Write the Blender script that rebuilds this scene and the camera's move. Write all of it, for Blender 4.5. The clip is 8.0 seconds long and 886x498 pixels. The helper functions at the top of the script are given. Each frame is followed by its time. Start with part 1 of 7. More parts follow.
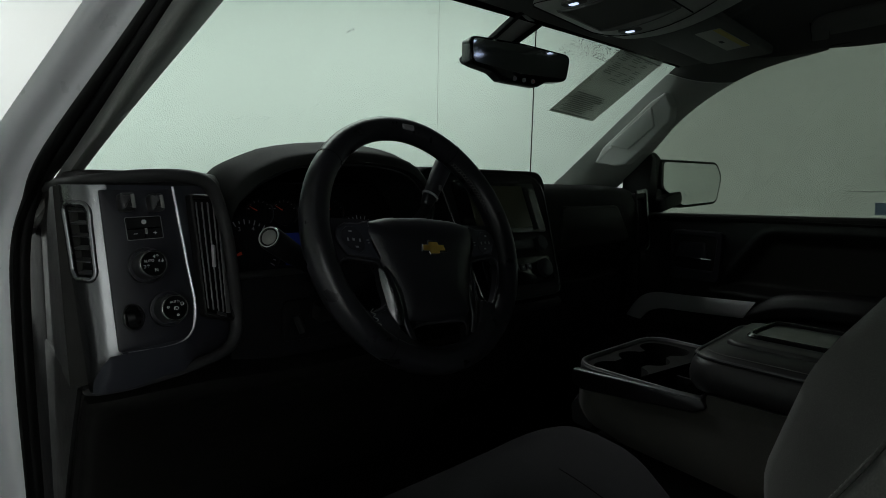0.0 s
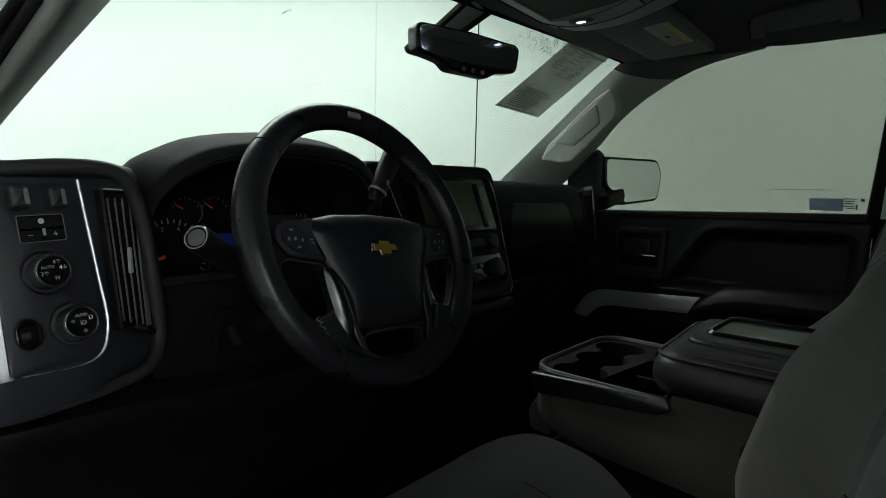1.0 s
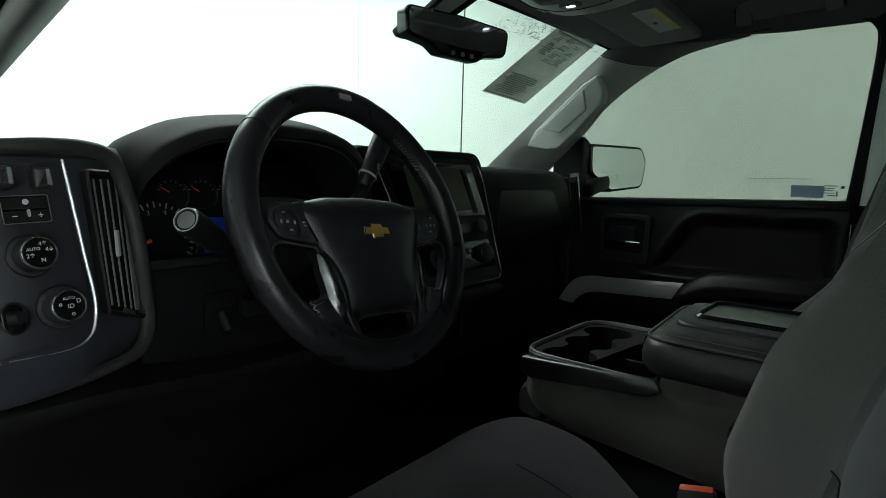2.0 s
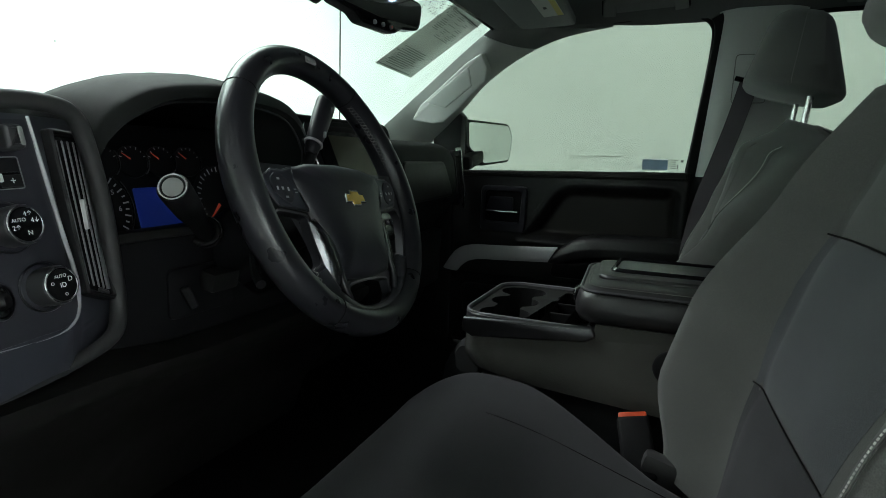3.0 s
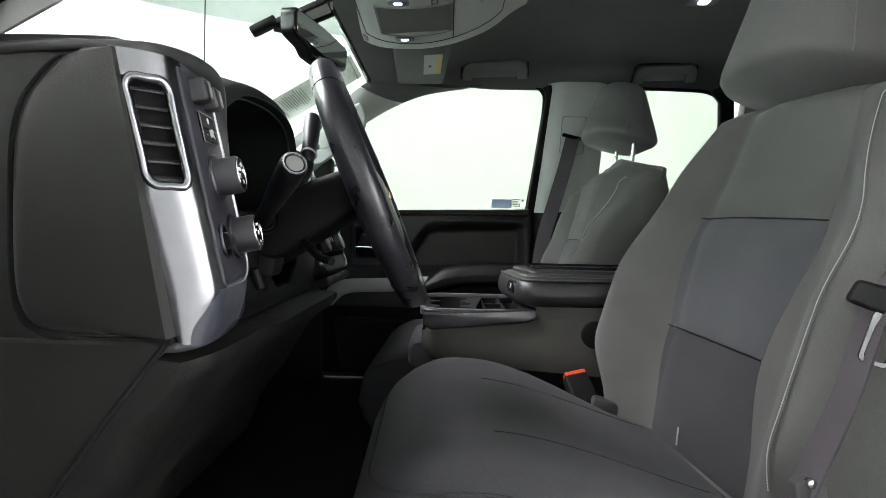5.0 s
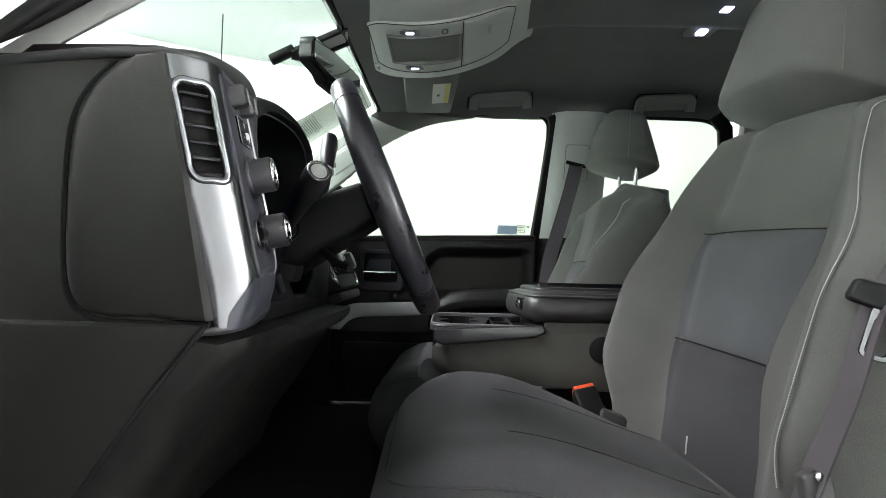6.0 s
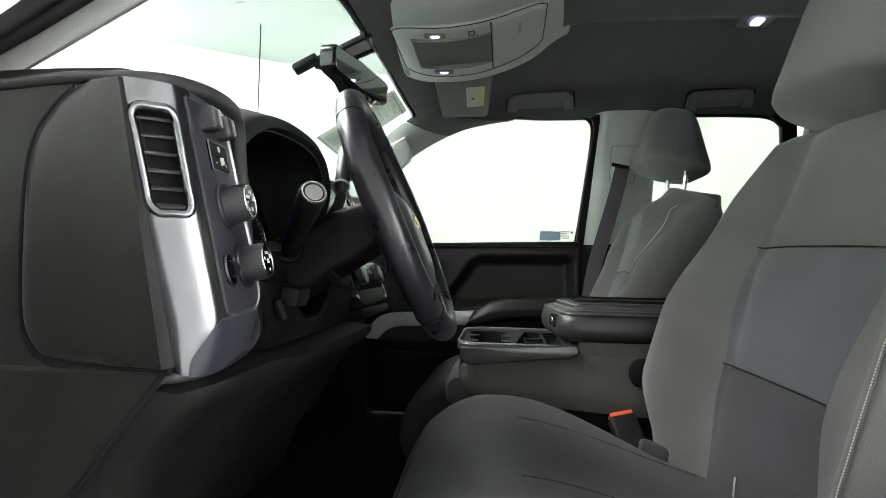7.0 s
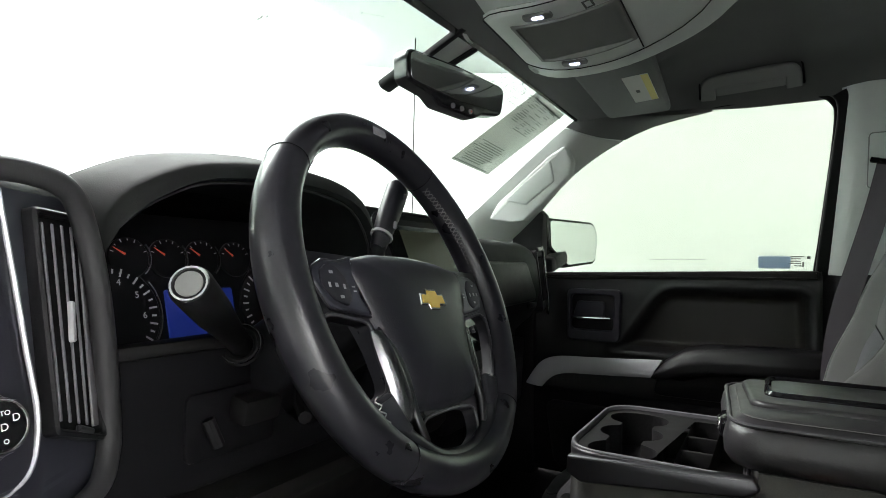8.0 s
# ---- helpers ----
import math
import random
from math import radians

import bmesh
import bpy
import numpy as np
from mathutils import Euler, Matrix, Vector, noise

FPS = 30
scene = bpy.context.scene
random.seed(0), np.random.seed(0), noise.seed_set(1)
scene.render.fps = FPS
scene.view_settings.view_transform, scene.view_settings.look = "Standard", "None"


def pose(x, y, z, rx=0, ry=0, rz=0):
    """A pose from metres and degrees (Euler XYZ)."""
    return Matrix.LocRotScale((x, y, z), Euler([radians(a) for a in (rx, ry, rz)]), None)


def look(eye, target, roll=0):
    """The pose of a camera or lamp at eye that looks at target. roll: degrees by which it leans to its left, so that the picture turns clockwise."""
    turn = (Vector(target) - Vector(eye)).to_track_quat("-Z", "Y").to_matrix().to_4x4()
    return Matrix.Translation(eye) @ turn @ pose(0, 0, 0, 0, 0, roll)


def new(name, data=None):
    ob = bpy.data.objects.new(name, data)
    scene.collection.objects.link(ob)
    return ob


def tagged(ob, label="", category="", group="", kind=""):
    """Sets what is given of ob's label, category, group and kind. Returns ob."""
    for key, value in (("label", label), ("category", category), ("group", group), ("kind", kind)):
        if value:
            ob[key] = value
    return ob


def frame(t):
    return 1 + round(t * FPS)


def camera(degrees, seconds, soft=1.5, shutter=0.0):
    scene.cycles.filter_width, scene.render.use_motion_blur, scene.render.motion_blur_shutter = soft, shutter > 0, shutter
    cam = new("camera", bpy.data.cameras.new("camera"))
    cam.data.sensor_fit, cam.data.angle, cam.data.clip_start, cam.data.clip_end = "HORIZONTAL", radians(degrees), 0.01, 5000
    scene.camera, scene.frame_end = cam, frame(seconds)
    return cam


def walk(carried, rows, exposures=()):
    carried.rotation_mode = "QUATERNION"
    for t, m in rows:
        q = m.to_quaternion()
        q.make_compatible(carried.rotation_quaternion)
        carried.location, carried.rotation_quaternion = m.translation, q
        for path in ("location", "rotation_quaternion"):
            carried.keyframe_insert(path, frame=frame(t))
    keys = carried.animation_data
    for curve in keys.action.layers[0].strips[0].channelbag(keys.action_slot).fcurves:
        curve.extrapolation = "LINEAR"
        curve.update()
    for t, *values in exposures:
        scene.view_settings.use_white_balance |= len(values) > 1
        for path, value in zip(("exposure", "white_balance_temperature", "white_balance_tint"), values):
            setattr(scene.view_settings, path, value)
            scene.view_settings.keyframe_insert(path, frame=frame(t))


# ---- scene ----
cam = camera(75.4, 8.0, 0.85)
METRES, EYE, TILT, LEAN, TURN = 1.26, 1.5, -6.5, -1.2, -42.0
ROWS = [
    (0.0, 0.0, 0.0, 0.0, -0.0, -0.0, 0.0),
    (0.5, -0.0171, 0.0379, 0.0016, -3.57, 0.11, 0.58),
    (1.0, -0.0137, 0.0541, -0.0013, -6.11, -0.0, 0.84),
    (2.5, -0.0495, 0.0654, -0.0087, -11.1, -3.13, 1.01),
    (3.0, -0.1758, 0.0781, -0.0141, -24.87, -3.87, 2.05),
    (3.5, -0.3057, 0.1227, -0.0336, -40.23, -5.04, 3.23),
    (4.0, -0.4116, 0.1389, -0.0523, -46.82, -5.51, 3.81),
    (4.5, -0.4493, 0.144, -0.07, -47.41, -1.93, 4.09),
    (6.0, -0.4995, 0.1362, -0.1208, -47.12, 5.19, 4.21),
    (6.5, -0.4989, 0.1403, -0.1244, -45.89, 5.25, 4.14),
    (7.0, -0.4324, 0.1351, -0.0956, -41.62, 5.5, 4.05),
    (7.5, -0.2813, 0.1308, -0.0661, -31.5, 6.25, 3.57),
    (8.0, -0.1403, 0.2203, -0.0154, -17.94, 7.14, 2.3),
]
EXPOSURES = [(0.0, -0.87, 6350, 8), (0.5, -0.30, 6350, 8), (1.0, -0.02, 6400, 10), (2.5, 0.72, 6100, 2), (3.5, 1.28, 6300, 12), (4.0, 1.68, 6400, 19), (4.5, 2.04, 6400, 20), (6.5, 2.44, 6450, 17), (8.0, 2.12, 6500, 18)]
walk(cam, [(t, pose(0, 0, EYE, TILT, LEAN, TURN) @ pose(METRES * x, METRES * y, METRES * z, 90 + pitch, roll, yaw)) for t, x, y, z, yaw, pitch, roll in ROWS], EXPOSURES)

# ---- world and lights ----
world = bpy.data.worlds.new("studio_world")
scene.world = world
world.use_nodes = True
world.node_tree.nodes["Background"].inputs[0].default_value = (0.86, 1.0, 0.9, 1)
world.node_tree.nodes["Background"].inputs[1].default_value = 0.05


def area_lamp(name, place, target, sx, sy, watts, colour):
    data = bpy.data.lights.new(name, "AREA")
    data.shape, data.size, data.size_y, data.energy, data.color = "RECTANGLE", sx, sy, watts, colour
    ob = new(name, data)
    ob.matrix_world = look(place, target)
    return ob


LIGHT = (1.0, 1.0, 0.985)
# unseen fill lights added under the ceiling; most of them wash the round wall
area_lamp("booth_fill_front", (1.8, 3.6, 3.42), (2.0, 5.4, 1.2), 4.5, 0.9, 120, LIGHT)
area_lamp("booth_fill_side", (-1.5, 3.3, 3.42), (-2.6, 4.5, 1.2), 4.5, 0.9, 120, LIGHT)
area_lamp("booth_fill_ceiling", (1.0, 2.8, 3.46), (1.0, 2.8, 0.0), 3.0, 1.8, 85, LIGHT)
area_lamp("booth_fill_far", (4.7, 0.2, 3.42), (6.2, 0.2, 1.2), 4.0, 0.8, 20, LIGHT)
area_lamp("booth_fill_back", (-0.2, -3.3, 3.42), (-0.3, -4.9, 1.2), 3.2, 0.9, 335, LIGHT)

# ---- materials ----


def material(name, colour, rough=0.5, metal=0.0, grain=0.0, grain_size=900.0, vary=0.12, vary_size=6.0, spec=0.5, coat=0.0, bump=0.0006, wear=0.08):
    m = bpy.data.materials.new(name)
    m.use_nodes = True
    nt = m.node_tree
    b = nt.nodes["Principled BSDF"]
    b.inputs["Roughness"].default_value = rough
    b.inputs["Metallic"].default_value = metal
    b.inputs["Specular IOR Level"].default_value = spec
    b.inputs["Coat Weight"].default_value = coat
    tc = nt.nodes.new("ShaderNodeTexCoord")
    n1 = nt.nodes.new("ShaderNodeTexNoise")
    n1.inputs["Scale"].default_value, n1.inputs["Detail"].default_value = vary_size, 6
    nt.links.new(tc.outputs["Object"], n1.inputs["Vector"])
    ramp = nt.nodes.new("ShaderNodeMix")
    ramp.data_type = "RGBA"
    ramp.inputs[6].default_value = (*[c * (1 - vary) for c in colour], 1)
    ramp.inputs[7].default_value = (*[min(1, c * (1 + vary)) for c in colour], 1)
    nt.links.new(n1.outputs["Fac"], ramp.inputs[0])
    nt.links.new(ramp.outputs[2], b.inputs["Base Color"])
    rr = nt.nodes.new("ShaderNodeMapRange")
    rr.inputs[3].default_value, rr.inputs[4].default_value = max(0.02, rough - wear), min(1, rough + wear)
    n3 = nt.nodes.new("ShaderNodeTexNoise")
    n3.inputs["Scale"].default_value, n3.inputs["Detail"].default_value = 35, 5
    nt.links.new(tc.outputs["Object"], n3.inputs["Vector"])
    nt.links.new(n3.outputs["Fac"], rr.inputs[0])
    nt.links.new(rr.outputs[0], b.inputs["Roughness"])
    if grain:
        n2 = nt.nodes.new("ShaderNodeTexNoise")
        n2.inputs["Scale"].default_value, n2.inputs["Detail"].default_value = grain_size, 3
        nt.links.new(tc.outputs["Object"], n2.inputs["Vector"])
        bp = nt.nodes.new("ShaderNodeBump")
        bp.inputs["Strength"].default_value, bp.inputs["Distance"].default_value = grain, bump
        nt.links.new(n2.outputs["Fac"], bp.inputs["Height"])
        nt.links.new(bp.outputs[0], b.inputs["Normal"])
    return m


def fabric(name, colour, other, scale=760.0, sheen=0.2):
    """A woven cloth: two yarn colours, a fine weave in relief, faint blotches of wear."""
    m = bpy.data.materials.new(name)
    m.use_nodes = True
    nt = m.node_tree
    b = nt.nodes["Principled BSDF"]
    b.inputs["Roughness"].default_value = 0.92
    b.inputs["Specular IOR Level"].default_value = 0.2
    b.inputs["Sheen Weight"].default_value = sheen
    b.inputs["Sheen Roughness"].default_value = 0.5
    tc = nt.nodes.new("ShaderNodeTexCoord")
    v = nt.nodes.new("ShaderNodeTexVoronoi")
    v.inputs["Scale"].default_value = scale
    nt.links.new(tc.outputs["Object"], v.inputs["Vector"])
    n1 = nt.nodes.new("ShaderNodeTexNoise")
    n1.inputs["Scale"].default_value, n1.inputs["Detail"].default_value = 9, 6
    nt.links.new(tc.outputs["Object"], n1.inputs["Vector"])
    mix = nt.nodes.new("ShaderNodeMix")
    mix.data_type = "RGBA"
    mix.inputs[6].default_value, mix.inputs[7].default_value = (*colour, 1), (*other, 1)
    nt.links.new(v.outputs["Distance"], mix.inputs[0])
    mul = nt.nodes.new("ShaderNodeMix")
    mul.data_type, mul.blend_type = "RGBA", "MULTIPLY"
    mul.inputs[0].default_value = 0.35
    nt.links.new(mix.outputs[2], mul.inputs[6])
    nt.links.new(n1.outputs["Fac"], mul.inputs[7])
    nt.links.new(mul.outputs[2], b.inputs["Base Color"])
    bp = nt.nodes.new("ShaderNodeBump")
    bp.inputs["Strength"].default_value, bp.inputs["Distance"].default_value = 0.22, 0.0006
    nt.links.new(v.outputs["Distance"], bp.inputs["Height"])
    nt.links.new(bp.outputs[0], b.inputs["Normal"])
    return m


def glass(name, tint, gloss=0.06):
    m = bpy.data.materials.new(name)
    m.use_nodes = True
    nt = m.node_tree
    nt.nodes.clear()
    out = nt.nodes.new("ShaderNodeOutputMaterial")
    tr = nt.nodes.new("ShaderNodeBsdfTransparent")
    tr.inputs[0].default_value = (*tint, 1)
    gl = nt.nodes.new("ShaderNodeBsdfGlossy")
    gl.inputs["Roughness"].default_value = 0.02
    fr = nt.nodes.new("ShaderNodeLayerWeight")
    fr.inputs[0].default_value = 0.5
    pw = nt.nodes.new("ShaderNodeMath")
    pw.operation = "POWER"
    pw.inputs[1].default_value = 5
    nt.links.new(fr.outputs["Facing"], pw.inputs[0])
    ad = nt.nodes.new("ShaderNodeMath")
    ad.operation = "MULTIPLY_ADD"
    ad.inputs[1].default_value, ad.inputs[2].default_value = 0.45, gloss * 0.35
    nt.links.new(pw.outputs[0], ad.inputs[0])
    mx = nt.nodes.new("ShaderNodeMixShader")
    nt.links.new(ad.outputs[0], mx.inputs[0])
    nt.links.new(tr.outputs[0], mx.inputs[1])
    nt.links.new(gl.outputs[0], mx.inputs[2])
    nt.links.new(mx.outputs[0], out.inputs[0])
    return m


def glow(name, colour, strength):
    m = bpy.data.materials.new(name)
    m.use_nodes = True
    b = m.node_tree.nodes["Principled BSDF"]
    b.inputs["Base Color"].default_value = (*colour, 1)
    b.inputs["Emission Color"].default_value = (*colour, 1)
    b.inputs["Emission Strength"].default_value = strength
    return m


BLACK = material("black_grained_plastic", (0.0110, 0.0109, 0.0118), 0.5, grain=0.4, grain_size=700, spec=0.18)
SOFT = material("dark_soft_touch_plastic", (0.0140, 0.0136, 0.0122), 0.42, grain=0.4, grain_size=600, spec=0.28)
DOOR = material("black_door_plastic", (0.0095, 0.0098, 0.0100), 0.42, grain=0.3, grain_size=700, spec=0.42)
# SOFT darkened for the knee bolster: shade low on the dash is coloured in
KNEE = material("shaded_soft_touch_plastic", (0.0088, 0.0085, 0.0080), 0.46, grain=0.4, grain_size=600, spec=0.22)
TOPPAD = material("charcoal_dash_top", (0.0165, 0.0178, 0.0172), 0.6, grain=0.3, grain_size=700, spec=0.08)
LIP = material("charcoal_rubberised_edge", (0.034, 0.034, 0.035), 0.5, grain=0.2, grain_size=900, spec=0.3)
NAVY = material("dark_blue_grey_satin", (0.036, 0.038, 0.049), 0.32, spec=0.44, vary=0.04, wear=0.02)
PANEL = material("black_satin_panel", (0.026, 0.026, 0.033), 0.38, spec=0.40, grain=0.15, grain_size=1200)
GLOSS = material("gloss_black", (0.008, 0.008, 0.009), 0.12, vary=0.05)
LEATHER = material("black_leather", (0.0165, 0.0163, 0.0200), 0.28, wear=0.02, vary=0.05)
VINYL = material("black_vinyl", (0.0165, 0.0165, 0.0215), 0.38, grain=0.2, grain_size=520)
SILVER = material("brushed_silver_trim", (0.205, 0.208, 0.217), 0.22, metal=0.95, vary=0.03, wear=0.01)
SILVER_DARK = material("dark_satin_silver", (0.11, 0.11, 0.116), 0.32, metal=1.0, grain=0.06, grain_size=1500, vary=0.05)
CHROME = material("chrome", (0.8, 0.8, 0.8), 0.08, metal=1.0, vary=0.02)
# for the switch panel's bright edge and the painted highlights on the bezel
BRIGHT = material("bright_edge_and_highlight", (0.66, 0.66, 0.68), 0.22, metal=0.45, vary=0.02, wear=0.02)
LID = material("black_padded_vinyl", (0.021, 0.021, 0.0215), 0.40, grain=0.2, grain_size=520)
STEEL = material("polished_steel", (0.55, 0.55, 0.55), 0.22, metal=1.0)
BLADE = material("satin_silver_blade", (0.20, 0.20, 0.21), 0.24, metal=1.0, vary=0.03)
GOLD = material("gold_emblem", (0.72, 0.48, 0.10), 0.34, metal=0.65)
CLOTH_SIDE = fabric("charcoal_olive_cloth", (0.101, 0.103, 0.0975), (0.150, 0.152, 0.144))
CLOTH_MID = fabric("slate_grey_cloth", (0.074, 0.078, 0.084), (0.110, 0.115, 0.123), 700)
CLOTH_CONSOLE = fabric("dark_olive_cloth", (0.056, 0.056, 0.049), (0.083, 0.083, 0.074))
HEADLINER = fabric("grey_headliner_cloth", (0.112, 0.117, 0.112), (0.146, 0.151, 0.143), 900)
TRIM = material("light_grey_trim_plastic", (0.47, 0.495, 0.475), 0.55, grain=0.4, grain_size=800, vary=0.05)
# TRIM lightened for the overhead console: windshield light is in the colour
TRIM_LIT = material("lit_grey_console_plastic", (0.60, 0.63, 0.60), 0.55, grain=0.3, grain_size=800, vary=0.04)
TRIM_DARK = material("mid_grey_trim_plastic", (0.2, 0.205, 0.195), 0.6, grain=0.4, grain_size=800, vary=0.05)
# carpet, and the black that stands for shade in gaps and wells
CARPET_AND_SHADE = fabric("black_carpet_and_shade", (0.009, 0.009, 0.0095), (0.014, 0.014, 0.0145), 250, 0.0)
RUBBER = material("black_rubber", (0.010, 0.010, 0.010), 0.6, spec=0.15)
BROWN = material("brown_black_vinyl", (0.016, 0.0145, 0.0125), 0.42, grain=0.2, grain_size=520, spec=0.25)
PAINT = material("silver_car_paint", (0.78, 0.785, 0.82), 0.3, metal=0.05, coat=0.7, vary=0.02, vary_size=2.0)
WEBBING = fabric("charcoal_belt_webbing", (0.060, 0.053, 0.060), (0.088, 0.079, 0.088), 900)
RED = material("red_plastic", (0.7, 0.09, 0.03), 0.4)
TRIM_ANCHOR = material("dull_grey_anchor_plastic", (0.05, 0.05, 0.05), 0.45)
WHITE = material("white_marking", (0.75, 0.75, 0.75), 0.5, vary=0.03)
GREYMARK = material("grey_marking", (0.38, 0.38, 0.39), 0.5)
THREAD = material("pale_grey_thread", (0.5, 0.5, 0.47), 0.8)
DIM_THREAD = material("dull_grey_thread", (0.16, 0.155, 0.15), 0.8)


def thin_paper(name, colour, through_light):
    """Paper that lets some of the light behind it shine through."""
    m = material(name, colour, 0.85, vary=0.04)
    nt = m.node_tree
    tl = nt.nodes.new("ShaderNodeBsdfTranslucent")
    tl.inputs[0].default_value = (*colour, 1)
    mx = nt.nodes.new("ShaderNodeMixShader")
    mx.inputs[0].default_value = through_light
    nt.links.new(nt.nodes["Principled BSDF"].outputs[0], mx.inputs[1])
    nt.links.new(tl.outputs[0], mx.inputs[2])
    nt.links.new(mx.outputs[0], nt.nodes["Material Output"].inputs[0])
    return m


BLUE = thin_paper("pale_blue_sticker", (0.55, 0.62, 0.75), 0.7)
SATIN = material("satin_grey_trim", (0.42, 0.42, 0.43), 0.42, metal=0.15, grain=0.08, grain_size=1500, vary=0.05)
PAPER = thin_paper("printed_paper", (0.56, 0.56, 0.53), 0.45)
PRINT = material("dark_print", (0.09, 0.095, 0.09), 0.8)
YELLOW = material("yellow_label", (0.7, 0.62, 0.2), 0.6)
SLAT_DARK = material("near_black_slat_plastic", (0.05, 0.05, 0.053), 0.35)
GRIP = material("dark_grey_knob_plastic", (0.026, 0.026, 0.0285), 0.42, grain=0.2)
SLAT = material("dark_grey_slat_plastic", (0.17, 0.17, 0.18), 0.35)
WALL = material("white_booth_panel", (0.80, 0.825, 0.80), 0.7, vary=0.015, vary_size=0.7)
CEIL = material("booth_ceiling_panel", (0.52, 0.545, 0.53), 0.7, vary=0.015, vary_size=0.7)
GROUND = material("grey_booth_floor", (0.075, 0.078, 0.075), 0.5, vary=0.1, vary_size=1.5)
SHIELD = glass("windshield_glass", (0.88, 0.96, 0.915))
SIDEGLASS = glass("tinted_side_glass", (0.66, 0.71, 0.655))
PRIVACY = glass("dark_privacy_glass", (0.22, 0.24, 0.225))
MIRROR = material("mirror_glass", (0.75, 0.78, 0.76), 0.02, metal=1.0, vary=0.0)
GAUGE = material("matt_black_gauge_face", (0.007, 0.007, 0.008), 0.5, vary=0.03, spec=0.12)
# the olive base colour paints the cabin's reflection on the screen
SCREEN = material("dark_display_with_reflection", (0.11, 0.11, 0.075), 0.12, vary=0.02)
LENS = glow("map_lamp_lens", (0.62, 0.70, 1.0), 2.2)
BLUEGLOW = glow("blue_display", (0.005, 0.013, 0.10), 0.20)
REDGLOW = glow("red_needle", (0.45, 0.05, 0.02), 0.09)
WHITEGLOW = glow("white_dial_mark", (0.24, 0.24, 0.25), 0.06)

# ---- building helpers ----


def world_of(ob):
    m = Matrix.Identity(4)
    while ob:
        m = ob.matrix_basis @ m
        ob = ob.parent
    return m


def part(name, bm, mat, parent=None, label="", smooth=35, extra=None):
    """Links a bmesh, whose coordinates are the world's, as one mesh object under a thing."""
    me = bpy.data.meshes.new(name)
    if parent:
        bm.transform(world_of(parent).inverted())
    bmesh.ops.recalc_face_normals(bm, faces=bm.faces)
    bm.to_mesh(me)
    bm.free()
    for m in (mat if isinstance(mat, (list, tuple)) else [mat]):
        me.materials.append(m)
    if smooth:
        me.shade_smooth()
        me.set_sharp_from_angle(angle=radians(smooth))
    ob = new(name, me)
    ob.parent = parent
    if label:
        tagged(ob, label)
    return ob


def thing(name, place, label, category, group="", kind=""):
    e = new(name)
    e.empty_display_size = 0.05
    e.location = place
    return tagged(e, label, category, group, kind)


def fillet(pts, r, n=4):
    """A polygon with its corners rounded; r is one radius or one for each corner."""
    out = []
    k = len(pts)
    for i, p in enumerate(pts):
        rad = r[i] if isinstance(r, (list, tuple)) else r
        p, a, b = Vector(p), Vector(pts[i - 1]), Vector(pts[(i + 1) % k])
        da, db = (a - p), (b - p)
        la, lb = da.length, db.length
        if rad <= 0:
            out.append(p)
            continue
        da, db = da / la, db / lb
        ang = max(0.05, da.angle(db))
        d = min(rad / math.tan(ang / 2), la * 0.48, lb * 0.48)
        s, e = p + da * d, p + db * d
        for j in range(n + 1):
            t = j / n
            out.append((1 - t) ** 2 * s + 2 * t * (1 - t) * p + t * t * e)
    return out


def plate(pts, m, depth, bev=0.003, seg=2, crown=0.0):
    """An outline in x and y, its front at z = 0, cut depth deep and rounded at the front edge; crown bulges its front."""
    bm = bmesh.new()
    k = len(pts)
    cx, cy = sum(p[0] for p in pts) / k, sum(p[1] for p in pts) / k

    def ring(inset, z):
        vs = []
        for i, p in enumerate(pts):
            p, a, b = Vector((p[0], p[1])), Vector(pts[i - 1][:2]), Vector(pts[(i + 1) % k][:2])
            e1, e2 = (p - a), (b - p)
            nrm = Vector((-(e1.y + e2.y), e1.x + e2.x))
            if nrm.length > 1e-9:
                nrm.normalize()
            q = p + nrm * inset * sign
            vs.append(bm.verts.new(m @ Vector((q.x, q.y, z))))
        return vs
    area = sum(pts[i - 1][0] * pts[i][1] - pts[i][0] * pts[i - 1][1] for i in range(k))
    sign = 1 if area > 0 else -1
    rings = [ring(0, -depth)]
    for j in range(seg + 1):
        a = j / seg * math.pi / 2
        rings.append(ring(bev * (1 - math.cos(a)), -bev * (1 - math.sin(a))))
    for r1, r2 in zip(rings, rings[1:]):
        for i in range(k):
            bm.faces.new((r1[i - 1], r1[i], r2[i], r2[i - 1]))
    if crown:
        last = rings[-1]
        flat = [m.inverted() @ v.co for v in last]
        for f in (0.75, 0.45):
            cur = [bm.verts.new(m @ Vector((cx + (v.x - cx) * f, cy + (v.y - cy) * f, crown * (1 - f * f)))) for v in flat]
            for i in range(k):
                bm.faces.new((last[i - 1], last[i], cur[i], cur[i - 1]))
            last = cur
        c = bm.verts.new(m @ Vector((cx, cy, crown)))
        for i in range(k):
            bm.faces.new((last[i - 1], last[i], c))
    else:
        bm.faces.new(rings[-1])
    bm.faces.new(rings[0])
    return bm


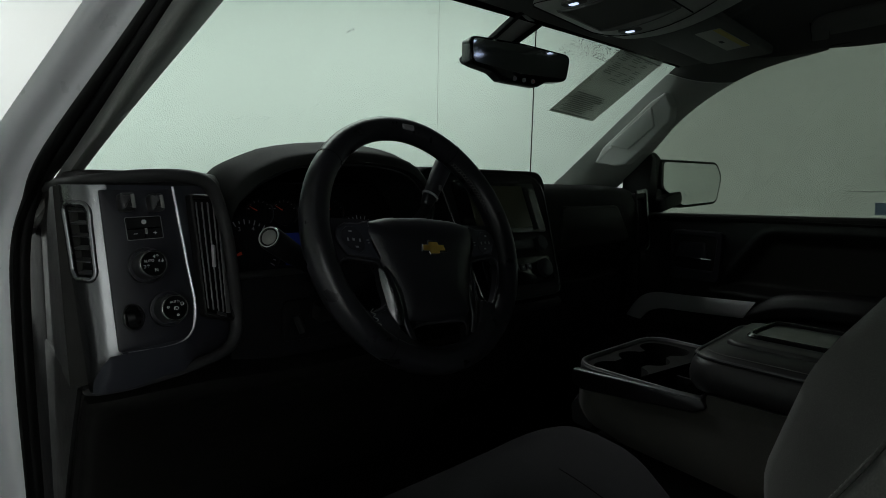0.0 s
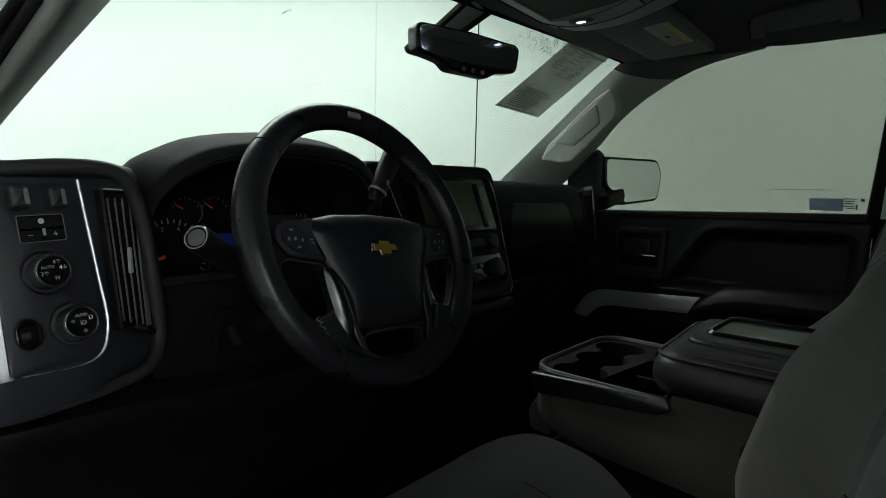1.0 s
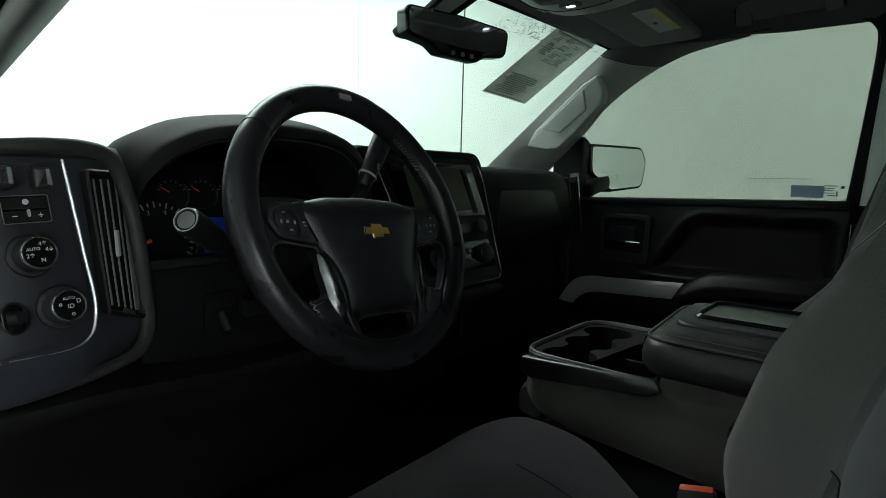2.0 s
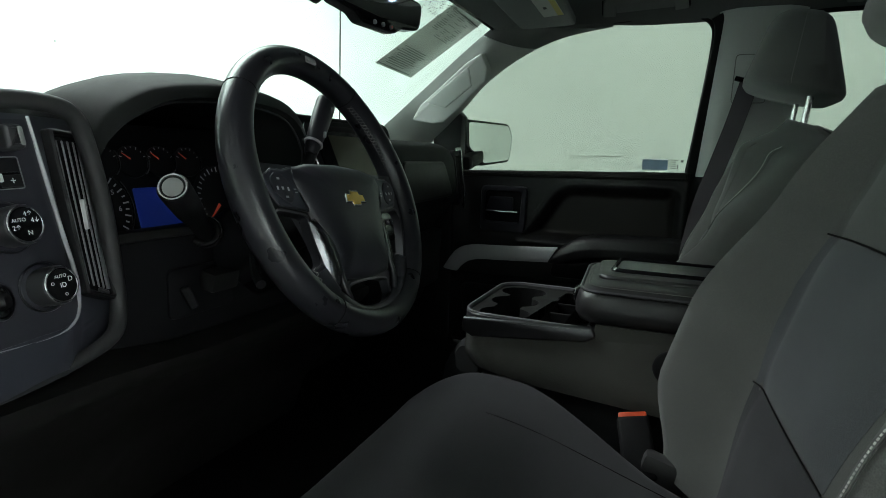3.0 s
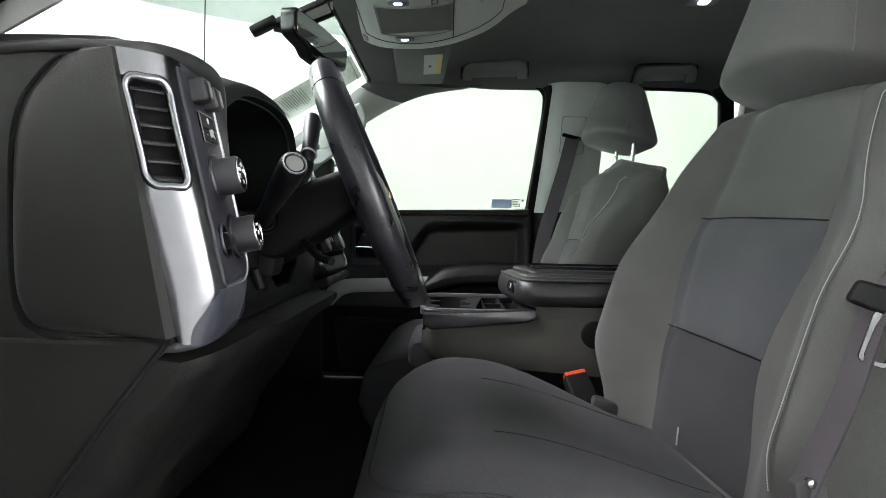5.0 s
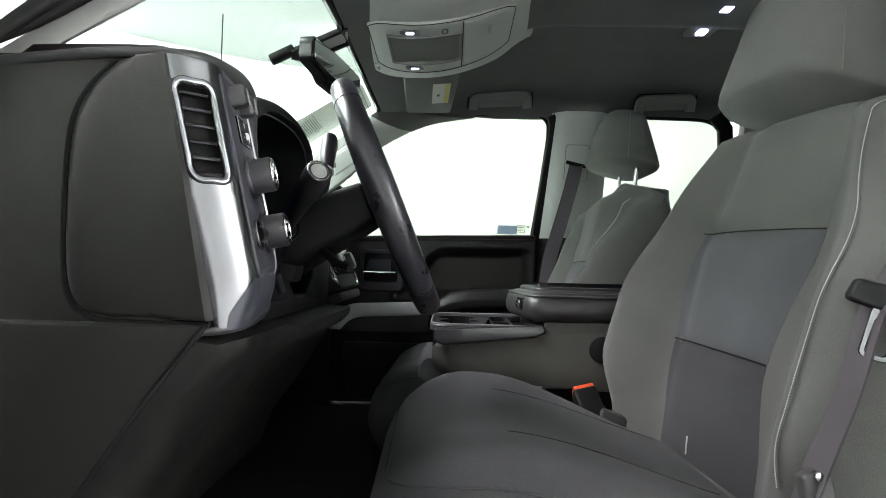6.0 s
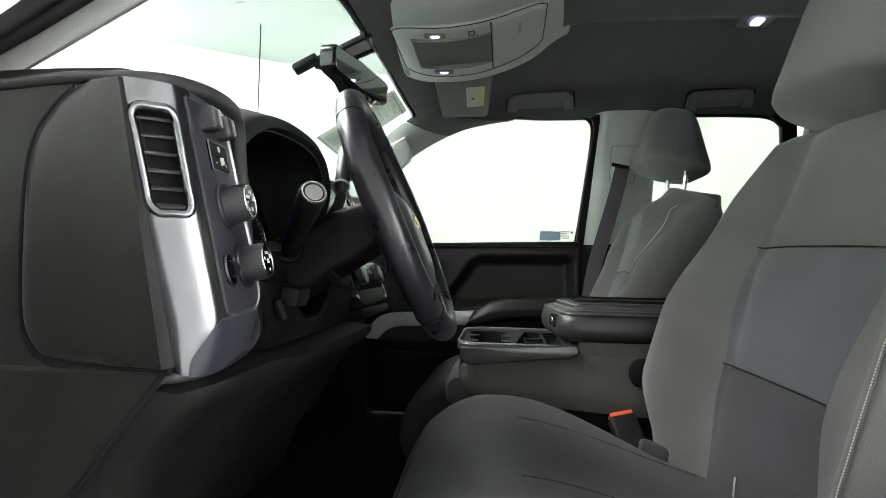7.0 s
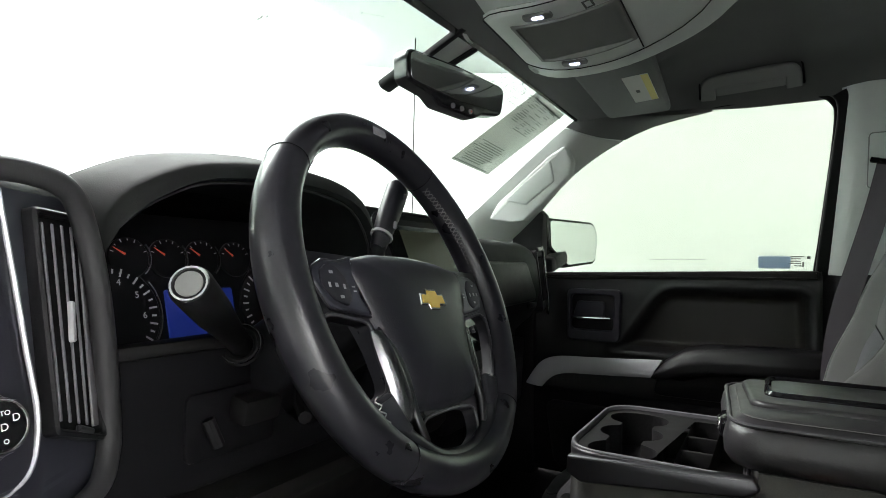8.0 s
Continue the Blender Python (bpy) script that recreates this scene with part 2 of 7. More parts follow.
def frame_plate(outer, inner, m, depth, bev=0.002):
    """A flat ring between two outlines with the same number of corners."""
    bm = bmesh.new()
    k = len(outer)
    loops = []
    for pts, z in ((outer, -depth), (outer, -bev), ([(o[0] + (i[0] - o[0]) * min(0.45, bev / max(1e-6, math.hypot(i[0] - o[0], i[1] - o[1]))), o[1] + (i[1] - o[1]) * min(0.45, bev / max(1e-6, math.hypot(i[0] - o[0], i[1] - o[1])))) for o, i in zip(outer, inner)], 0),
                   ([(i[0] + (o[0] - i[0]) * min(0.45, bev / max(1e-6, math.hypot(i[0] - o[0], i[1] - o[1]))), i[1] + (o[1] - i[1]) * min(0.45, bev / max(1e-6, math.hypot(i[0] - o[0], i[1] - o[1])))) for o, i in zip(outer, inner)], 0), (inner, -bev), (inner, -depth)):
        loops.append([bm.verts.new(m @ Vector((p[0], p[1], z))) for p in pts])
    loops.append(loops[0])
    for r1, r2 in zip(loops, loops[1:]):
        for i in range(k):
            bm.faces.new((r1[i - 1], r1[i], r2[i], r2[i - 1]))
    return bm


def scaled(pts, sx, sy=None, ox=0, oy=0):
    sy = sy or sx
    cx, cy = (min(p[0] for p in pts) + max(p[0] for p in pts)) / 2, (min(p[1] for p in pts) + max(p[1] for p in pts)) / 2
    return [(cx + (p[0] - cx) * sx + ox, cy + (p[1] - cy) * sy + oy) for p in pts]


def rect(w, h, r=0.0, cx=0, cy=0, n=4):
    pts = [(cx - w / 2, cy - h / 2), (cx + w / 2, cy - h / 2), (cx + w / 2, cy + h / 2), (cx - w / 2, cy + h / 2)]
    return [(p[0], p[1]) for p in fillet(pts, r, n)] if r else pts


def disc(r, n=28):
    return [(r * math.cos(2 * math.pi * i / n), r * math.sin(2 * math.pi * i / n)) for i in range(n)]


def box(sx, sy, sz, m, bev=0.004, seg=2):
    bm = bmesh.new()
    bmesh.ops.create_cube(bm, size=1)
    bmesh.ops.scale(bm, vec=(sx, sy, sz), verts=bm.verts)
    if bev:
        bmesh.ops.bevel(bm, geom=bm.edges[:], offset=bev, segments=seg, profile=0.5, affect="EDGES")
    bm.transform(m)
    return bm


def loft(rings, closed=True, cap=True, loop=False):
    bm = bmesh.new()
    rows = [[bm.verts.new(p) for p in r] for r in rings]
    if loop:
        rows.append(rows[0])
    k = len(rows[0])
    for r1, r2 in zip(rows, rows[1:]):
        for i in range(0 if closed else 1, k):
            bm.faces.new((r1[i - 1], r1[i], r2[i], r2[i - 1]))
    if cap and closed and not loop:
        bm.faces.new(rows[0])
        bm.faces.new(rows[-1])
    return bm


def smooth_path(pts, n=6, loop=False):
    """Points on a smooth curve through pts."""
    out = []
    k = len(pts)
    for i in range(k if loop else k - 1):
        p0, p1, p2, p3 = (Vector(pts[j % k] if loop else pts[min(max(j, 0), k - 1)]) for j in (i - 1, i, i + 1, i + 2))
        for s in range(n):
            t = s / n
            out.append(0.5 * ((2 * p1) + (p2 - p0) * t + (2 * p0 - 5 * p1 + 4 * p2 - p3) * t * t + (3 * p1 - p0 - 3 * p2 + p3) * t ** 3))
    if not loop:
        out.append(Vector(pts[-1]))
    return out


def sweep(path, profile, up=(0, 0, 1), loop=False, sizes=None):
    """A profile (x across, y along up) drawn along a path."""
    rings = []
    k = len(path)
    for i, p in enumerate(path):
        a = path[i - 1] if (i or loop) else path[0]
        b = path[(i + 1) % k] if (i < k - 1 or loop) else path[-1]
        t = (Vector(b) - Vector(a)).normalized()
        x = t.cross(Vector(up)).normalized()
        y = x.cross(t)
        s = sizes[i] if sizes else 1
        rings.append([Vector(p) + x * q[0] * s + y * q[1] * s for q in profile])
    return loft(rings, loop=loop)


def tube(path, r, n=10, loop=False, up=(0, 0, 1), sizes=None):
    return sweep(path, disc(r, n), up, loop, sizes)


def sheet(f, nu, nv, thick):
    """A surface f(u, v), u and v from 0 to 1, with a thickness along its normal."""
    bm = bmesh.new()
    g = [[Vector(f(i / nu, j / nv)) for j in range(nv + 1)] for i in range(nu + 1)]
    rows = [[bm.verts.new(p) for p in r] for r in g]
    for i in range(nu):
        for j in range(nv):
            bm.faces.new((rows[i][j], rows[i + 1][j], rows[i + 1][j + 1], rows[i][j + 1]))
    bm.normal_update()
    bmesh.ops.solidify(bm, geom=bm.faces[:], thickness=thick)
    return bm


def frame_at(origin, x, y):
    """A pose with the given x axis and, as near as may be, y axis."""
    x = Vector(x).normalized()
    z = x.cross(Vector(y)).normalized()
    y = z.cross(x)
    m = Matrix((x, y, z)).transposed().to_4x4()
    m.translation = origin
    return m


def merge(*bms):
    out = bmesh.new()
    for b in bms:
        me = bpy.data.meshes.new("scratch")
        b.to_mesh(me)
        b.free()
        out.from_mesh(me)
        bpy.data.meshes.remove(me)
    return out


def bars(name, parent, m, rows, mat):
    """Plain bars for marks too small to read: rows of (x, y, width, height)."""
    bm = merge(*[plate(rect(w, h, 0, x, y), m, 0.0004, 0.0001, 1) for x, y, w, h in rows])
    return part(name, bm, mat, parent)


def letters(name, text, m, size, mat, parent, depth=0.0002):
    cu = bpy.data.curves.new(name, "FONT")
    cu.body, cu.size, cu.extrude, cu.align_x, cu.align_y = text, size, depth, "CENTER", "CENTER"
    tmp = bpy.data.objects.new(name, cu)
    scene.collection.objects.link(tmp)
    me = bpy.data.meshes.new_from_object(tmp.evaluated_get(bpy.context.evaluated_depsgraph_get()))
    bpy.data.objects.remove(tmp)
    bm = bmesh.new()
    bm.from_mesh(me)
    bpy.data.meshes.remove(me)
    bm.transform(m)
    return part(name, bm, mat, parent, smooth=0)


CX = 0.95  # the cab's middle plane

# ---- the booth ----


def booth():
    n, radius, top = 48, 5.4, 3.5
    ring = [(CX + radius * math.cos(2 * math.pi * i / n), 0.3 + radius * math.sin(2 * math.pi * i / n)) for i in range(n)]
    wall = bmesh.new()
    rows = [[wall.verts.new((CX + (x - CX) * f, 0.3 + (y - 0.3) * f, z)) for x, y in ring] for f, z in ((1, -0.02), (1, top), (1.03, top), (1.03, -0.02))]
    rows.append(rows[0])
    for a, b in zip(rows, rows[1:]):
        for i in range(n):
            wall.faces.new((a[i - 1], a[i], b[i], b[i - 1]))
    tagged(part("wall_round", wall, WALL), "smooth white panelled wall of the round photo booth", "wall", kind="structure")
    flat = [(x * 1.02, y * 1.02) for x, y in ring]
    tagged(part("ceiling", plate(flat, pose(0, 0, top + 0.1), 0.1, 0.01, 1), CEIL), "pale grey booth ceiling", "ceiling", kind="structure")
    tagged(part("ground", plate(flat, pose(0, 0, 0), 0.1, 0.01, 1), GROUND), "grey painted booth floor", "floor", kind="structure")
    # an upright joint between two wall panels
    d = Vector((math.sin(radians(41.3)), math.cos(radians(41.3)), 0))
    place = Vector((0, 0, 0)) + d * 5.9
    m = frame_at((place.x, place.y, 1.9), (d.y, -d.x, 0), (0, 0, 1))
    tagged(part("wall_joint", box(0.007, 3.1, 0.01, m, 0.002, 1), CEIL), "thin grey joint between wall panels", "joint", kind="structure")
    a, b = Vector((6.211, 1.427, 1.506)), Vector((6.297, 0.897, 1.512))
    tagged(part("wall_scuff", tube([a.lerp(b, t) + Vector((0.006 * math.sin(7 * t), 0, 0.004 * math.sin(3 * t))) for t in [i / 8 for i in range(9)]], 0.0035, 6), GREYMARK), "thin dark scuff line on the booth wall", "scuff", kind="structure")


booth()

# ---- the cab's shell ----


def ease(a, b, x):
    """A smooth step from 0 at a to 1 at b."""
    t = min(1, max(0, (x - a) / (b - a)))
    return t * t * (3 - 2 * t)



def along(pts, t):
    """A point at t from 0 to 1 on the smooth line through pts."""
    k = len(pts) - 1
    i = min(int(t * k), k - 1)
    f = t * k - i
    p0, p1, p2, p3 = (Vector(pts[min(max(j, 0), k)]) for j in (i - 1, i, i + 1, i + 2))
    return 0.5 * ((2 * p1) + (p2 - p0) * f + (2 * p0 - 5 * p1 + 4 * p2 - p3) * f * f + (3 * p1 - p0 - 3 * p2 + p3) * f ** 3)


def glass_x(z):
    """Where the passenger side's leaning glass stands at height z."""
    return 1.84 - 0.318 * (z - 1.43)


def mid_roof(y):
    pts = [(-1.3, 1.93), (-0.6, 1.95), (0.0, 1.958), (0.35, 1.955), (0.50, 1.935), (0.60, 1.895), (0.68, 1.862), (0.80, 1.845)]
    for (a, za), (b, zb) in zip(pts, pts[1:]):
        if y <= b:
            f = (y - a) / (b - a)
            return za + (zb - za) * f
    return 1.845


def headliner(u, v):
    y = -1.3 + v * 2.08
    half = 0.755 - max(0, y - 0.45) * 0.33
    s = 2 * u - 1
    edge = 1.864 - max(0, y - 0.5) * 0.05 - 0.008 * ease(-0.10, 0.0, y) * ease(0.50, 0.36, y)
    z = mid_roof(y) + (edge - mid_roof(y)) * abs(s) ** 14
    reach = 0.115 + 0.30 * ease(0.30, 0.56, y)
    z -= 0.016 * ease(reach + 0.045, reach - 0.005, abs(s * half)) * ease(-1.0, -0.7, y) * ease(0.66, 0.50, y)
    return (CX + s * half, y, z)


tagged(part("headliner", sheet(headliner, 96, 52, 0.012), HEADLINER, smooth=60), "grey woven cloth headliner under the cab roof", "headliner", kind="structure")


def roof_skin(u, v):
    x, y, z = headliner(u, v)
    return (CX + (x - CX) * 1.04, y, z + 0.045)


tagged(part("roof_panel", sheet(roof_skin, 16, 16, 0.01), PAINT, smooth=60), "silver painted steel roof panel", "roof", kind="structure")


def windshield(u, v):
    left = [(0.372, 0.80, 1.838), (0.349, 0.884, 1.765), (0.243, 1.158, 1.569), (0.215, 1.27, 1.487)]
    right = [(1.596, 0.788, 1.852), (1.61, 0.884, 1.783), (1.65, 1.158, 1.583), (1.665, 1.27, 1.50)]
    a, b = along(left, v), along(right, v)
    p = a.lerp(b, u)
    bow = 1 - (2 * u - 1) ** 2
    k = 0.02 + 0.19 * v
    p.y += bow * k * (0.35 + 0.65 * v)
    p.z += bow * k * 0.02
    if v < 0.2:
        p.y -= 0.02 * bow * (1 - v / 0.2)
    return p


ws = part("windshield", sheet(windshield, 24, 14, 0.004), SHIELD, smooth=60)
ws.visible_shadow = False
tagged(ws, "clear laminated windshield with rain specks and a price sheet", "windshield", kind="structure")

border = [windshield(u / 20, 0.0) for u in range(21)]
tagged(part("windshield_band", sweep(border, rect(0.012, 0.03), (0, 0.5, -0.8)), GLOSS), "black ceramic band along the top of the windshield", "trim", kind="structure")

# passenger A-pillar
A_IN = [(1.60, 0.77, 1.862), (1.612, 0.884, 1.785), (1.652, 1.158, 1.583), (1.67, 1.30, 1.475)]
A_OUT = [(1.70, 0.46, 1.864), (1.712, 0.62, 1.838), (1.728, 0.755, 1.782), (1.75, 0.865, 1.712), (1.77, 0.94, 1.64), (1.775, 1.02, 1.56), (1.775, 1.15, 1.45)]


def pillar_passenger(u, v):
    a, b = along(A_IN, v), along(A_OUT, v)
    p = a.lerp(b, u)
    bow = 4 * u * (1 - u)
    p.x -= 0.022 * bow
    p.z -= 0.012 * bow
    return p


tagged(part("roof_rail_trim", sheet(lambda u, v: pillar_passenger(u, v * (0.20 + 0.05 * u)), 12, 8, 0.012), HEADLINER, smooth=60), "grey cloth-covered roof rail above the passenger window", "trim", kind="structure")
tagged(part("pillar_passenger_front", sheet(lambda u, v: pillar_passenger(u, (0.205 + 0.05 * u) + v * (0.795 - 0.05 * u)), 12, 20, 0.012), TRIM, smooth=60), "light grey grained plastic trim on the front roof pillar", "pillar", kind="structure")


def pillar_handle():
    e = thing("pillar_handle", (1.60, 0.93, 1.66), "pale grey moulded grab handle on the front roof pillar", "grab handle")
    a, b = Vector((1.575, 0.79, 1.756)), Vector((1.605, 1.065, 1.574))
    x = (b - a).normalized()
    n = Vector((-0.8, -0.5, 0.25)).normalized()
    m = frame_at((a + b) / 2, x, n.cross(x))
    outline = fillet([(-0.150, -0.028), (-0.142, 0.020), (-0.117, 0.047), (-0.064, 0.054), (-0.005, 0.064), (0.070, 0.070), (0.104, 0.052), (0.160, 0.002), (0.107, -0.020), (-0.10, -0.034)], [0.006, 0.02, 0.02, 0.03, 0.03, 0.015, 0.01, 0.008, 0.01, 0.01], 4)
    part("handle_body", plate([(p[0], p[1]) for p in outline], m, 0.035, 0.007, 4), TRIM, e, smooth=50)
    pad = fillet([(-0.099, -0.022), (-0.072, 0.034), (0.036, 0.037), (0.086, -0.013)], 0.008, 4)
    part("handle_pad", plate([(p[0], p[1]) for p in pad], m @ pose(0, 0, 0.004), 0.006, 0.004, 3), TRIM, e)
    return e


pillar_handle()

# driver's A-pillar trim, weatherstrip and painted door frame
D_IN = [(0.40, 0.72, 1.875), (0.349, 0.884, 1.765), (0.243, 1.158, 1.569), (0.205, 1.30, 1.465)]
D_NOSE = [(0.30, 0.53, 1.835), (0.229, 0.70, 1.680), (0.167, 0.85, 1.545), (0.105, 0.995, 1.415)]
D_OUT = [(0.30, 0.55, 1.855), (0.232, 0.70, 1.720), (0.165, 0.86, 1.571), (0.112, 0.99, 1.445)]


def pillar_driver(u, v):
    """A rounded section from the glass over the pillar's nose to the weatherstrip."""
    a, b, c = along(D_IN, v), along(D_NOSE, v), along(D_OUT, v)
    return a * ((u - 0.7) * (u - 1) / 0.7) + b * (u * (u - 1) / (0.7 * -0.3)) + c * (u * (u - 0.7) / 0.3)


# darker than the passenger pillar's TRIM: this side's shade is put into the colour
tagged(part("pillar_driver_front", sheet(pillar_driver, 14, 18, 0.01), TRIM_DARK, smooth=60), "grey grained plastic trim, darkened as in shade, on the driver's roof pillar", "pillar", kind="structure")

SEAL_IN = [(0.31, 0.52, 1.865), (0.255, 0.65, 1.768), (0.205, 0.765, 1.660), (0.148, 0.90, 1.534), (0.128, 0.965, 1.490), (0.108, 0.972, 1.435), (0.100, 0.972, 1.351), (0.099, 0.972, 1.19), (0.101, 0.972, 1.033), (0.101, 0.96, 0.84)]
SEAL_OUT = [(0.31, 0.60, 1.875), (0.267, 0.70, 1.808), (0.191, 0.80, 1.668), (0.116, 0.90, 1.529), (0.100, 0.95, 1.466), (0.089, 0.97, 1.415), (0.084, 0.97, 1.345), (0.084, 0.97, 1.19), (0.088, 0.97, 1.036), (0.088, 0.96, 0.84)]
seal = thing("door_seal", (0.13, 0.95, 1.5), "black ribbed rubber weatherstrip round the driver's door opening", "weatherstrip", kind="structure")


def seal_rib(lo, hi, lift):
    def f(u, v):
        p = along(SEAL_OUT, v).lerp(along(SEAL_IN, v), lo + (hi - lo) * u)
        rise = lift * math.sin(math.pi * u) ** 0.7
        return p + Vector((-0.45, -0.8, -0.3)) * rise
    return sheet(f, 8, 46, 0.003)


part("seal_bulb", seal_rib(0.0, 0.46, 0.013), RUBBER, seal, smooth=60)
part("seal_channel", seal_rib(0.44, 0.58, -0.004), RUBBER, seal, smooth=60)
part("seal_lip", seal_rib(0.56, 1.02, 0.008), RUBBER, seal, smooth=60)


def painted(u, v):
    p = along(SEAL_OUT, v)
    return p + Vector((0.004 - 0.060 * u, 0.006 + 0.040 * u + 0.010 * math.sin(u * 6.2) - 0.02 * max(0, 0.15 - u), 0.004 * u))


tagged(part("door_frame_driver", sheet(painted, 16, 46, 0.006), PAINT, smooth=60), "silver painted steel door frame with a soft body crease", "door frame", kind="structure")

# passenger side: pillars, rear door frame
def pillar_b(u, v):
    z = 1.872 - v * 0.442
    y0 = 0.172 + 0.035 * v
    y = y0 + (-0.02 - y0) * u
    bow = min(1, 6 * u * (1 - u))
    return (glass_x(z) - 0.012 - 0.035 * bow, y, z)


tagged(part("pillar_passenger_middle", sheet(pillar_b, 10, 12, 0.012), TRIM, smooth=60), "grey plastic trim on the middle roof pillar", "pillar", kind="structure")


def pillar_b_low(u, v):
    z = 1.43 - v * 0.6
    y0 = 0.203 + 0.02 * v
    y = y0 + (-0.05 - y0) * u
    bow = min(1, 6 * u * (1 - u))
    return (glass_x(1.43) - 0.016 - 0.032 * bow, y, z)


tagged(part("pillar_passenger_lower", sheet(pillar_b_low, 10, 8, 0.012), BLACK, smooth=60), "black plastic lower trim of the middle pillar", "pillar", kind="structure")


def on_glass(pts, inset=0.0):
    return [Vector((glass_x(z) - inset, y, z)) for y, z in pts]


FRONT_WIN = [(0.985, 1.412), (0.965, 1.60), (0.947, 1.637), (0.872, 1.709), (0.764, 1.778), (0.649, 1.829), (0.516, 1.859), (0.369, 1.868), (0.26, 1.868), (0.222, 1.862), (0.198, 1.845), (0.188, 1.81), (0.197, 1.69), (0.2245, 1.44), (0.235, 1.43)]
REAR_WIN = [(0.0, 1.42), (-0.02, 1.85), (-0.04, 1.862), (-0.30, 1.862), (-0.39, 1.852), (-0.43, 1.82), (-0.45, 1.75), (-0.50, 1.42)]


def side_window(name, pts, label, mat):
    w = thing(name, (1.83, sum(p[0] for p in pts) / len(pts), 1.42), label, "window", kind="structure")
    pts = [(p.x, p.y) for p in smooth_path([(y, z, 0) for y, z in pts], 4, loop=True)]
    bm = bmesh.new()
    f = bm.faces.new([bm.verts.new(p) for p in on_glass(pts)])
    bm.normal_update()
    bmesh.ops.solidify(bm, geom=[f], thickness=0.004)
    g = part("pane", bm, mat, w, smooth=0)
    g.visible_shadow = False
    rim = on_glass(pts, 0.008)
    part("weatherstrip", sweep(rim, rect(0.012, 0.012, 0.003), (1, 0, 0.3), loop=True), RUBBER, w)
    return w


win1 = side_window("window_1", FRONT_WIN, "tinted passenger door glass with two small stickers", SIDEGLASS)
win2 = side_window("window_2", REAR_WIN, "tinted rear door glass", SIDEGLASS)
band = smooth_path([(0.214, 1.38), (0.212, 1.43), (0.186, 1.69), (0.174, 1.80), (0.176, 1.84), (0.186, 1.862)], 4)
part("door_edge_seal", sweep([Vector((glass_x(p[1]) - 0.02, p[0], p[1])) for p in band], rect(0.03, 0.028, 0.006), (1, 0, 0.3)), RUBBER, win1)
band = [(-0.46, 1.42), (-0.455, 1.75), (-0.44, 1.83), (-0.40, 1.872)]
part("door_edge_seal", sweep([Vector((glass_x(z) - 0.02, y, z)) for y, z in band], rect(0.05, 0.028, 0.006), (1, 0, 0.3)), RUBBER, win2)

# rear bulkhead, floor, firewall and outer skins that close the cab
bm_ = frame_at((CX, -1.28, 1.36), (-1, 0, 0), (0, 0, 1))
opening = rect(1.18, 0.36, 0.06, 0, 0.28, 5)
tagged(part("bulkhead_rear", frame_plate(rect(1.66, 1.2, 0.02, 0, 0, 5), opening, bm_, 0.04, 0.006), SOFT), "dark trim panel across the back of the cab", "wall", kind="structure")
rear_glass = part("window_rear", plate(opening, bm_ @ pose(0, 0, -0.02), 0.004, 0.001, 1), PRIVACY)
tagged(rear_glass, "tinted rear window of the cab", "window", kind="structure")
tagged(part("floor", box(1.80, 2.75, 0.05, pose(CX, 0.07, 0.765), 0.01), CARPET_AND_SHADE), "black carpet on the cab floor", "floor", kind="structure")
tagged(part("firewall", box(1.72, 0.04, 0.75, pose(CX, 1.42, 1.10), 0.01), CARPET_AND_SHADE), "black carpeted firewall under the dashboard", "wall", kind="structure")
tagged(part("sill_driver", box(0.10, 2.3, 0.10, pose(0.09, -0.05, 0.76), 0.02), BLACK), "black plastic sill of the driver's door opening", "door sill", kind="structure")
tagged(part("cowl", box(1.6, 0.10, 0.06, pose(CX, 1.50, 1.42), 0.02), BLACK), "black plastic cowl under the windshield", "cowl", kind="structure")
tagged(part("rear_door_panel", box(0.06, 0.95, 0.66, pose(1.83, -0.52, 1.09), 0.015), BLACK), "black plastic inner panel of the rear door", "door panel", kind="structure")
tagged(part("rear_quarter_trim", box(0.05, 0.75, 0.5, pose(1.77, -0.88, 1.64, 0, -17, 0), 0.015), TRIM_DARK), "grey trim behind the rear door glass", "trim", kind="structure")
dm_ = Matrix(((0, 0, 1, 0.10), (1, 0, 0, -0.85), (0, 1, 0, 1.36), (0, 0, 0, 1)))
opening = rect(0.62, 0.40, 0.06, 0.02, 0.26, 5)
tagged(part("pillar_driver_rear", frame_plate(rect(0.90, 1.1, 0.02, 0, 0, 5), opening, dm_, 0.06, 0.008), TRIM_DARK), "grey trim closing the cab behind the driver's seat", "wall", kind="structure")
rear_glass = part("window_driver_rear", plate(opening, dm_ @ pose(0, 0, -0.03), 0.004, 0.001, 1), PRIVACY)
tagged(rear_glass, "tinted glass of the driver's rear door", "window", kind="structure")


def pillar_driver_mid(u, v):
    z = 0.80 + 1.06 * v
    lean = 0.25 * max(0, z - 1.43)
    y = -0.44 + 0.36 * u + 0.03 * v
    return (0.145 + lean + 0.03 * math.sin(math.pi * u) ** 0.5, y, z)


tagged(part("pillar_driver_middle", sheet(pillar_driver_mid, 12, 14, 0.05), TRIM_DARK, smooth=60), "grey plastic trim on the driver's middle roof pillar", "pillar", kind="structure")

tagged(part("kick_panel_passenger", box(0.06, 0.50, 0.70, pose(1.79, 1.22, 1.10), 0.01), BLACK), "black kick panel beside the passenger footwell", "kick panel", kind="structure")
tagged(part("kick_panel_driver", box(0.05, 0.42, 0.70, pose(0.145, 1.20, 1.08), 0.01), BLACK), "black kick panel beside the driver's footwell", "kick panel", kind="structure")

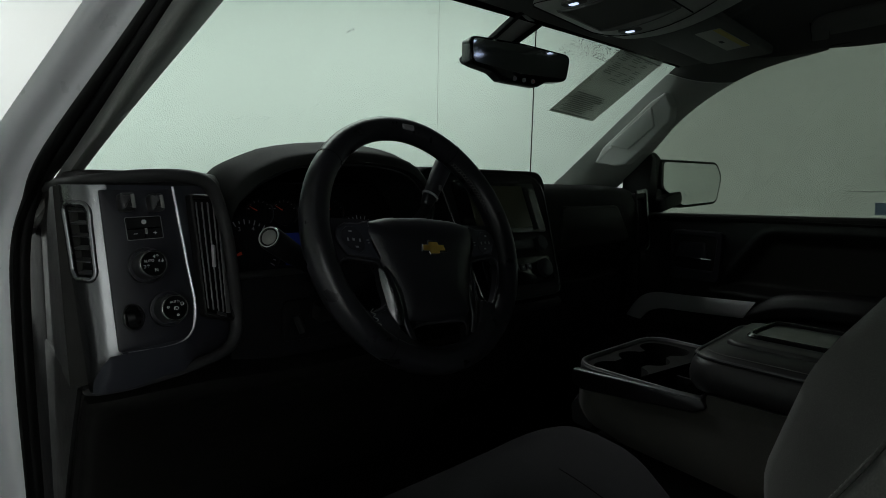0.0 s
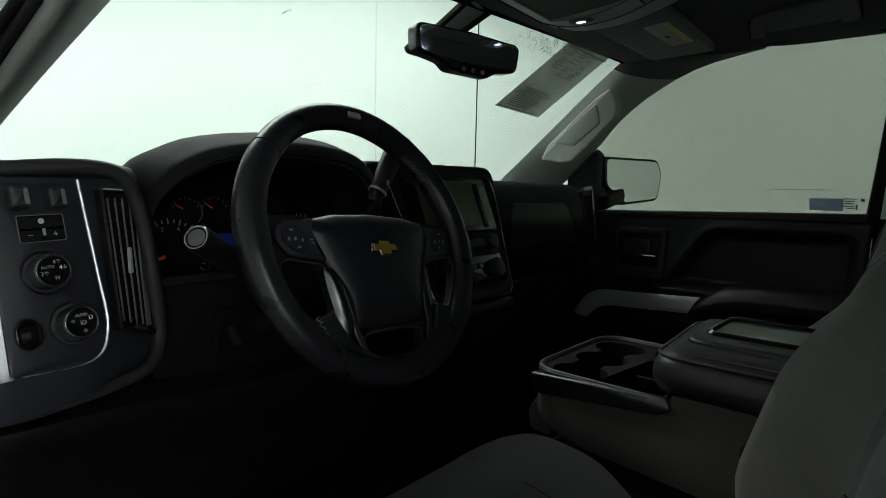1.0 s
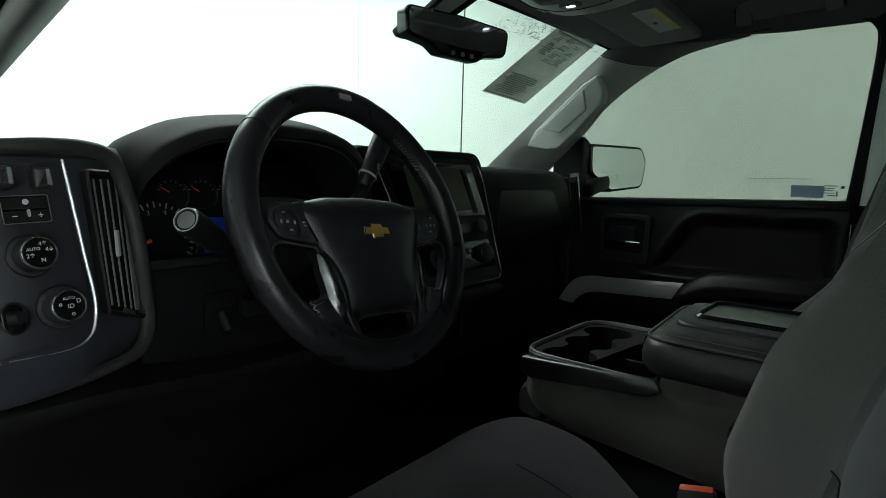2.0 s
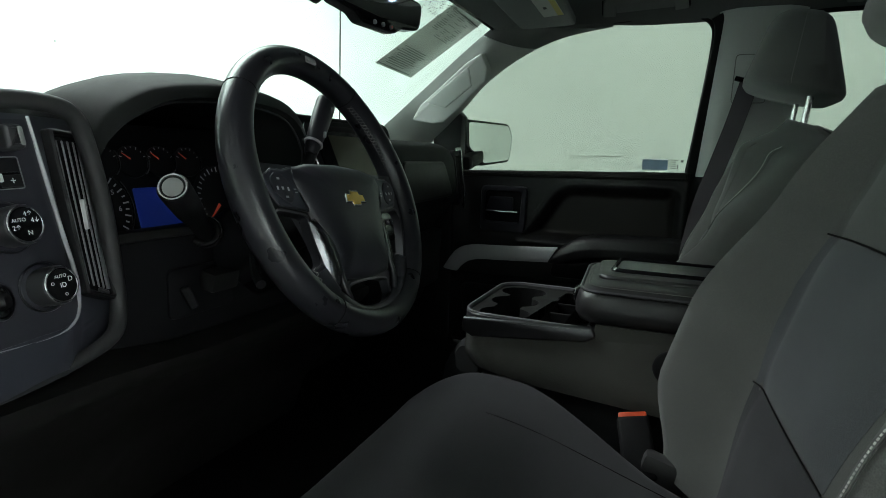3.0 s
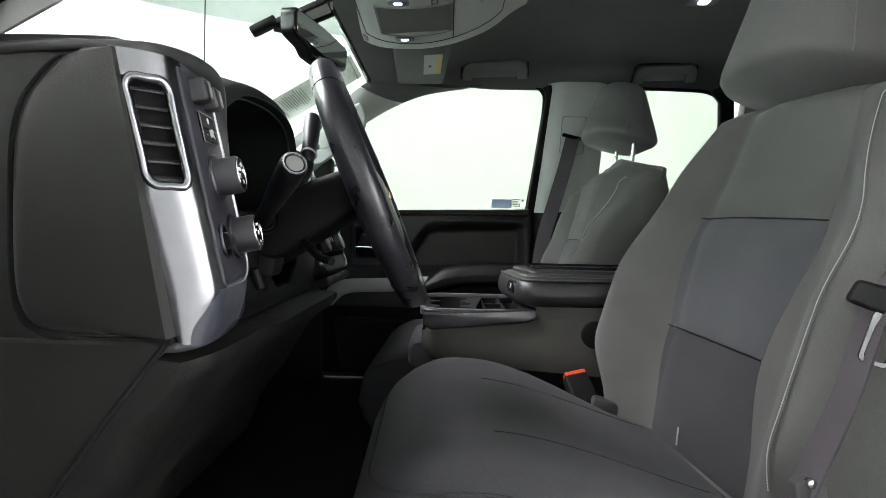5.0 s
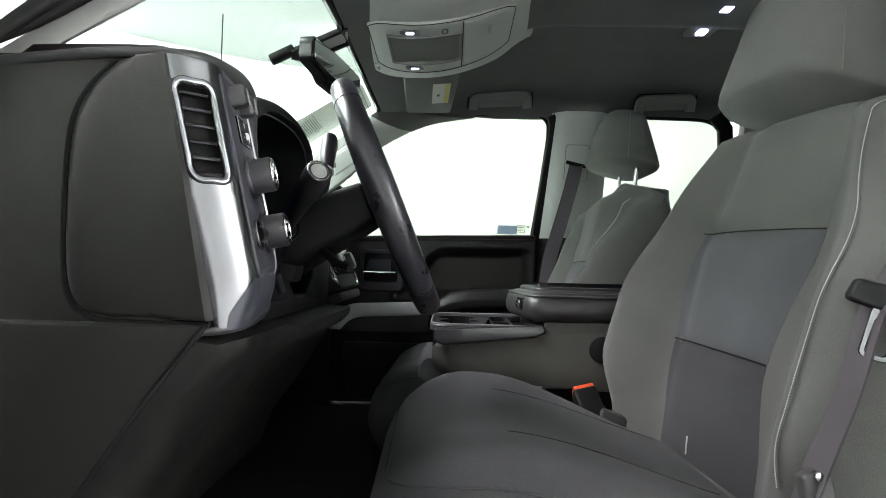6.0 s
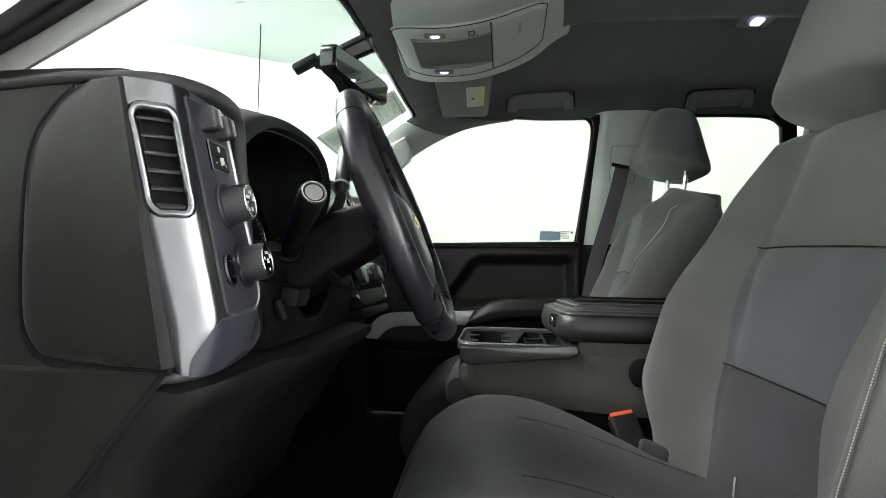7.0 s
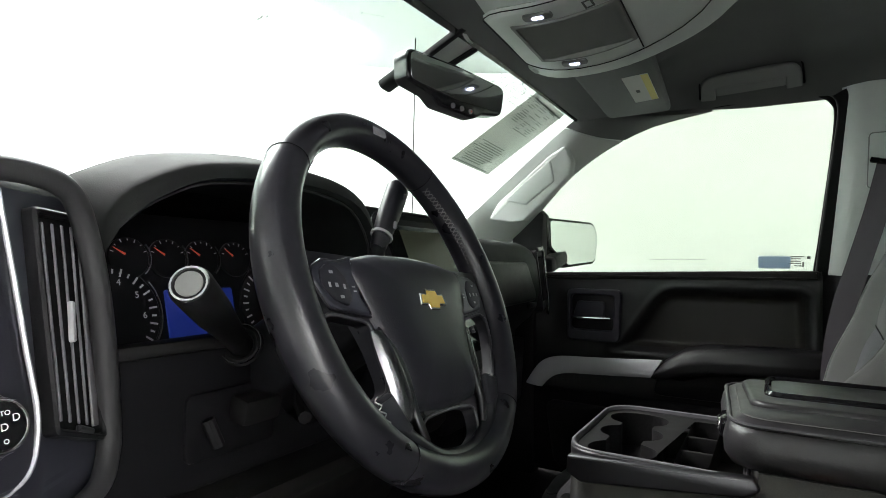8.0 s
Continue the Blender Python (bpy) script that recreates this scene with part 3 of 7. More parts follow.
# ---- passenger door ----


def side_plate(pts, x, depth, bev=0.004, seg=2, crown=0.0):
    """A plate that faces the driver, from an outline in (y, z)."""
    m = frame_at((x, 0, 0), (0, -1, 0), (0, 0, 1))
    return plate([(-y, z) for y, z in pts], m, depth, bev, seg, crown)


def passenger_door():
    d = thing("door_passenger", (1.80, 0.58, 0.80), "closed passenger door with black plastic panel and silver trim", "door")
    scoop_line = [(0.735, 1.195), (0.70, 1.232), (0.655, 1.293), (0.615, 1.352), (0.595, 1.370), (0.565, 1.380), (0.26, 1.386), (0.236, 1.37), (0.232, 1.195)]

    def inside(y, z):
        """Distance into the scoop, negative outside it."""
        best, odd = 9.0, False
        for (ya, za), (yb, zb) in zip(scoop_line, scoop_line[1:] + scoop_line[:1]):
            t = min(1, max(0, ((y - ya) * (yb - ya) + (z - za) * (zb - za)) / ((yb - ya) ** 2 + (zb - za) ** 2)))
            best = min(best, math.hypot(y - ya - t * (yb - ya), z - za - t * (zb - za)))
            if (za > z) != (zb > z) and y < (yb - ya) * (z - za) / (zb - za) + ya:
                odd = not odd
        return best if odd else -best

    def panel_x(y, z):
        d = inside(y, z)
        x = 1.785 + 0.034 * ease(-0.004, 0.035, d) - 0.005 * math.exp(-((d + 0.008) / 0.007) ** 2)
        x += 0.02 * ease(1.41, 1.44, z)
        x -= 0.018 * ease(0.90, 1.02, y) * ease(1.15, 1.25, z)
        return x + 0.012 * ease(1.17, 1.13, z)

    def panel_grid(nu, nv, keep, lift):
        bm = bmesh.new()
        vs = {}
        for i in range(nu + 1):
            for j in range(nv + 1):
                y = 0.212 + (1.03 - 0.212) * i / nu
                top = 1.438 - 0.022 * i / nu
                z = 0.80 + (top - 0.80) * j / nv
                vs[i, j] = (y, z)
        made = {}

        def vert(k):
            if k not in made:
                y, z = vs[k]
                made[k] = bm.verts.new((panel_x(y, z) - lift, y, z))
            return made[k]
        for i in range(nu):
            for j in range(nv):
                y = (vs[i, j][0] + vs[i + 1, j + 1][0]) / 2
                z = (vs[i, j][1] + vs[i + 1, j + 1][1]) / 2
                if keep(y, z):
                    bm.faces.new([vert(k) for k in ((i, j), (i + 1, j), (i + 1, j + 1), (i, j + 1))])
        return bm
    bm = panel_grid(110, 96, lambda y, z: True, 0)
    bm.normal_update()
    part("door_panel", bm, DOOR, d, smooth=60).modifiers.new("thickness", "SOLIDIFY").thickness = 0.012
    part("scoop_insert", panel_grid(110, 96, lambda y, z: inside(y, z) > 0.014, 0.0015), BROWN, d, "brown-black vinyl insert", smooth=60)
    part("window_ledge", side_plate(fillet([(1.0, 1.398), (1.0, 1.418), (0.22, 1.438), (0.22, 1.414)], 0.005, 2), 1.777, 0.05, 0.006, 3), SOFT, d)
    part("lower_carpet", side_plate(fillet([(1.0, 1.065), (0.98, 0.82), (0.24, 0.82), (0.24, 1.065)], 0.02, 3), 1.768, 0.02, 0.006, 2), CARPET_AND_SHADE, d, "black carpeted lower door")
    pocket = fillet([(0.93, 1.03), (0.90, 0.84), (0.26, 0.83), (0.24, 1.02)], 0.03, 4)
    part("map_pocket", side_plate(pocket, 1.745, 0.06, 0.012, 3), RUBBER, d)
    rings = []
    for y, lo, hi, x in ((0.618, 1.135, 1.146, 1.712), (0.60, 1.133, 1.165, 1.704), (0.57, 1.135, 1.190, 1.698), (0.53, 1.146, 1.216, 1.694), (0.48, 1.158, 1.228, 1.692), (0.40, 1.164, 1.233, 1.690), (0.22, 1.172, 1.236, 1.690), (0.205, 1.176, 1.233, 1.694)):
        sec = fillet([(1.80, lo), (x + 0.006, lo), (x, (lo + hi) / 2), (x + 0.012, hi), (1.80, hi)], [0, min(0.02, (hi - lo) * 0.3), 0.02, min(0.022, (hi - lo) * 0.4), 0], 4)
        rings.append([Vector((p.x, y, p.y)) for p in sec])
    part("armrest", loft(rings), DOOR, d, smooth=60)
    cup = fillet([(0.60, 1.14), (0.54, 1.13), (0.46, 1.155), (0.215, 1.16), (0.215, 1.08), (0.62, 1.08)], 0.02, 3)
    part("pull_recess", side_plate(cup, 1.755, 0.06, 0.01, 2), BLACK, d)
    upper = [(1.715, 0.978, 1.082), (1.715, 0.935, 1.145), (1.715, 0.880, 1.171), (1.715, 0.78, 1.177), (1.715, 0.68, 1.182), (1.715, 0.583, 1.188)]
    lower = [(1.711, 0.925, 1.076), (1.711, 0.893, 1.109), (1.711, 0.850, 1.124), (1.711, 0.78, 1.128), (1.711, 0.70, 1.132), (1.711, 0.612, 1.137)]

    def strip(u, v):
        p = along(upper, v).lerp(along(lower, v), u)
        return p + Vector((-0.006 * math.sin(math.pi * u) ** 0.6, 0, 0))
    part("trim_strip", sheet(strip, 8, 30, 0.03), SATIN, d, "brushed silver trim strip", smooth=50)
    bez = part("handle_bezel", merge(frame_plate([(-y, z) for y, z in fillet([(0.868, 1.372), (0.705, 1.372), (0.71, 1.215), (0.868, 1.215)], 0.018, 5)], [(-y, z) for y, z in fillet([(0.855, 1.355), (0.725, 1.355), (0.73, 1.25), (0.855, 1.25)], 0.014, 5)], frame_at((1.768, 0, 0), (0, -1, 0), (0, 0, 1)), 0.03, 0.005)), PANEL, d)
    part("handle_cup", side_plate([(0.856, 1.356), (0.724, 1.356), (0.729, 1.249), (0.856, 1.249)], 1.7825, 0.004, 0.001), BLACK, bez)
    part("lever", side_plate(fillet([(0.835, 1.335), (0.755, 1.335), (0.755, 1.29), (0.85, 1.285)], 0.008, 4), 1.766, 0.014, 0.004, 3), PANEL, bez)
    part("lever_edge", tube([Vector((1.764, 0.853, 1.286)), Vector((1.763, 0.80, 1.285)), Vector((1.764, 0.735, 1.286))], 0.0045, 8), CHROME, bez, "chrome edge of the lever")
    sail = [(1.05, 1.41), (0.955, 1.41), (0.945, 1.60), (0.965, 1.62), (1.05, 1.54)]
    part("mirror_sail", side_plate(fillet(sail, 0.008, 2), 1.765, 0.05, 0.004), BLACK, d)
    part("outer_skin", box(0.02, 0.85, 0.64, pose(1.90, 0.58, 1.09), 0.008), PAINT, d)
    return d


passenger_door()


def driver_door():
    """The driver's door, swung open on its front hinges."""
    d = thing("door_driver", (0.02, 1.15, 0.85), "open driver's door with a black inner panel and clear window", "door")
    m = Matrix.Translation((0.0, 1.17, 0)) @ pose(0, 0, 0, 0, 0, 0) @ frame_at((0, 0, 0), (-0.93, -0.36, 0), (0, 0, 1)) @ Matrix.Diagonal((1, 1, -1, 1))
    low = fillet([(0.02, 0.55), (1.08, 0.55), (1.10, 1.47), (0.02, 1.45)], 0.03, 4)
    part("outer_skin", plate([(p[0], p[1]) for p in low], m @ pose(0, 0, -0.10), 0.03, 0.01, 3), PAINT, d)
    part("inner_panel", plate([(p[0], p[1]) for p in fillet([(0.04, 0.62), (1.05, 0.62), (1.07, 1.48), (0.04, 1.46)], 0.03, 4)], m, 0.10, 0.012, 3), BLACK, d)
    arm = fillet([(0.40, 1.15), (1.0, 1.16), (1.0, 1.24), (0.48, 1.23)], 0.03, 4)
    part("armrest", plate([(p[0], p[1]) for p in arm], m @ pose(0, 0, 0.07), 0.07, 0.015, 3), VINYL, d)
    outer = [(p[0], p[1]) for p in fillet([(0.04, 1.41), (1.09, 1.43), (1.05, 1.88), (0.55, 1.88), (0.30, 1.74)], 0.04, 4)]
    inner = [(p[0], p[1]) for p in fillet([(0.11, 1.44), (1.05, 1.46), (1.015, 1.85), (0.56, 1.85), (0.33, 1.72)], 0.04, 4)]
    part("window_frame", frame_plate(outer, inner, m @ pose(0, 0, -0.03), 0.04, 0.006), RUBBER, d)
    g = part("window_pane", plate(inner, m @ pose(0, 0, -0.045), 0.004, 0.001, 1), SIDEGLASS, d)
    g.visible_shadow = False
    return d


driver_door()


def door_mirror():
    e = thing("door_mirror", (1.90, 0.93, 1.45), "black passenger door mirror flecked with water drops", "door mirror")
    m = frame_at((1.995, 0.915, 1.517), (0.945, -0.325, 0), (0.0, 0.03, 1))
    outline = fillet([(-0.150, 0.082), (-0.146, -0.018), (-0.045, -0.084), (0.125, -0.068), (0.146, 0.03), (0.118, 0.080)], [0.02, 0.03, 0.03, 0.03, 0.05, 0.03], 5)
    part("shell", plate(outline, m, 0.10, 0.01, 3), GLOSS, e)
    inner = [(p.x * 0.91, p.y * 0.89) for p in outline]
    part("mirror_glass", plate(inner, m @ pose(0, 0, 0.003), 0.004, 0.001, 1), MIRROR, e, "silvered mirror glass")
    rng = random.Random(7)
    spots = [plate(disc(rng.uniform(0.0008, 0.002), 6), m @ pose(rng.uniform(-0.09, 0.11), rng.choice([rng.uniform(-0.055, 0.0), rng.uniform(-0.05, 0.06)]), 0.0042), 0.001, 0.0004, 1) for _ in range(110)]
    tagged(part("water_drops", merge(*spots), GREYMARK, e), kind="stuff")
    part("arm", box(0.16, 0.05, 0.05, pose(1.88, 0.95, 1.455, 0, -12, 0), 0.015), BLACK, e)
    return e


door_mirror()


def stickers():
    m = frame_at((glass_x(1.45) - 0.004, 0, 1.45), (0, -1, 0), (-0.303, 0, 0.953))
    a = thing("window_sticker", (glass_x(1.45) - 0.004, 0.31, 1.45), "small pale blue blank sticker on the door glass", "sticker")
    part("sheet", plate(rect(0.075, 0.034, 0.003, -0.318, 0.009), m, 0.0008, 0.0003, 1), BLUE, a)
    b = thing("glass_marking", (glass_x(1.45) - 0.004, 0.25, 1.45), "small black printed maker's marking on the door glass", "marking")
    rows = [(-0.272 + dx, 0.026 - 0.0065 * i, w, 0.0025) for i, (dx, w) in enumerate([(0.006, 0.03), (0.004, 0.022), (0.002, 0.026), (0, 0.03), (0.008, 0.018)])]
    bars("print_lines", b, m, rows + [(-0.240, 0.023, 0.008, 0.008), (-0.252, 0.004, 0.004, 0.014)], PRINT)


stickers()

# ---- steering wheel and column ----
WHEEL = frame_at((0.533, 0.634, 1.418), (0.9988, 0.049, 0), (0, 0.39, 0.92))


def steering_wheel():
    w = thing("steering_wheel", (0.533, 0.634, 1.418), "black leather steering wheel with silver spoke trim and gold emblem", "steering wheel")
    R, r = 0.176, 0.0175
    rings = []
    for i in range(96):
        a = 2 * math.pi * i / 96
        grip = 1.0 + 0.10 * (abs(math.cos(a)) ** 6)
        c = Vector((R * math.cos(a), R * math.sin(a), 0))
        d = c.normalized()
        rings.append([WHEEL @ (c + d * r * grip * math.cos(b) + Vector((0, 0, 1)) * r * 1.08 * grip * math.sin(b)) for b in [2 * math.pi * j / 16 for j in range(16)]])
    part("rim", loft(rings, loop=True), LEATHER, w, smooth=80)
    for deg in (52, 137, 233, 307):
        a = radians(deg)
        c = Vector((R * math.cos(a), R * math.sin(a), 0))
        d = c.normalized()
        ring = [WHEEL @ (c + d * r * 1.012 * math.cos(b) + Vector((0, 0, r * 1.092)) * math.sin(b)) for b in [2 * math.pi * j / 20 for j in range(20)]]
        part("leather_seam", tube(ring, 0.0007, 6, loop=True, up=WHEEL.to_3x3() @ Vector((-d.y, d.x, 0))), BLACK, w)
    # cross stitching on the inner side of the rim
    for lo, hi in ((-4, 50), (130, 184)):
        st = []
        n = 26
        for i in range(n):
            for s in (0, 1):
                a0 = radians(lo + (hi - lo) * (i + 0.1) / n)
                a1 = radians(lo + (hi - lo) * (i + 0.9) / n)
                p = []
                for a, ph in ((a0, 165 + 22 * s), (a1, 187 - 22 * s)):
                    c = Vector((R * math.cos(a), R * math.sin(a), 0))
                    d = c.normalized()
                    b = radians(ph - 12)
                    p.append(WHEEL @ (c + d * r * 1.06 * math.cos(b) + Vector((0, 0, r * 1.1)) * math.sin(b)))
                st.append(tube(p, 0.0006, 4))
        part("cross_stitching", merge(*st), DIM_THREAD, w, "grey cross stitching")
    m = WHEEL @ pose(0, 0, 0, 0, 0, -4.5)
    out = m.to_3x3() @ Vector((0, 0, 1))
    side = [(0.062, 0.0315), (0.100, 0.0235), (0.105, 0.010), (0.095, -0.016), (0.082, -0.044), (0.072, -0.075), (0.067, -0.100), (0.058, -0.117)]
    cover = fillet([(0, 0.0345)] + side + [(0.0, -0.121)] + [(-x, y) for x, y in side[::-1]], [0.1] + [0.06, 0.012, 0.012, 0.05, 0.08, 0.08, 0.03, 0.012] + [0.1] + [0.012, 0.03, 0.08, 0.08, 0.05, 0.012, 0.012, 0.06], 4)
    rings = []
    for k, z in ((1.0, -0.02), (1.0, -0.003), (0.99, 0.001), (0.97, 0.0045), (0.92, 0.0085), (0.82, 0.0128), (0.70, 0.0160), (0.58, 0.0180), (0.50, 0.0188), (0.36, 0.0193), (0.18, 0.0196), (0.03, 0.0198)):
        rings.append([m @ Vector((p[0] * k, (p[1] + 0.03) * k - 0.03, z)) for p in cover])
    part("airbag_cover", loft(rings), VINYL, w, smooth=80)
    # spokes: one plate inside the rim with two side openings and one below
    top = math.atan2(0.026, 0.160)
    arc = [(0.1645 * math.cos(a), 0.1645 * math.sin(a)) for a in [top - (math.pi + 2 * top) * i / 48 for i in range(49)]]
    gap = [(0.138, -0.027), (0.112, -0.030), (0.094, -0.033), (0.087, -0.040), (0.088, -0.062), (0.085, -0.084), (0.090, -0.094), (0.104, -0.098), (0.117, -0.101), (0.132, -0.082), (0.145, -0.056), (0.149, -0.037)]
    gap_r = [(p.x, p.y) for p in smooth_path([(x, y, 0) for x, y in gap], 3, loop=True)]
    gap_l = [(-x, y) for x, y in gap_r]
    low = [(p.x, p.y) for p in smooth_path([(-0.050, -0.136, 0), (-0.044, -0.124, 0), (0, -0.121, 0), (0.044, -0.124, 0), (0.050, -0.136, 0), (0.040, -0.152, 0), (0, -0.1605, 0), (-0.040, -0.152, 0)], 4, loop=True)]
    bm = bmesh.new()
    for z in (0.002, -0.012):
        edges = []
        for loop in (arc, gap_r, gap_l, low):
            vs = [bm.verts.new(m @ Vector((x, y, z))) for x, y in loop]
            edges += [bm.edges.new((vs[k - 1], vs[k])) for k in range(len(vs))]
        bmesh.ops.triangle_fill(bm, use_beauty=True, edges=edges)
    for loop in (arc, gap_r, gap_l, low):
        a = [bm.verts.new(m @ Vector((x, y, 0.002))) for x, y in loop]
        b = [bm.verts.new(m @ Vector((x, y, -0.012))) for x, y in loop]
        for k in range(len(a)):
            bm.faces.new((a[k - 1], a[k], b[k], b[k - 1]))
    bmesh.ops.remove_doubles(bm, verts=bm.verts, dist=0.00001)
    part("spoke_plate", bm, LEATHER, w, "black spoke plate with three openings", smooth=30)
    for loop in (gap_r, gap_l, low):
        part("opening_edge", tube([m @ Vector((x, y, 0.0016)) for x, y in loop], 0.0017, 8, loop=True, up=tuple(out)), SLAT_DARK, w)
    # rolled lower spoke between the opening and the rim
    u_path = smooth_path([(-0.098, -0.118, 0.001), (-0.074, -0.139, 0.002), (-0.040, -0.160, 0.003), (0.0, -0.1655, 0.003), (0.040, -0.160, 0.003), (0.074, -0.139, 0.002), (0.098, -0.118, 0.001)], 8)
    part("lower_spoke", sweep([m @ q for q in u_path], [(0.011 * math.cos(2 * math.pi * i / 14), 0.007 * math.sin(2 * math.pi * i / 14)) for i in range(14)], tuple(out)), LEATHER, w, smooth=80)
    for s in (-1, 1):
        pod = fillet([(s * 0.094, 0.024), (s * 0.112, 0.0195), (s * 0.133, 0.0195), (s * 0.147, 0.012), (s * 0.150, -0.002), (s * 0.137, -0.023), (s * 0.082, -0.031), (s * 0.093, -0.012)], [0.004, 0.01, 0.01, 0.008, 0.008, 0.01, 0.003, 0.01], 4)
        if s > 0:
            pod = pod[::-1]
        p = part("button_pod", plate([(q[0], q[1]) for q in pod], m @ pose(0, 0, 0.006), 0.014, 0.004, 3), NAVY, w, "dark blue-grey button pod")
        pad = fillet([(s * 0.142, 0.008), (s * 0.133, 0.014), (s * 0.121, 0.014), (s * 0.111, 0.004), (s * 0.108, -0.015), (s * 0.116, -0.022), (s * 0.132, -0.016), (s * 0.143, -0.004)], 0.006, 3)
        if s > 0:
            pad = pad[::-1]
        part("button_pad", plate([(q[0], q[1]) for q in pad], m @ pose(0, 0, 0.0076), 0.004, 0.0016, 2), PANEL, p)
        for dx, dy, bw, bh in ((0.129, 0.007, 0.0045, 0.0024), (0.122, -0.014, 0.0045, 0.0024), (0.134, -0.004, 0.0026, 0.0042), (0.116, -0.005, 0.0026, 0.0042), (0.1255, -0.004, 0.0036, 0.0034), (0.102, -0.004, 0.004, 0.0012), (0.101, -0.008, 0.004, 0.0012)):
            part("button_mark", plate(rect(bw, bh, 0, s * dx, dy), m @ pose(0, 0, 0.0080 if dx > 0.108 else 0.0064), 0.0005, 0.0001, 1), GREYMARK, p)
        part("pod_edge", tube([m @ Vector((q[0], q[1], 0.0040)) for q in pod], 0.0009, 6, loop=True, up=tuple(out)), SILVER_DARK, p)
        # silver blade, thin trailing fin and grey wedge beside the airbag cover
        b_out = [(s * 0.0895, -0.043, 0.0), (s * 0.089, -0.064, 0.0), (s * 0.086, -0.085, 0.0), (s * 0.084, -0.107, 0.0), (s * 0.076, -0.121, 0.0)]
        b_in = [(s * 0.083, -0.044, 0.004), (s * 0.0745, -0.062, 0.006), (s * 0.069, -0.085, 0.006), (s * 0.0665, -0.107, 0.005), (s * 0.071, -0.120, 0.002)]

        def blade(u, v):
            q = along(b_out, v).lerp(along(b_in, v), u)
            return m @ (q + Vector((0, 0, 0.004 * math.sin(math.pi * u) ** 0.8 * math.sin(math.pi * v) ** 0.5 + 0.002)))
        part("spoke_blade", sheet(blade, 8, 24, 0.003), BLADE, w, "satin silver spoke blade", smooth=60)
        fin = smooth_path([(s * 0.082, -0.040, 0.004), (s * 0.073, -0.058, 0.007), (s * 0.066, -0.080, 0.008), (s * 0.064, -0.102, 0.007), (s * 0.064, -0.121, 0.006), (s * 0.056, -0.142, 0.004)], 6)
        part("spoke_fin", sweep([m @ q for q in fin], rect(0.007, 0.006, 0.002), tuple(out), sizes=[0.45 + 0.55 * math.sin(math.pi * min(1, 0.1 + 0.8 * i / (len(fin) - 1))) + 0.5 * ease(0.6, 0.9, i / (len(fin) - 1)) for i in range(len(fin))]), SILVER_DARK, w, "dark silver spoke fin")
        wedge = [(s * 0.119, -0.101), (s * 0.104, -0.098), (s * 0.091, -0.094), (s * 0.084, -0.108), (s * 0.073, -0.127), (s * 0.081, -0.134), (s * 0.101, -0.126)]
        if s > 0:
            wedge = wedge[::-1]
        part("spoke_wedge", plate([(q[0], q[1]) for q in fillet(wedge, 0.005, 3)], m @ pose(0, 0, 0.0085), 0.012, 0.004, 3), PANEL, w, "dark satin spoke wedge")
    fray = [m @ Vector((-0.116 - 0.006 * (i % 2) + 0.0014 * i, -0.097 - 0.0035 * i, 0.0105)) for i in range(8)]
    part("frayed_thread", tube(smooth_path(fray, 3), 0.0006, 5), THREAD, w, "short frayed pale thread")
    em = part("emblem", plate([(-0.0245, -0.006), (-0.0105, -0.006), (-0.0085, -0.011), (0.0095, -0.011), (0.0115, -0.006), (0.0245, -0.006), (0.0215, 0.006), (0.0105, 0.006), (0.0085, 0.011), (-0.0095, 0.011), (-0.0115, 0.006), (-0.0215, 0.006)], m @ pose(0.0, -0.018, 0.0208), 0.006, 0.001, 1), CHROME, w, "chrome edge of a plain cross emblem")
    part("emblem_face", plate([(-0.0205, -0.0042), (-0.0092, -0.0042), (-0.0072, -0.0086), (0.0082, -0.0086), (0.0096, -0.0042), (0.0205, -0.0042), (0.0188, 0.0042), (0.0092, 0.0042), (0.0072, 0.0086), (-0.0082, 0.0086), (-0.0096, 0.0042), (-0.0188, 0.0042)], m @ pose(0.0, -0.018, 0.0218), 0.002, 0.0006, 1), GOLD, em, "gold face")
    # a grey plate paints the thin highlight on top of the rim
    part("top_highlight", plate(rect(0.022, 0.008, 0.002, 0.0, 0.172), m @ pose(0, 0, 0.0198), 0.003, 0.001), GREYMARK, w)
    return w


steering_wheel()


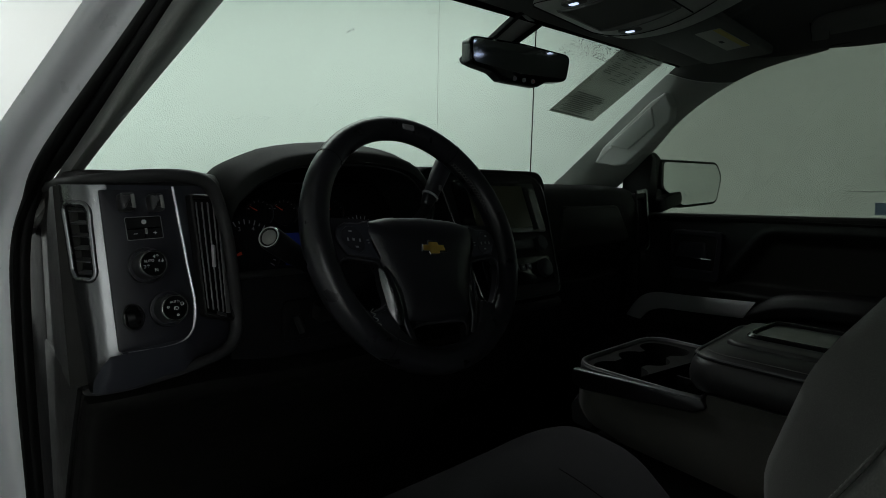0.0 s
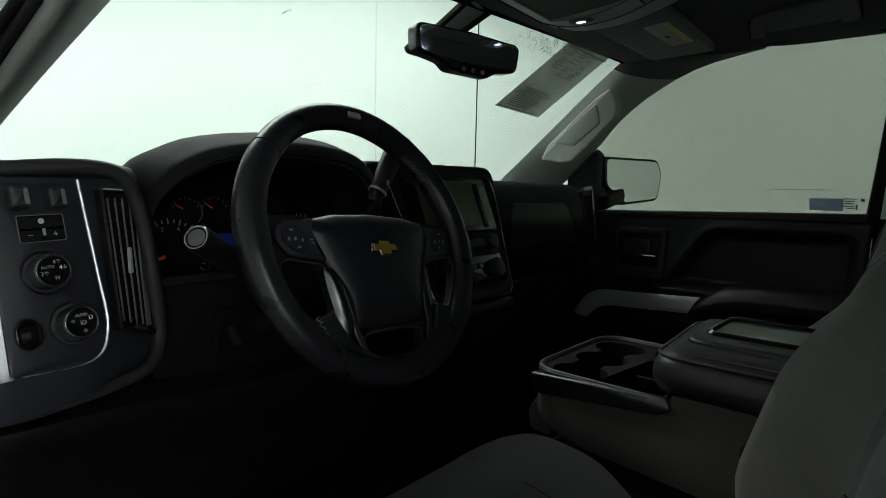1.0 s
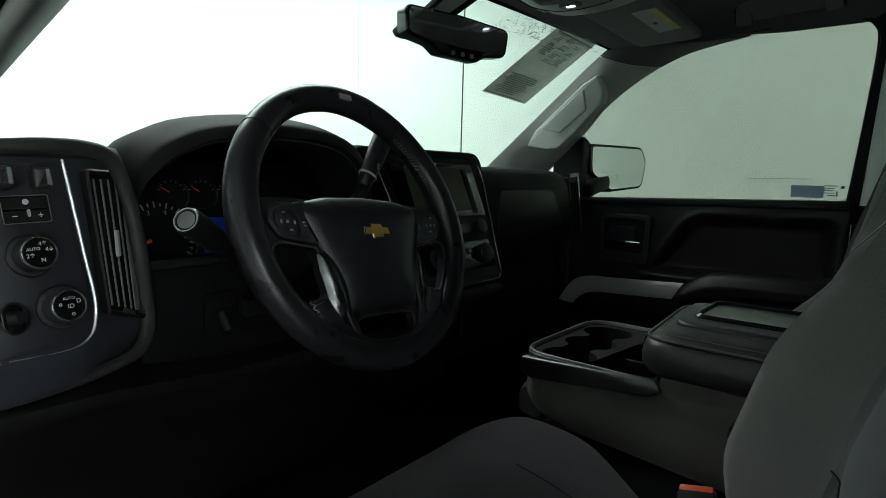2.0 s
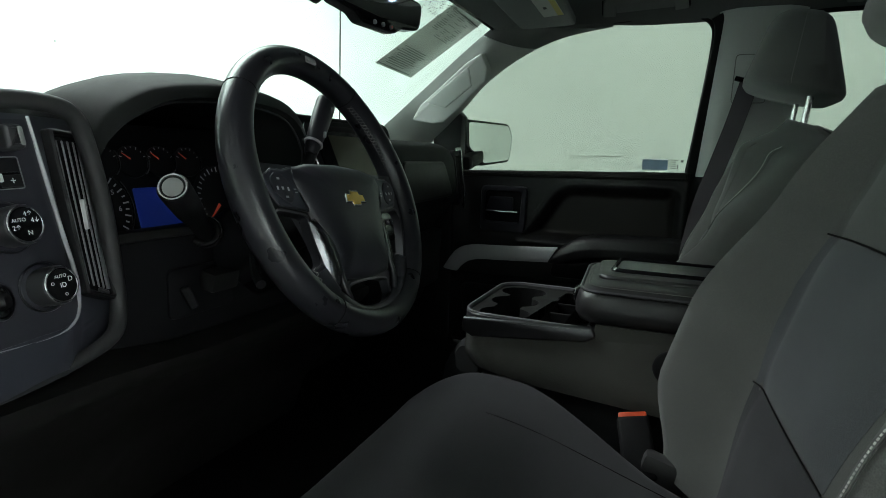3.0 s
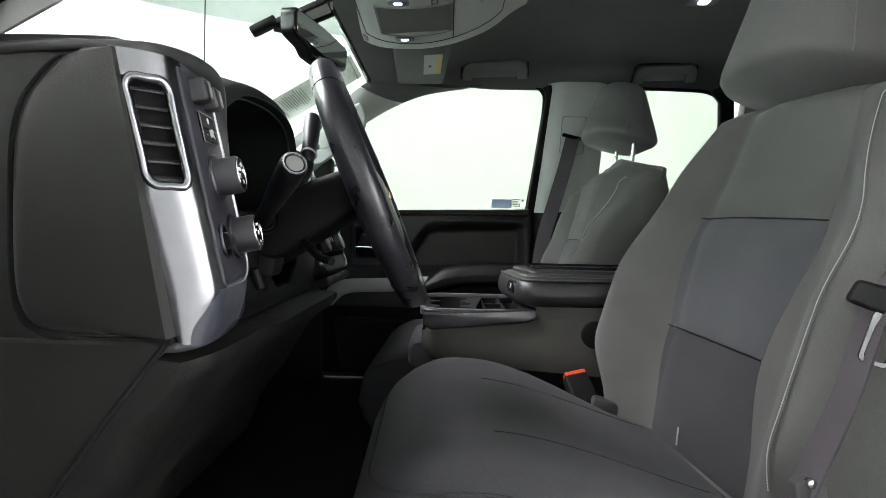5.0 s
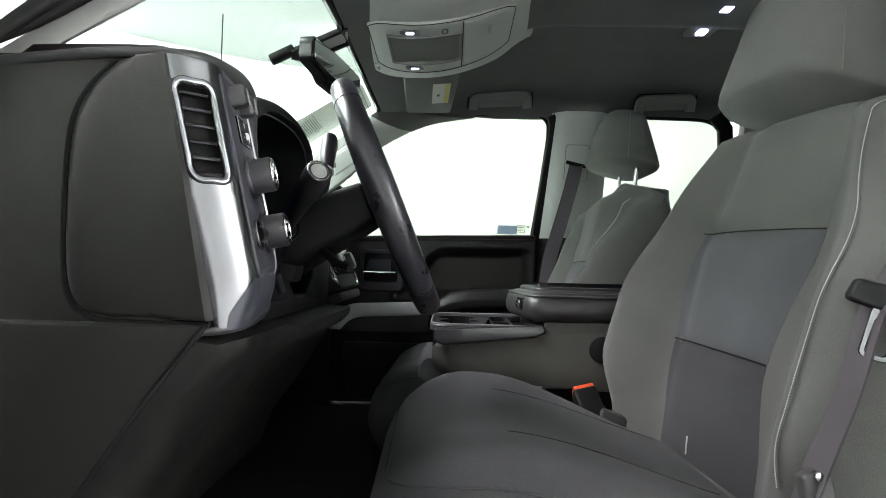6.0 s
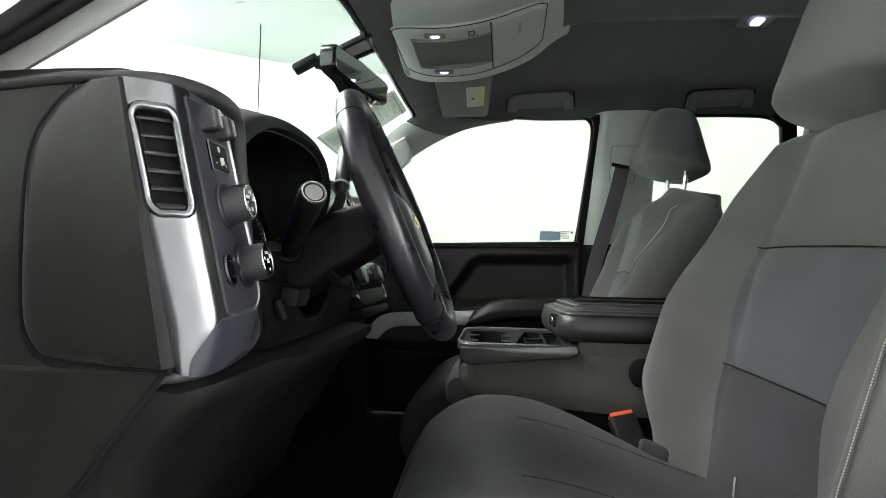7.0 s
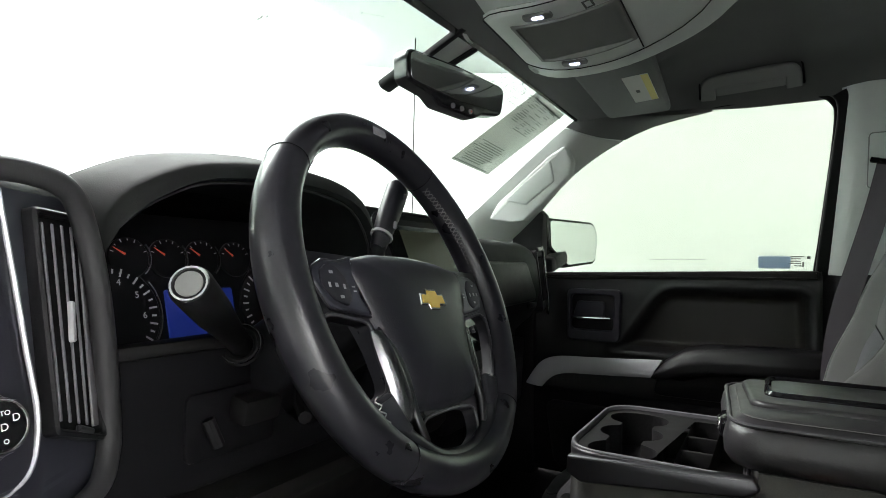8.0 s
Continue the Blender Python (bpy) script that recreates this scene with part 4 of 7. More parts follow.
def column():
    c = thing("steering_column", (0.533, 0.80, 1.36), "black plastic steering column shroud with indicator stalk and gear lever", "steering column")
    rings = []
    for d, s, drop in ((0.02, 0.55, 0), (0.03, 0.8, 0), (0.075, 0.92, -0.004), (0.12, 0.95, -0.010), (0.17, 0.97, -0.018), (0.24, 0.97, -0.028)):
        rings.append([WHEEL @ Vector((0.072 * s * math.copysign(abs(math.cos(a)) ** 0.35, math.cos(a)), (0.043 * s * math.copysign(abs(math.sin(a)) ** 0.4, math.sin(a))) + drop, -d)) for a in [2 * math.pi * i / 40 for i in range(40)]])
    part("shroud", loft(rings), GAUGE, c, smooth=40)
    # indicator stalk
    base, tip = Vector((0.440, 0.768, 1.362)), Vector((0.326, 0.694, 1.427))
    path = [base.lerp(tip, t) for t in (0, 0.25, 0.5, 0.6, 0.8, 0.97, 1.0)]
    st = part("indicator_stalk", tube(path, 0.0145, 20, sizes=[0.78, 0.80, 0.98, 1.08, 1.12, 1.14, 0.98]), BLACK, c)
    mt = frame_at(tip, (0.6, -0.6, 0.1), (0.2, 0.5, 0.8))
    if (mt.to_3x3() @ Vector((0, 0, 1))).dot(tip - base) < 0:
        mt = frame_at(tip, (-0.6, 0.6, -0.1), (0.2, 0.5, 0.8))
    part("stalk_button", plate(disc(0.0105), frame_at(tip + (tip - base).normalized() * 0.001, (tip - base).normalized().orthogonal(), (tip - base).normalized().cross((tip - base).normalized().orthogonal())), 0.004, 0.0015), TRIM_DARK, st, "pale grey end button")
    part("stalk_ring", tube([tip + Vector(q) * 0.0125 for q in [((tip - base).normalized().orthogonal() * math.cos(a) + (tip - base).normalized().cross((tip - base).normalized().orthogonal()) * math.sin(a)) for a in [2 * math.pi * i / 20 for i in range(20)]]], 0.0016, 6, loop=True, up=tuple((tip - base).normalized())), STEEL, st)
    bd = (tip - base).normalized()
    o1 = bd.orthogonal().normalized()
    o2 = bd.cross(o1)
    part("stalk_boot", tube([base + (o1 * math.cos(a) + o2 * math.sin(a)) * 0.016 for a in [2 * math.pi * i / 24 for i in range(24)]], 0.005, 8, loop=True, up=tuple(bd)), RUBBER, c)
    part("boot_edge", tube([base + bd * 0.006 + (o1 * math.cos(a) + o2 * math.sin(a)) * 0.0195 for a in [2 * math.pi * i / 24 for i in range(24)]], 0.0009, 6, loop=True, up=tuple(bd)), GLOSS, c)
    # gear lever
    g0, g1, g2 = Vector((0.585, 0.768, 1.40)), Vector((0.634, 0.757, 1.446)), Vector((0.696, 0.762, 1.550))
    lev = part("gear_lever", tube(smooth_path([g0, g1, g1.lerp(g2, 0.35)], 6), 0.009, 12), BLACK, c)
    knob = smooth_path([g1.lerp(g2, 0.15), g1.lerp(g2, 0.5), g1.lerp(g2, 0.85), g2], 5)
    oval = [(0.0185 * math.cos(2 * math.pi * i / 20), 0.0150 * math.sin(2 * math.pi * i / 20)) for i in range(20)]
    kn = part("lever_knob", sweep(knob, oval, (0.2, -1, 0), sizes=[0.62 + 0.38 * math.sin(min(1, i / 9) * math.pi / 2) if i < len(knob) - 3 else (0.96, 0.8, 0.45)[i - len(knob) + 3] for i in range(len(knob))]), VINYL, lev, smooth=60)
    part("knob_band", sweep([g1.lerp(g2, 0.30), g1.lerp(g2, 0.33)], [(x * 0.93, y * 0.95) for x, y in oval], (0.2, -1, 0)), SATIN, kn, "thin satin band")
    for f in (0.45, 0.82):
        part("shift_button", box(0.006, 0.004, 0.010, Matrix.Translation(g1.lerp(g2, f) + Vector((0.002, -0.0145, 0))), 0.0015, 1), SLAT, kn)
    # trim lever under the wheel
    part("tilt_lever", tube([Vector((0.47, 0.72, 1.335)), Vector((0.44, 0.69, 1.315)), Vector((0.425, 0.67, 1.31))], 0.006, 8), BLACK, c)
    # switch panel below the column
    return c


column()


# ---- dashboard ----


def dashboard():
    d = thing("dashboard", (CX, 1.1, 1.0), "black and charcoal dashboard with silver vents and gauges", "dashboard")

    def prof(x):
        """Outline of the dash in (y, z) on the passenger's side."""
        return [(1.40, 1.44), (1.25, 1.482), (1.08, 1.497), (0.97, 1.505), (0.925, 1.502), (0.90, 1.487), (0.885, 1.46), (0.878, 1.42), (0.874, 1.37), (0.882, 1.325), (0.900, 1.295), (0.925, 1.275), (0.945, 1.255), (0.95, 1.242), (0.955, 1.15), (0.965, 1.06), (0.985, 1.0), (1.10, 0.97), (1.40, 0.97)]
    xs = [1.05, 1.10, 1.2, 1.3, 1.4, 1.5, 1.6, 1.68, 1.73, 1.745]
    rings = []
    for x in xs:
        f = max(0, (x - 1.45) / 0.3)
        rings.append([Vector((x, y + 0.085 * f * f * (1 if y < 1.2 else 0), z - (0.02 * f * f if z > 1.4 else 0))) for y, z in prof(x)])
    part("passenger_body", loft(rings), TOPPAD, d, smooth=50)
    # air bag cover and glove box lid
    part("airbag_lid", plate(fillet([(1.19, 1.34), (1.20, 1.452), (1.46, 1.452), (1.53, 1.35)], [0.02, 0.02, 0.03, 0.02], 5)[::-1], frame_at((0, 0.790, 0), (1, 0, 0), (0, 0.06, 1)), 0.012, 0.005, 3), SOFT, d)
    part("glovebox_lid", plate(fillet([(1.15, 1.06), (1.15, 1.235), (1.62, 1.235), (1.60, 1.06)], 0.02, 4)[::-1], frame_at((0, 0.945, 0), (1, 0, 0), (0, 0.0, 1)), 0.03, 0.006, 3), BLACK, d)
    part("glovebox_latch", box(0.05, 0.012, 0.014, pose(1.50, 0.880, 1.335), 0.004), BLACK, d)
    # driver's side body behind the gauges
    back = [(1.40, 1.44), (1.25, 1.482), (1.08, 1.495), (0.98, 1.497), (0.93, 1.49), (0.92, 1.44), (0.92, 1.30), (0.93, 1.0), (1.40, 0.97)]
    low = ((0.135, 0.0), (0.15, 0.0), (0.165, 0.028), (0.30, 0.028), (0.36, 0.0), (0.7, 0.0), (0.9, 0.0), (1.06, 0.0))
    part("driver_body", loft([[Vector((x, y, z - (b if z > 1.42 else 0))) for y, z in back] for x, b in low]), SOFT, d, smooth=50)
    # knee bolster
    knee = [(0.92, 1.28), (0.76, 1.256), (0.705, 1.250), (0.686, 1.238), (0.70, 1.222), (0.726, 1.19), (0.75, 1.15), (0.785, 1.09), (0.83, 1.03), (0.90, 0.96), (0.95, 0.96), (0.95, 1.2)]
    knee2 = [(y + (0.02 if y < 0.9 and z < 1.25 else 0), z) for y, z in knee]
    rings = []
    for x in (0.1225, 0.125, 0.130, 0.137, 0.147, 0.16, 0.25, 0.40, 0.52, 0.66, 0.78):
        b = 0.0 if x > 0.155 else 0.075 * (1 - math.sqrt(1 - ((0.16 - x) / 0.0385) ** 2))
        fwd = 0.025 if x > 0.3 else 0.0
        rings.append([Vector((x, y + b * 0.4 + (fwd if y < 0.9 else 0), z - (b * 0.1 if z > 1.2 else 0) - (0.02 if (x > 0.3 and z > 1.2) else 0))) for y, z in knee2])
    part("knee_bolster", loft(rings), KNEE, d, smooth=50)
    # side cover below the end cap, forward of the curved gap
    side = fillet([(0.735, 1.262), (1.0, 1.262), (1.0, 0.95), (0.93, 0.97), (0.84, 1.117), (0.79, 1.19)], 0.004, 2)
    part("side_cover", side_plate_left(side, 0.118, 0.03, 0.004), SOFT, d)
    gap = smooth_path([(0.1178, 0.738, 1.260), (0.1178, 0.762, 1.228), (0.1178, 0.79, 1.19), (0.1178, 0.84, 1.117), (0.1178, 0.885, 1.045), (0.1178, 0.93, 0.972)], 6)
    # a black tube laid along the gap paints its shade
    part("cover_gap_shade", tube(gap, 0.0026, 8, up=(1, 0, 0)), CARPET_AND_SHADE, d)
    return d


def side_plate_left(pts, x, depth, bev=0.004, seg=2, crown=0.0):
    """A plate that faces out of the driver's door, from an outline in (y, z)."""
    m = Matrix(((0, 0, -1, x), (-1, 0, 0, 0), (0, 1, 0, 0), (0, 0, 0, 1)))
    return plate([(-y, z) for y, z in pts], m, depth, bev, seg, crown)


dash = dashboard()


def cluster():
    """The gauge hood and the gauges in it, parts of the dashboard."""
    arch_in = [(0.316, 1.40), (0.321, 1.455), (0.345, 1.484), (0.374, 1.503), (0.412, 1.519), (0.47, 1.526), (0.54, 1.528), (0.60, 1.522), (0.64, 1.508), (0.672, 1.475), (0.688, 1.43), (0.690, 1.38)]
    arch_out = [(0.309, 1.40), (0.312, 1.475), (0.330, 1.515), (0.364, 1.537), (0.410, 1.553), (0.50, 1.5655), (0.588, 1.563), (0.640, 1.553), (0.680, 1.530), (0.704, 1.492), (0.718, 1.45), (0.722, 1.38)]
    rings = []
    n = 24
    out = [along([(x, 0, z) for x, z in arch_out], i / n) for i in range(n + 1)]
    inn = [along([(x, 0, z) for x, z in arch_in], i / n) for i in range(n + 1)]

    def lip(z):
        return 0.792 - (z - 1.40) * 0.10 + max(0, 1.46 - z) * 0.30
    for dy, f, k in ((0.17, 0, 0), (0.04, 0, 0), (0.010, 0, 0.0), (0.003, 0.03, 0), (0.0, 0.08, 0), (0.004, 0.26, 0), (0.010, 0.48, 0), (0.014, 0.55, 0), (0.022, 0.62, 0), (0.035, 0.71, 0), (0.055, 0.86, 0), (0.075, 0.96, 0), (0.095, 1, 0), (0.14, 1, 0.006), (0.25, 1, 0.040), (0.40, 1, 0.075)):
        r = []
        for a, b in zip(inn, out):
            p = a.lerp(b, f)
            r.append(Vector((p.x + (0.52 - p.x) * k * 1.5, lip(p.z) + dy, p.z - k * max(0, (p.z - 1.36) / 0.2))))
        rings.append(r)
    part("gauge_hood", loft(rings, closed=False), TOPPAD, dash, smooth=50)
    part("hood_edge", tube([Vector((p.x, lip(p.z) + 0.012, p.z - 0.0015)) for p in inn], 0.0016, 6, up=(0, 1, 0)), LIP, dash)
    m = frame_at((0.49, 0.905, 1.412), (1, 0, 0), (0, 0.25, 1))
    part("gauge_panel", plate(rect(0.40, 0.17, 0.02), m, 0.02, 0.002), GAUGE, dash)

    def dial(cx, cy, r, start, end, marks, needle, needle_len):
        g = part("gauge", plate([(cx + x, cy + y) for x, y in disc(r, 32)], m @ pose(0, 0, 0.004), 0.004, 0.001, 1), GAUGE, dash)
        arc = [m @ Vector((cx + (r + 0.001) * math.cos(radians(a)), cy + (r + 0.001) * math.sin(radians(a)), 0.005)) for a in range(-52, 41, 6)]
        part("gauge_ring", tube(arc, 0.0012, 6, up=m.to_3x3() @ Vector((0, 0, 1))), STEEL, g)
        st = []
        for i in range(marks):
            a = radians(start + (end - start) * i / (marks - 1))
            mm = m @ pose(cx + 0.86 * r * math.cos(a), cy + 0.86 * r * math.sin(a), 0.0046) @ pose(0, 0, 0, 0, 0, math.degrees(a))
            st.append(plate(rect(r * (0.16 if i % 2 == 0 else 0.09), r * 0.035), mm, 0.0004, 0.0001, 1))
        part("dial_marks", merge(*st), WHITEGLOW, g)
        a = radians(needle)
        mm = m @ pose(cx, cy, 0.006) @ pose(0, 0, 0, 0, 0, needle)
        part("needle", plate([(r * 0.25, -r * 0.05), (r * needle_len, -r * 0.012), (r * needle_len, r * 0.012), (r * 0.25, r * 0.05)], mm, 0.0006, 0.0002, 1), REDGLOW, g, "red needle")
        return g
    tach = dial(-0.105, -0.027, 0.054, 220, -35, 25, 200, 0.62)
    dial(0.112, -0.025, 0.054, 220, -35, 25, 222, 0.8)
    for i, cx in enumerate((-0.0785, -0.0335, 0.0115, 0.0595)):
        dial(cx, 0.034, 0.0225, 160, 20, 7, 148 - 2 * i, 0.9)
    for i, t in enumerate("123456"):
        a = radians(220 - 255 * (i + 1) / 7.0 * 1.02)
        letters("dial_numeral", t, m @ pose(-0.105 + 0.036 * math.cos(a), -0.027 + 0.036 * math.sin(a), 0.0046), 0.0095, WHITEGLOW, tach)
    scr = part("information_display", plate(rect(0.090, 0.056, 0.003, 0.003, -0.030), m @ pose(0, 0, 0.003), 0.003, 0.001), BLUEGLOW, dash, "lit deep blue display")
    bars("display_text", scr, m @ pose(0, 0, 0.0046), [(0.022 + 0.0042 * i, -0.047 + 0.0006 * (i % 2), 0.0032, 0.0044) for i in range(5)], WHITEGLOW)
    part("gauge_shelf", box(0.40, 0.14, 0.012, pose(0.50, 0.838, 1.357, -9, 0, 0), 0.004), RUBBER, dash)
    trim = fillet([(0.305, 1.235), (0.305, 1.372), (0.455, 1.374), (0.466, 1.36), (0.472, 1.33), (0.50, 1.29), (0.535, 1.262), (0.60, 1.262), (0.64, 1.29), (0.66, 1.33), (0.665, 1.374), (0.78, 1.374), (0.78, 1.235)], [0.01, 0.006, 0.012, 0.01, 0.02, 0.02, 0.03, 0.03, 0.02, 0.02, 0.012, 0.01, 0.01], 4)
    part("lower_cover", plate([(p[0], p[1]) for p in trim][::-1], frame_at((0, 0.774, 0), (1, 0, 0), (0, 0.0, 1)), 0.02, 0.004, 3), GAUGE, dash)
    # switch bezel below the gauges
    sw = part("lower_switch_panel", plate(rect(0.105, 0.062, 0.010), frame_at((0.435, 0.7705, 1.292), (1, 0, 0), (0, 0.0, 1)), 0.006, 0.002, 2), GAUGE, dash, "dark recess of the brake release")
    part("brake_release", box(0.046, 0.026, 0.026, pose(0.452, 0.760, 1.302, 12, 0, 0), 0.005), RUBBER, sw)
    part("release_rod", tube([Vector((0.400, 0.764, 1.30)), Vector((0.408, 0.758, 1.275))], 0.006, 10), BLACK, sw)


cluster()


def end_pod():
    """Switch panel, vents and end cap at the driver's end of the dash."""
    plan = [(0.135, 0.93), (0.130, 0.86), (0.130, 0.80), (0.134, 0.782), (0.150, 0.776), (0.18, 0.773), (0.228, 0.778), (0.262, 0.80), (0.300, 0.820), (0.322, 0.845), (0.33, 0.93)]

    def at_z(z, inset=0.0):
        sh = (1.487 - z) * -0.222
        c = Vector((0.22, 0.86))
        r = []
        for x, y in plan:
            p = Vector((x, y + (sh if y < 0.9 else 0)))
            p = p + (c - p) * inset
            r.append(Vector((p.x, p.y, z)))
        return r
    rings = [at_z(1.258, 0.18), at_z(1.256, 0.06), at_z(1.265, 0.0), at_z(1.31), at_z(1.40), at_z(1.47), at_z(1.493, 0.0), at_z(1.505, 0.06), at_z(1.508, 0.2)]
    part("pod_body", loft([smooth_path(r, 3) for r in rings]), SOFT, dash, smooth=50)
    # rolled edge round the pod
    curve = smooth_path([(0.800, 1.489, 0), (0.818, 1.484, 0), (0.836, 1.468, 0), (0.850, 1.446, 0), (0.857, 1.415, 0), (0.8585, 1.36, 0), (0.857, 1.31, 0), (0.851, 1.285, 0), (0.838, 1.271, 0), (0.815, 1.2665, 0), (0.78, 1.2655, 0)], 5)
    cap = [(0.776, 1.489)] + [(p.x, p.y) for p in curve] + [(0.733, 1.265)]
    def cap_ring(by, x, k=1.0):
        """The cap's outline drawn in along its free edge; its edge at the bezel stays upright."""
        r = []
        for i, (y, z) in enumerate(cap):
            w = min(1, (i + 0.15) / 5, (len(cap) - 1 - i + 0.15) / 3)
            a, b = Vector(cap[max(i - 1, 0)]), Vector(cap[min(i + 1, len(cap) - 1)])
            n = Vector((-(b - a).y, (b - a).x)).normalized()
            if n.dot(Vector((0.79, 1.37)) - Vector((y, z))) < 0:
                n = -n
            q = Vector((y, z)) + n * by * w
            q = Vector((0.79, 1.37)) + (q - Vector((0.79, 1.37))) * k
            r.append(Vector((x, q.x, q.y)))
        return r
    rings = [cap_ring(0, 0.130), cap_ring(0.0, 0.1225), cap_ring(0.0012, 0.1165), cap_ring(0.0045, 0.1120), cap_ring(0.010, 0.1090), cap_ring(0.017, 0.1078), cap_ring(0.024, 0.1076), cap_ring(0.024, 0.1076, 0.6), cap_ring(0.024, 0.1076, 0.05)]
    part("end_cap", loft(rings), SOFT, dash, "charcoal soft-touch end cap", smooth=60)
    gap = [Vector((0.1225, p.x + 0.0045 * (1 if p.y > 1.275 else 0.3), p.y - 0.0045 * (1 if p.y < 1.30 else 0))) for p in curve[5:]] + [Vector((0.1225, 0.735, 1.261))]
    # no groove is cut: a black tube draws the shade round the cap
    part("cap_gap_shade", tube(gap, 0.0032, 8, up=(1, 0, 0)), CARPET_AND_SHADE, dash)
    part("end_panel", side_plate_left(fillet([(0.80, 1.492), (1.02, 1.492), (1.02, 1.25), (0.765, 1.25)], 0.004, 2), 0.1215, 0.03, 0.004), SOFT, dash)

    # silver bezel that wraps round the switch panel, with the outer vent in its corner
    line = [(0.1185, 0.783), (0.1203, 0.7778), (0.1232, 0.7727), (0.1262, 0.7684), (0.1293, 0.7643), (0.1325, 0.7603), (0.1358, 0.7565), (0.1393, 0.7530), (0.1435, 0.750), (0.155, 0.7485), (0.185, 0.751), (0.2275, 0.7565), (0.25, 0.777), (0.28, 0.796), (0.305, 0.812)]
    nv = 22
    bow = [0, 0.45, 0.8, 1.0, 1.1, 1.1, 1.0, 0.75, 0.4, 0.1]

    def bez(i, j):
        x, y = line[i]
        v = j / nv
        if i < 10:
            x, y = x - 0.0019 * bow[i] + (0.010 * (1 - v) - 0.004 * v) * (1 - i / 9), y - 0.0016 * bow[i]
        z = 1.258 + 0.232 * v
        inner = max(0, (i - 8) / 6)
        z += (0.0 if v > 0.3 else 0.004 * inner)
        y -= (1.487 - z) * 0.222
        fold = max(0.0, 0.19 - v) / 0.19
        y += fold ** 1.3 * 0.020 * min(1, i / 8)
        return Vector((x, y, z))
    bm = bmesh.new()
    vs = [[bm.verts.new(bez(i, j)) for i in range(10)] for j in range(nv + 1)]
    face = bmesh.new()
    fv = [[face.verts.new(bez(i, j)) for i in range(9, len(line))] for j in range(nv + 1)]
    for j in range(nv):
        for i in range(len(line) - 10):
            face.faces.new((fv[j][i], fv[j][i + 1], fv[j + 1][i + 1], fv[j + 1][i]))
    face.normal_update()
    bmesh.ops.solidify(face, geom=face.faces[:], thickness=-0.003)
    part("bezel_face", face, NAVY, dash, "dark blue-grey satin face of the bezel", smooth=50)
    for j in range(nv):
        for i in range(9):
            if 12 <= j <= 19 and 1 <= i <= 6:
                continue
            bm.faces.new((vs[j][i], vs[j][i + 1], vs[j + 1][i + 1], vs[j + 1][i]))
    bm.normal_update()
    bmesh.ops.solidify(bm, geom=bm.faces[:], thickness=-0.003)
    sil = part("switch_bezel", bm, SILVER, dash, "brushed silver bezel round the switch panel", smooth=50)
    # the fold below the panel, in the dark finish, from the bezel's lower corner
    def low_fold(u, w):
        a = 14 * u
        k = min(int(a), 13)
        v = w * 0.19 * min(1, a / 8)
        p = bez(k, v * nv).lerp(bez(k + 1, v * nv), a - k)
        return p + Vector((-0.25, -0.9, -0.3)) * 0.0045
    part("bezel_fold", sheet(low_fold, 42, 6, 0.001), NAVY, dash, smooth=50)
    # pale tubes along both bezel edges stand in for their highlights
    part("bezel_highlight", tube([bez(9, j) + Vector((-0.0006, -0.0006, 0)) for j in range(1, nv + 1)], 0.0016, 8, up=(1, 0, 0)), BRIGHT, sil, "painted highlight along the bezel's ridge")
    part("bezel_highlight", tube([bez(0, j) + Vector((-0.0004, -0.0004, 0)) for j in range(1, nv + 1)], 0.0008, 6, up=(1, 0, 0)), BRIGHT, sil)
    hole = [bez(1, 12), bez(7, 12), bez(7, 20), bez(1, 20)]
    up = (hole[3] - hole[0]).normalized()
    m = frame_at((hole[0] + hole[1] + hole[2] + hole[3]) / 4, hole[1] - hole[0], up)
    n = m.to_3x3() @ Vector((0, 0, 1))
    part("vent_well", plate([loc_of(m.inverted(), p) for p in hole], m @ pose(0, 0, -0.010), 0.004, 0.0005, 1), CARPET_AND_SHADE, sil)
    rim = smooth_path([bez(i, 12) for i in (2, 4, 6)] + [bez(7, j) for j in (12.7, 14, 16, 18, 19.3)] + [bez(i, 20) for i in (6, 4, 2)] + [bez(1, j) for j in (19.3, 18, 16, 14, 12.7)], 4, loop=True)
    part("vent_rim", tube([p + n * 0.0008 for p in rim], 0.0040, 10, loop=True, up=tuple(n)), SILVER, sil, smooth=80)
    for k in range(6):
        a = hole[0].lerp(hole[3], (k + 0.5) / 6)
        b = hole[1].lerp(hole[2], (k + 0.5) / 6)
        mm = frame_at((a + b) / 2 - n * 0.003, b - a, up)
        part("vent_slat", box((b - a).length * 0.96, 0.0016, 0.010, mm @ pose(0, 0, -0.003, 24, 0, 0), 0.0006, 1), SLAT_DARK, sil)

    # black switch panel
    tl, tr, bl, br = Vector((0.1455, 0.7475, 1.485)), Vector((0.2275, 0.7545, 1.488)), Vector((0.151, 0.7035, 1.303)), Vector((0.240, 0.718, 1.305))
    m = frame_at((tl + tr + bl + br) / 4, (tr - tl) + (br - bl), (tl - bl) + (tr - br))
    inv = m.inverted()
    c = [loc_of(inv, p) for p in (bl, br, tr, tl)]
    pan = part("switch_panel", plate([(p[0], p[1]) for p in fillet(c, [0.006, 0.025, 0.006, 0.004], 5)], m @ pose(0, 0, 0.003), 0.012, 0.003, 2), PANEL, dash)
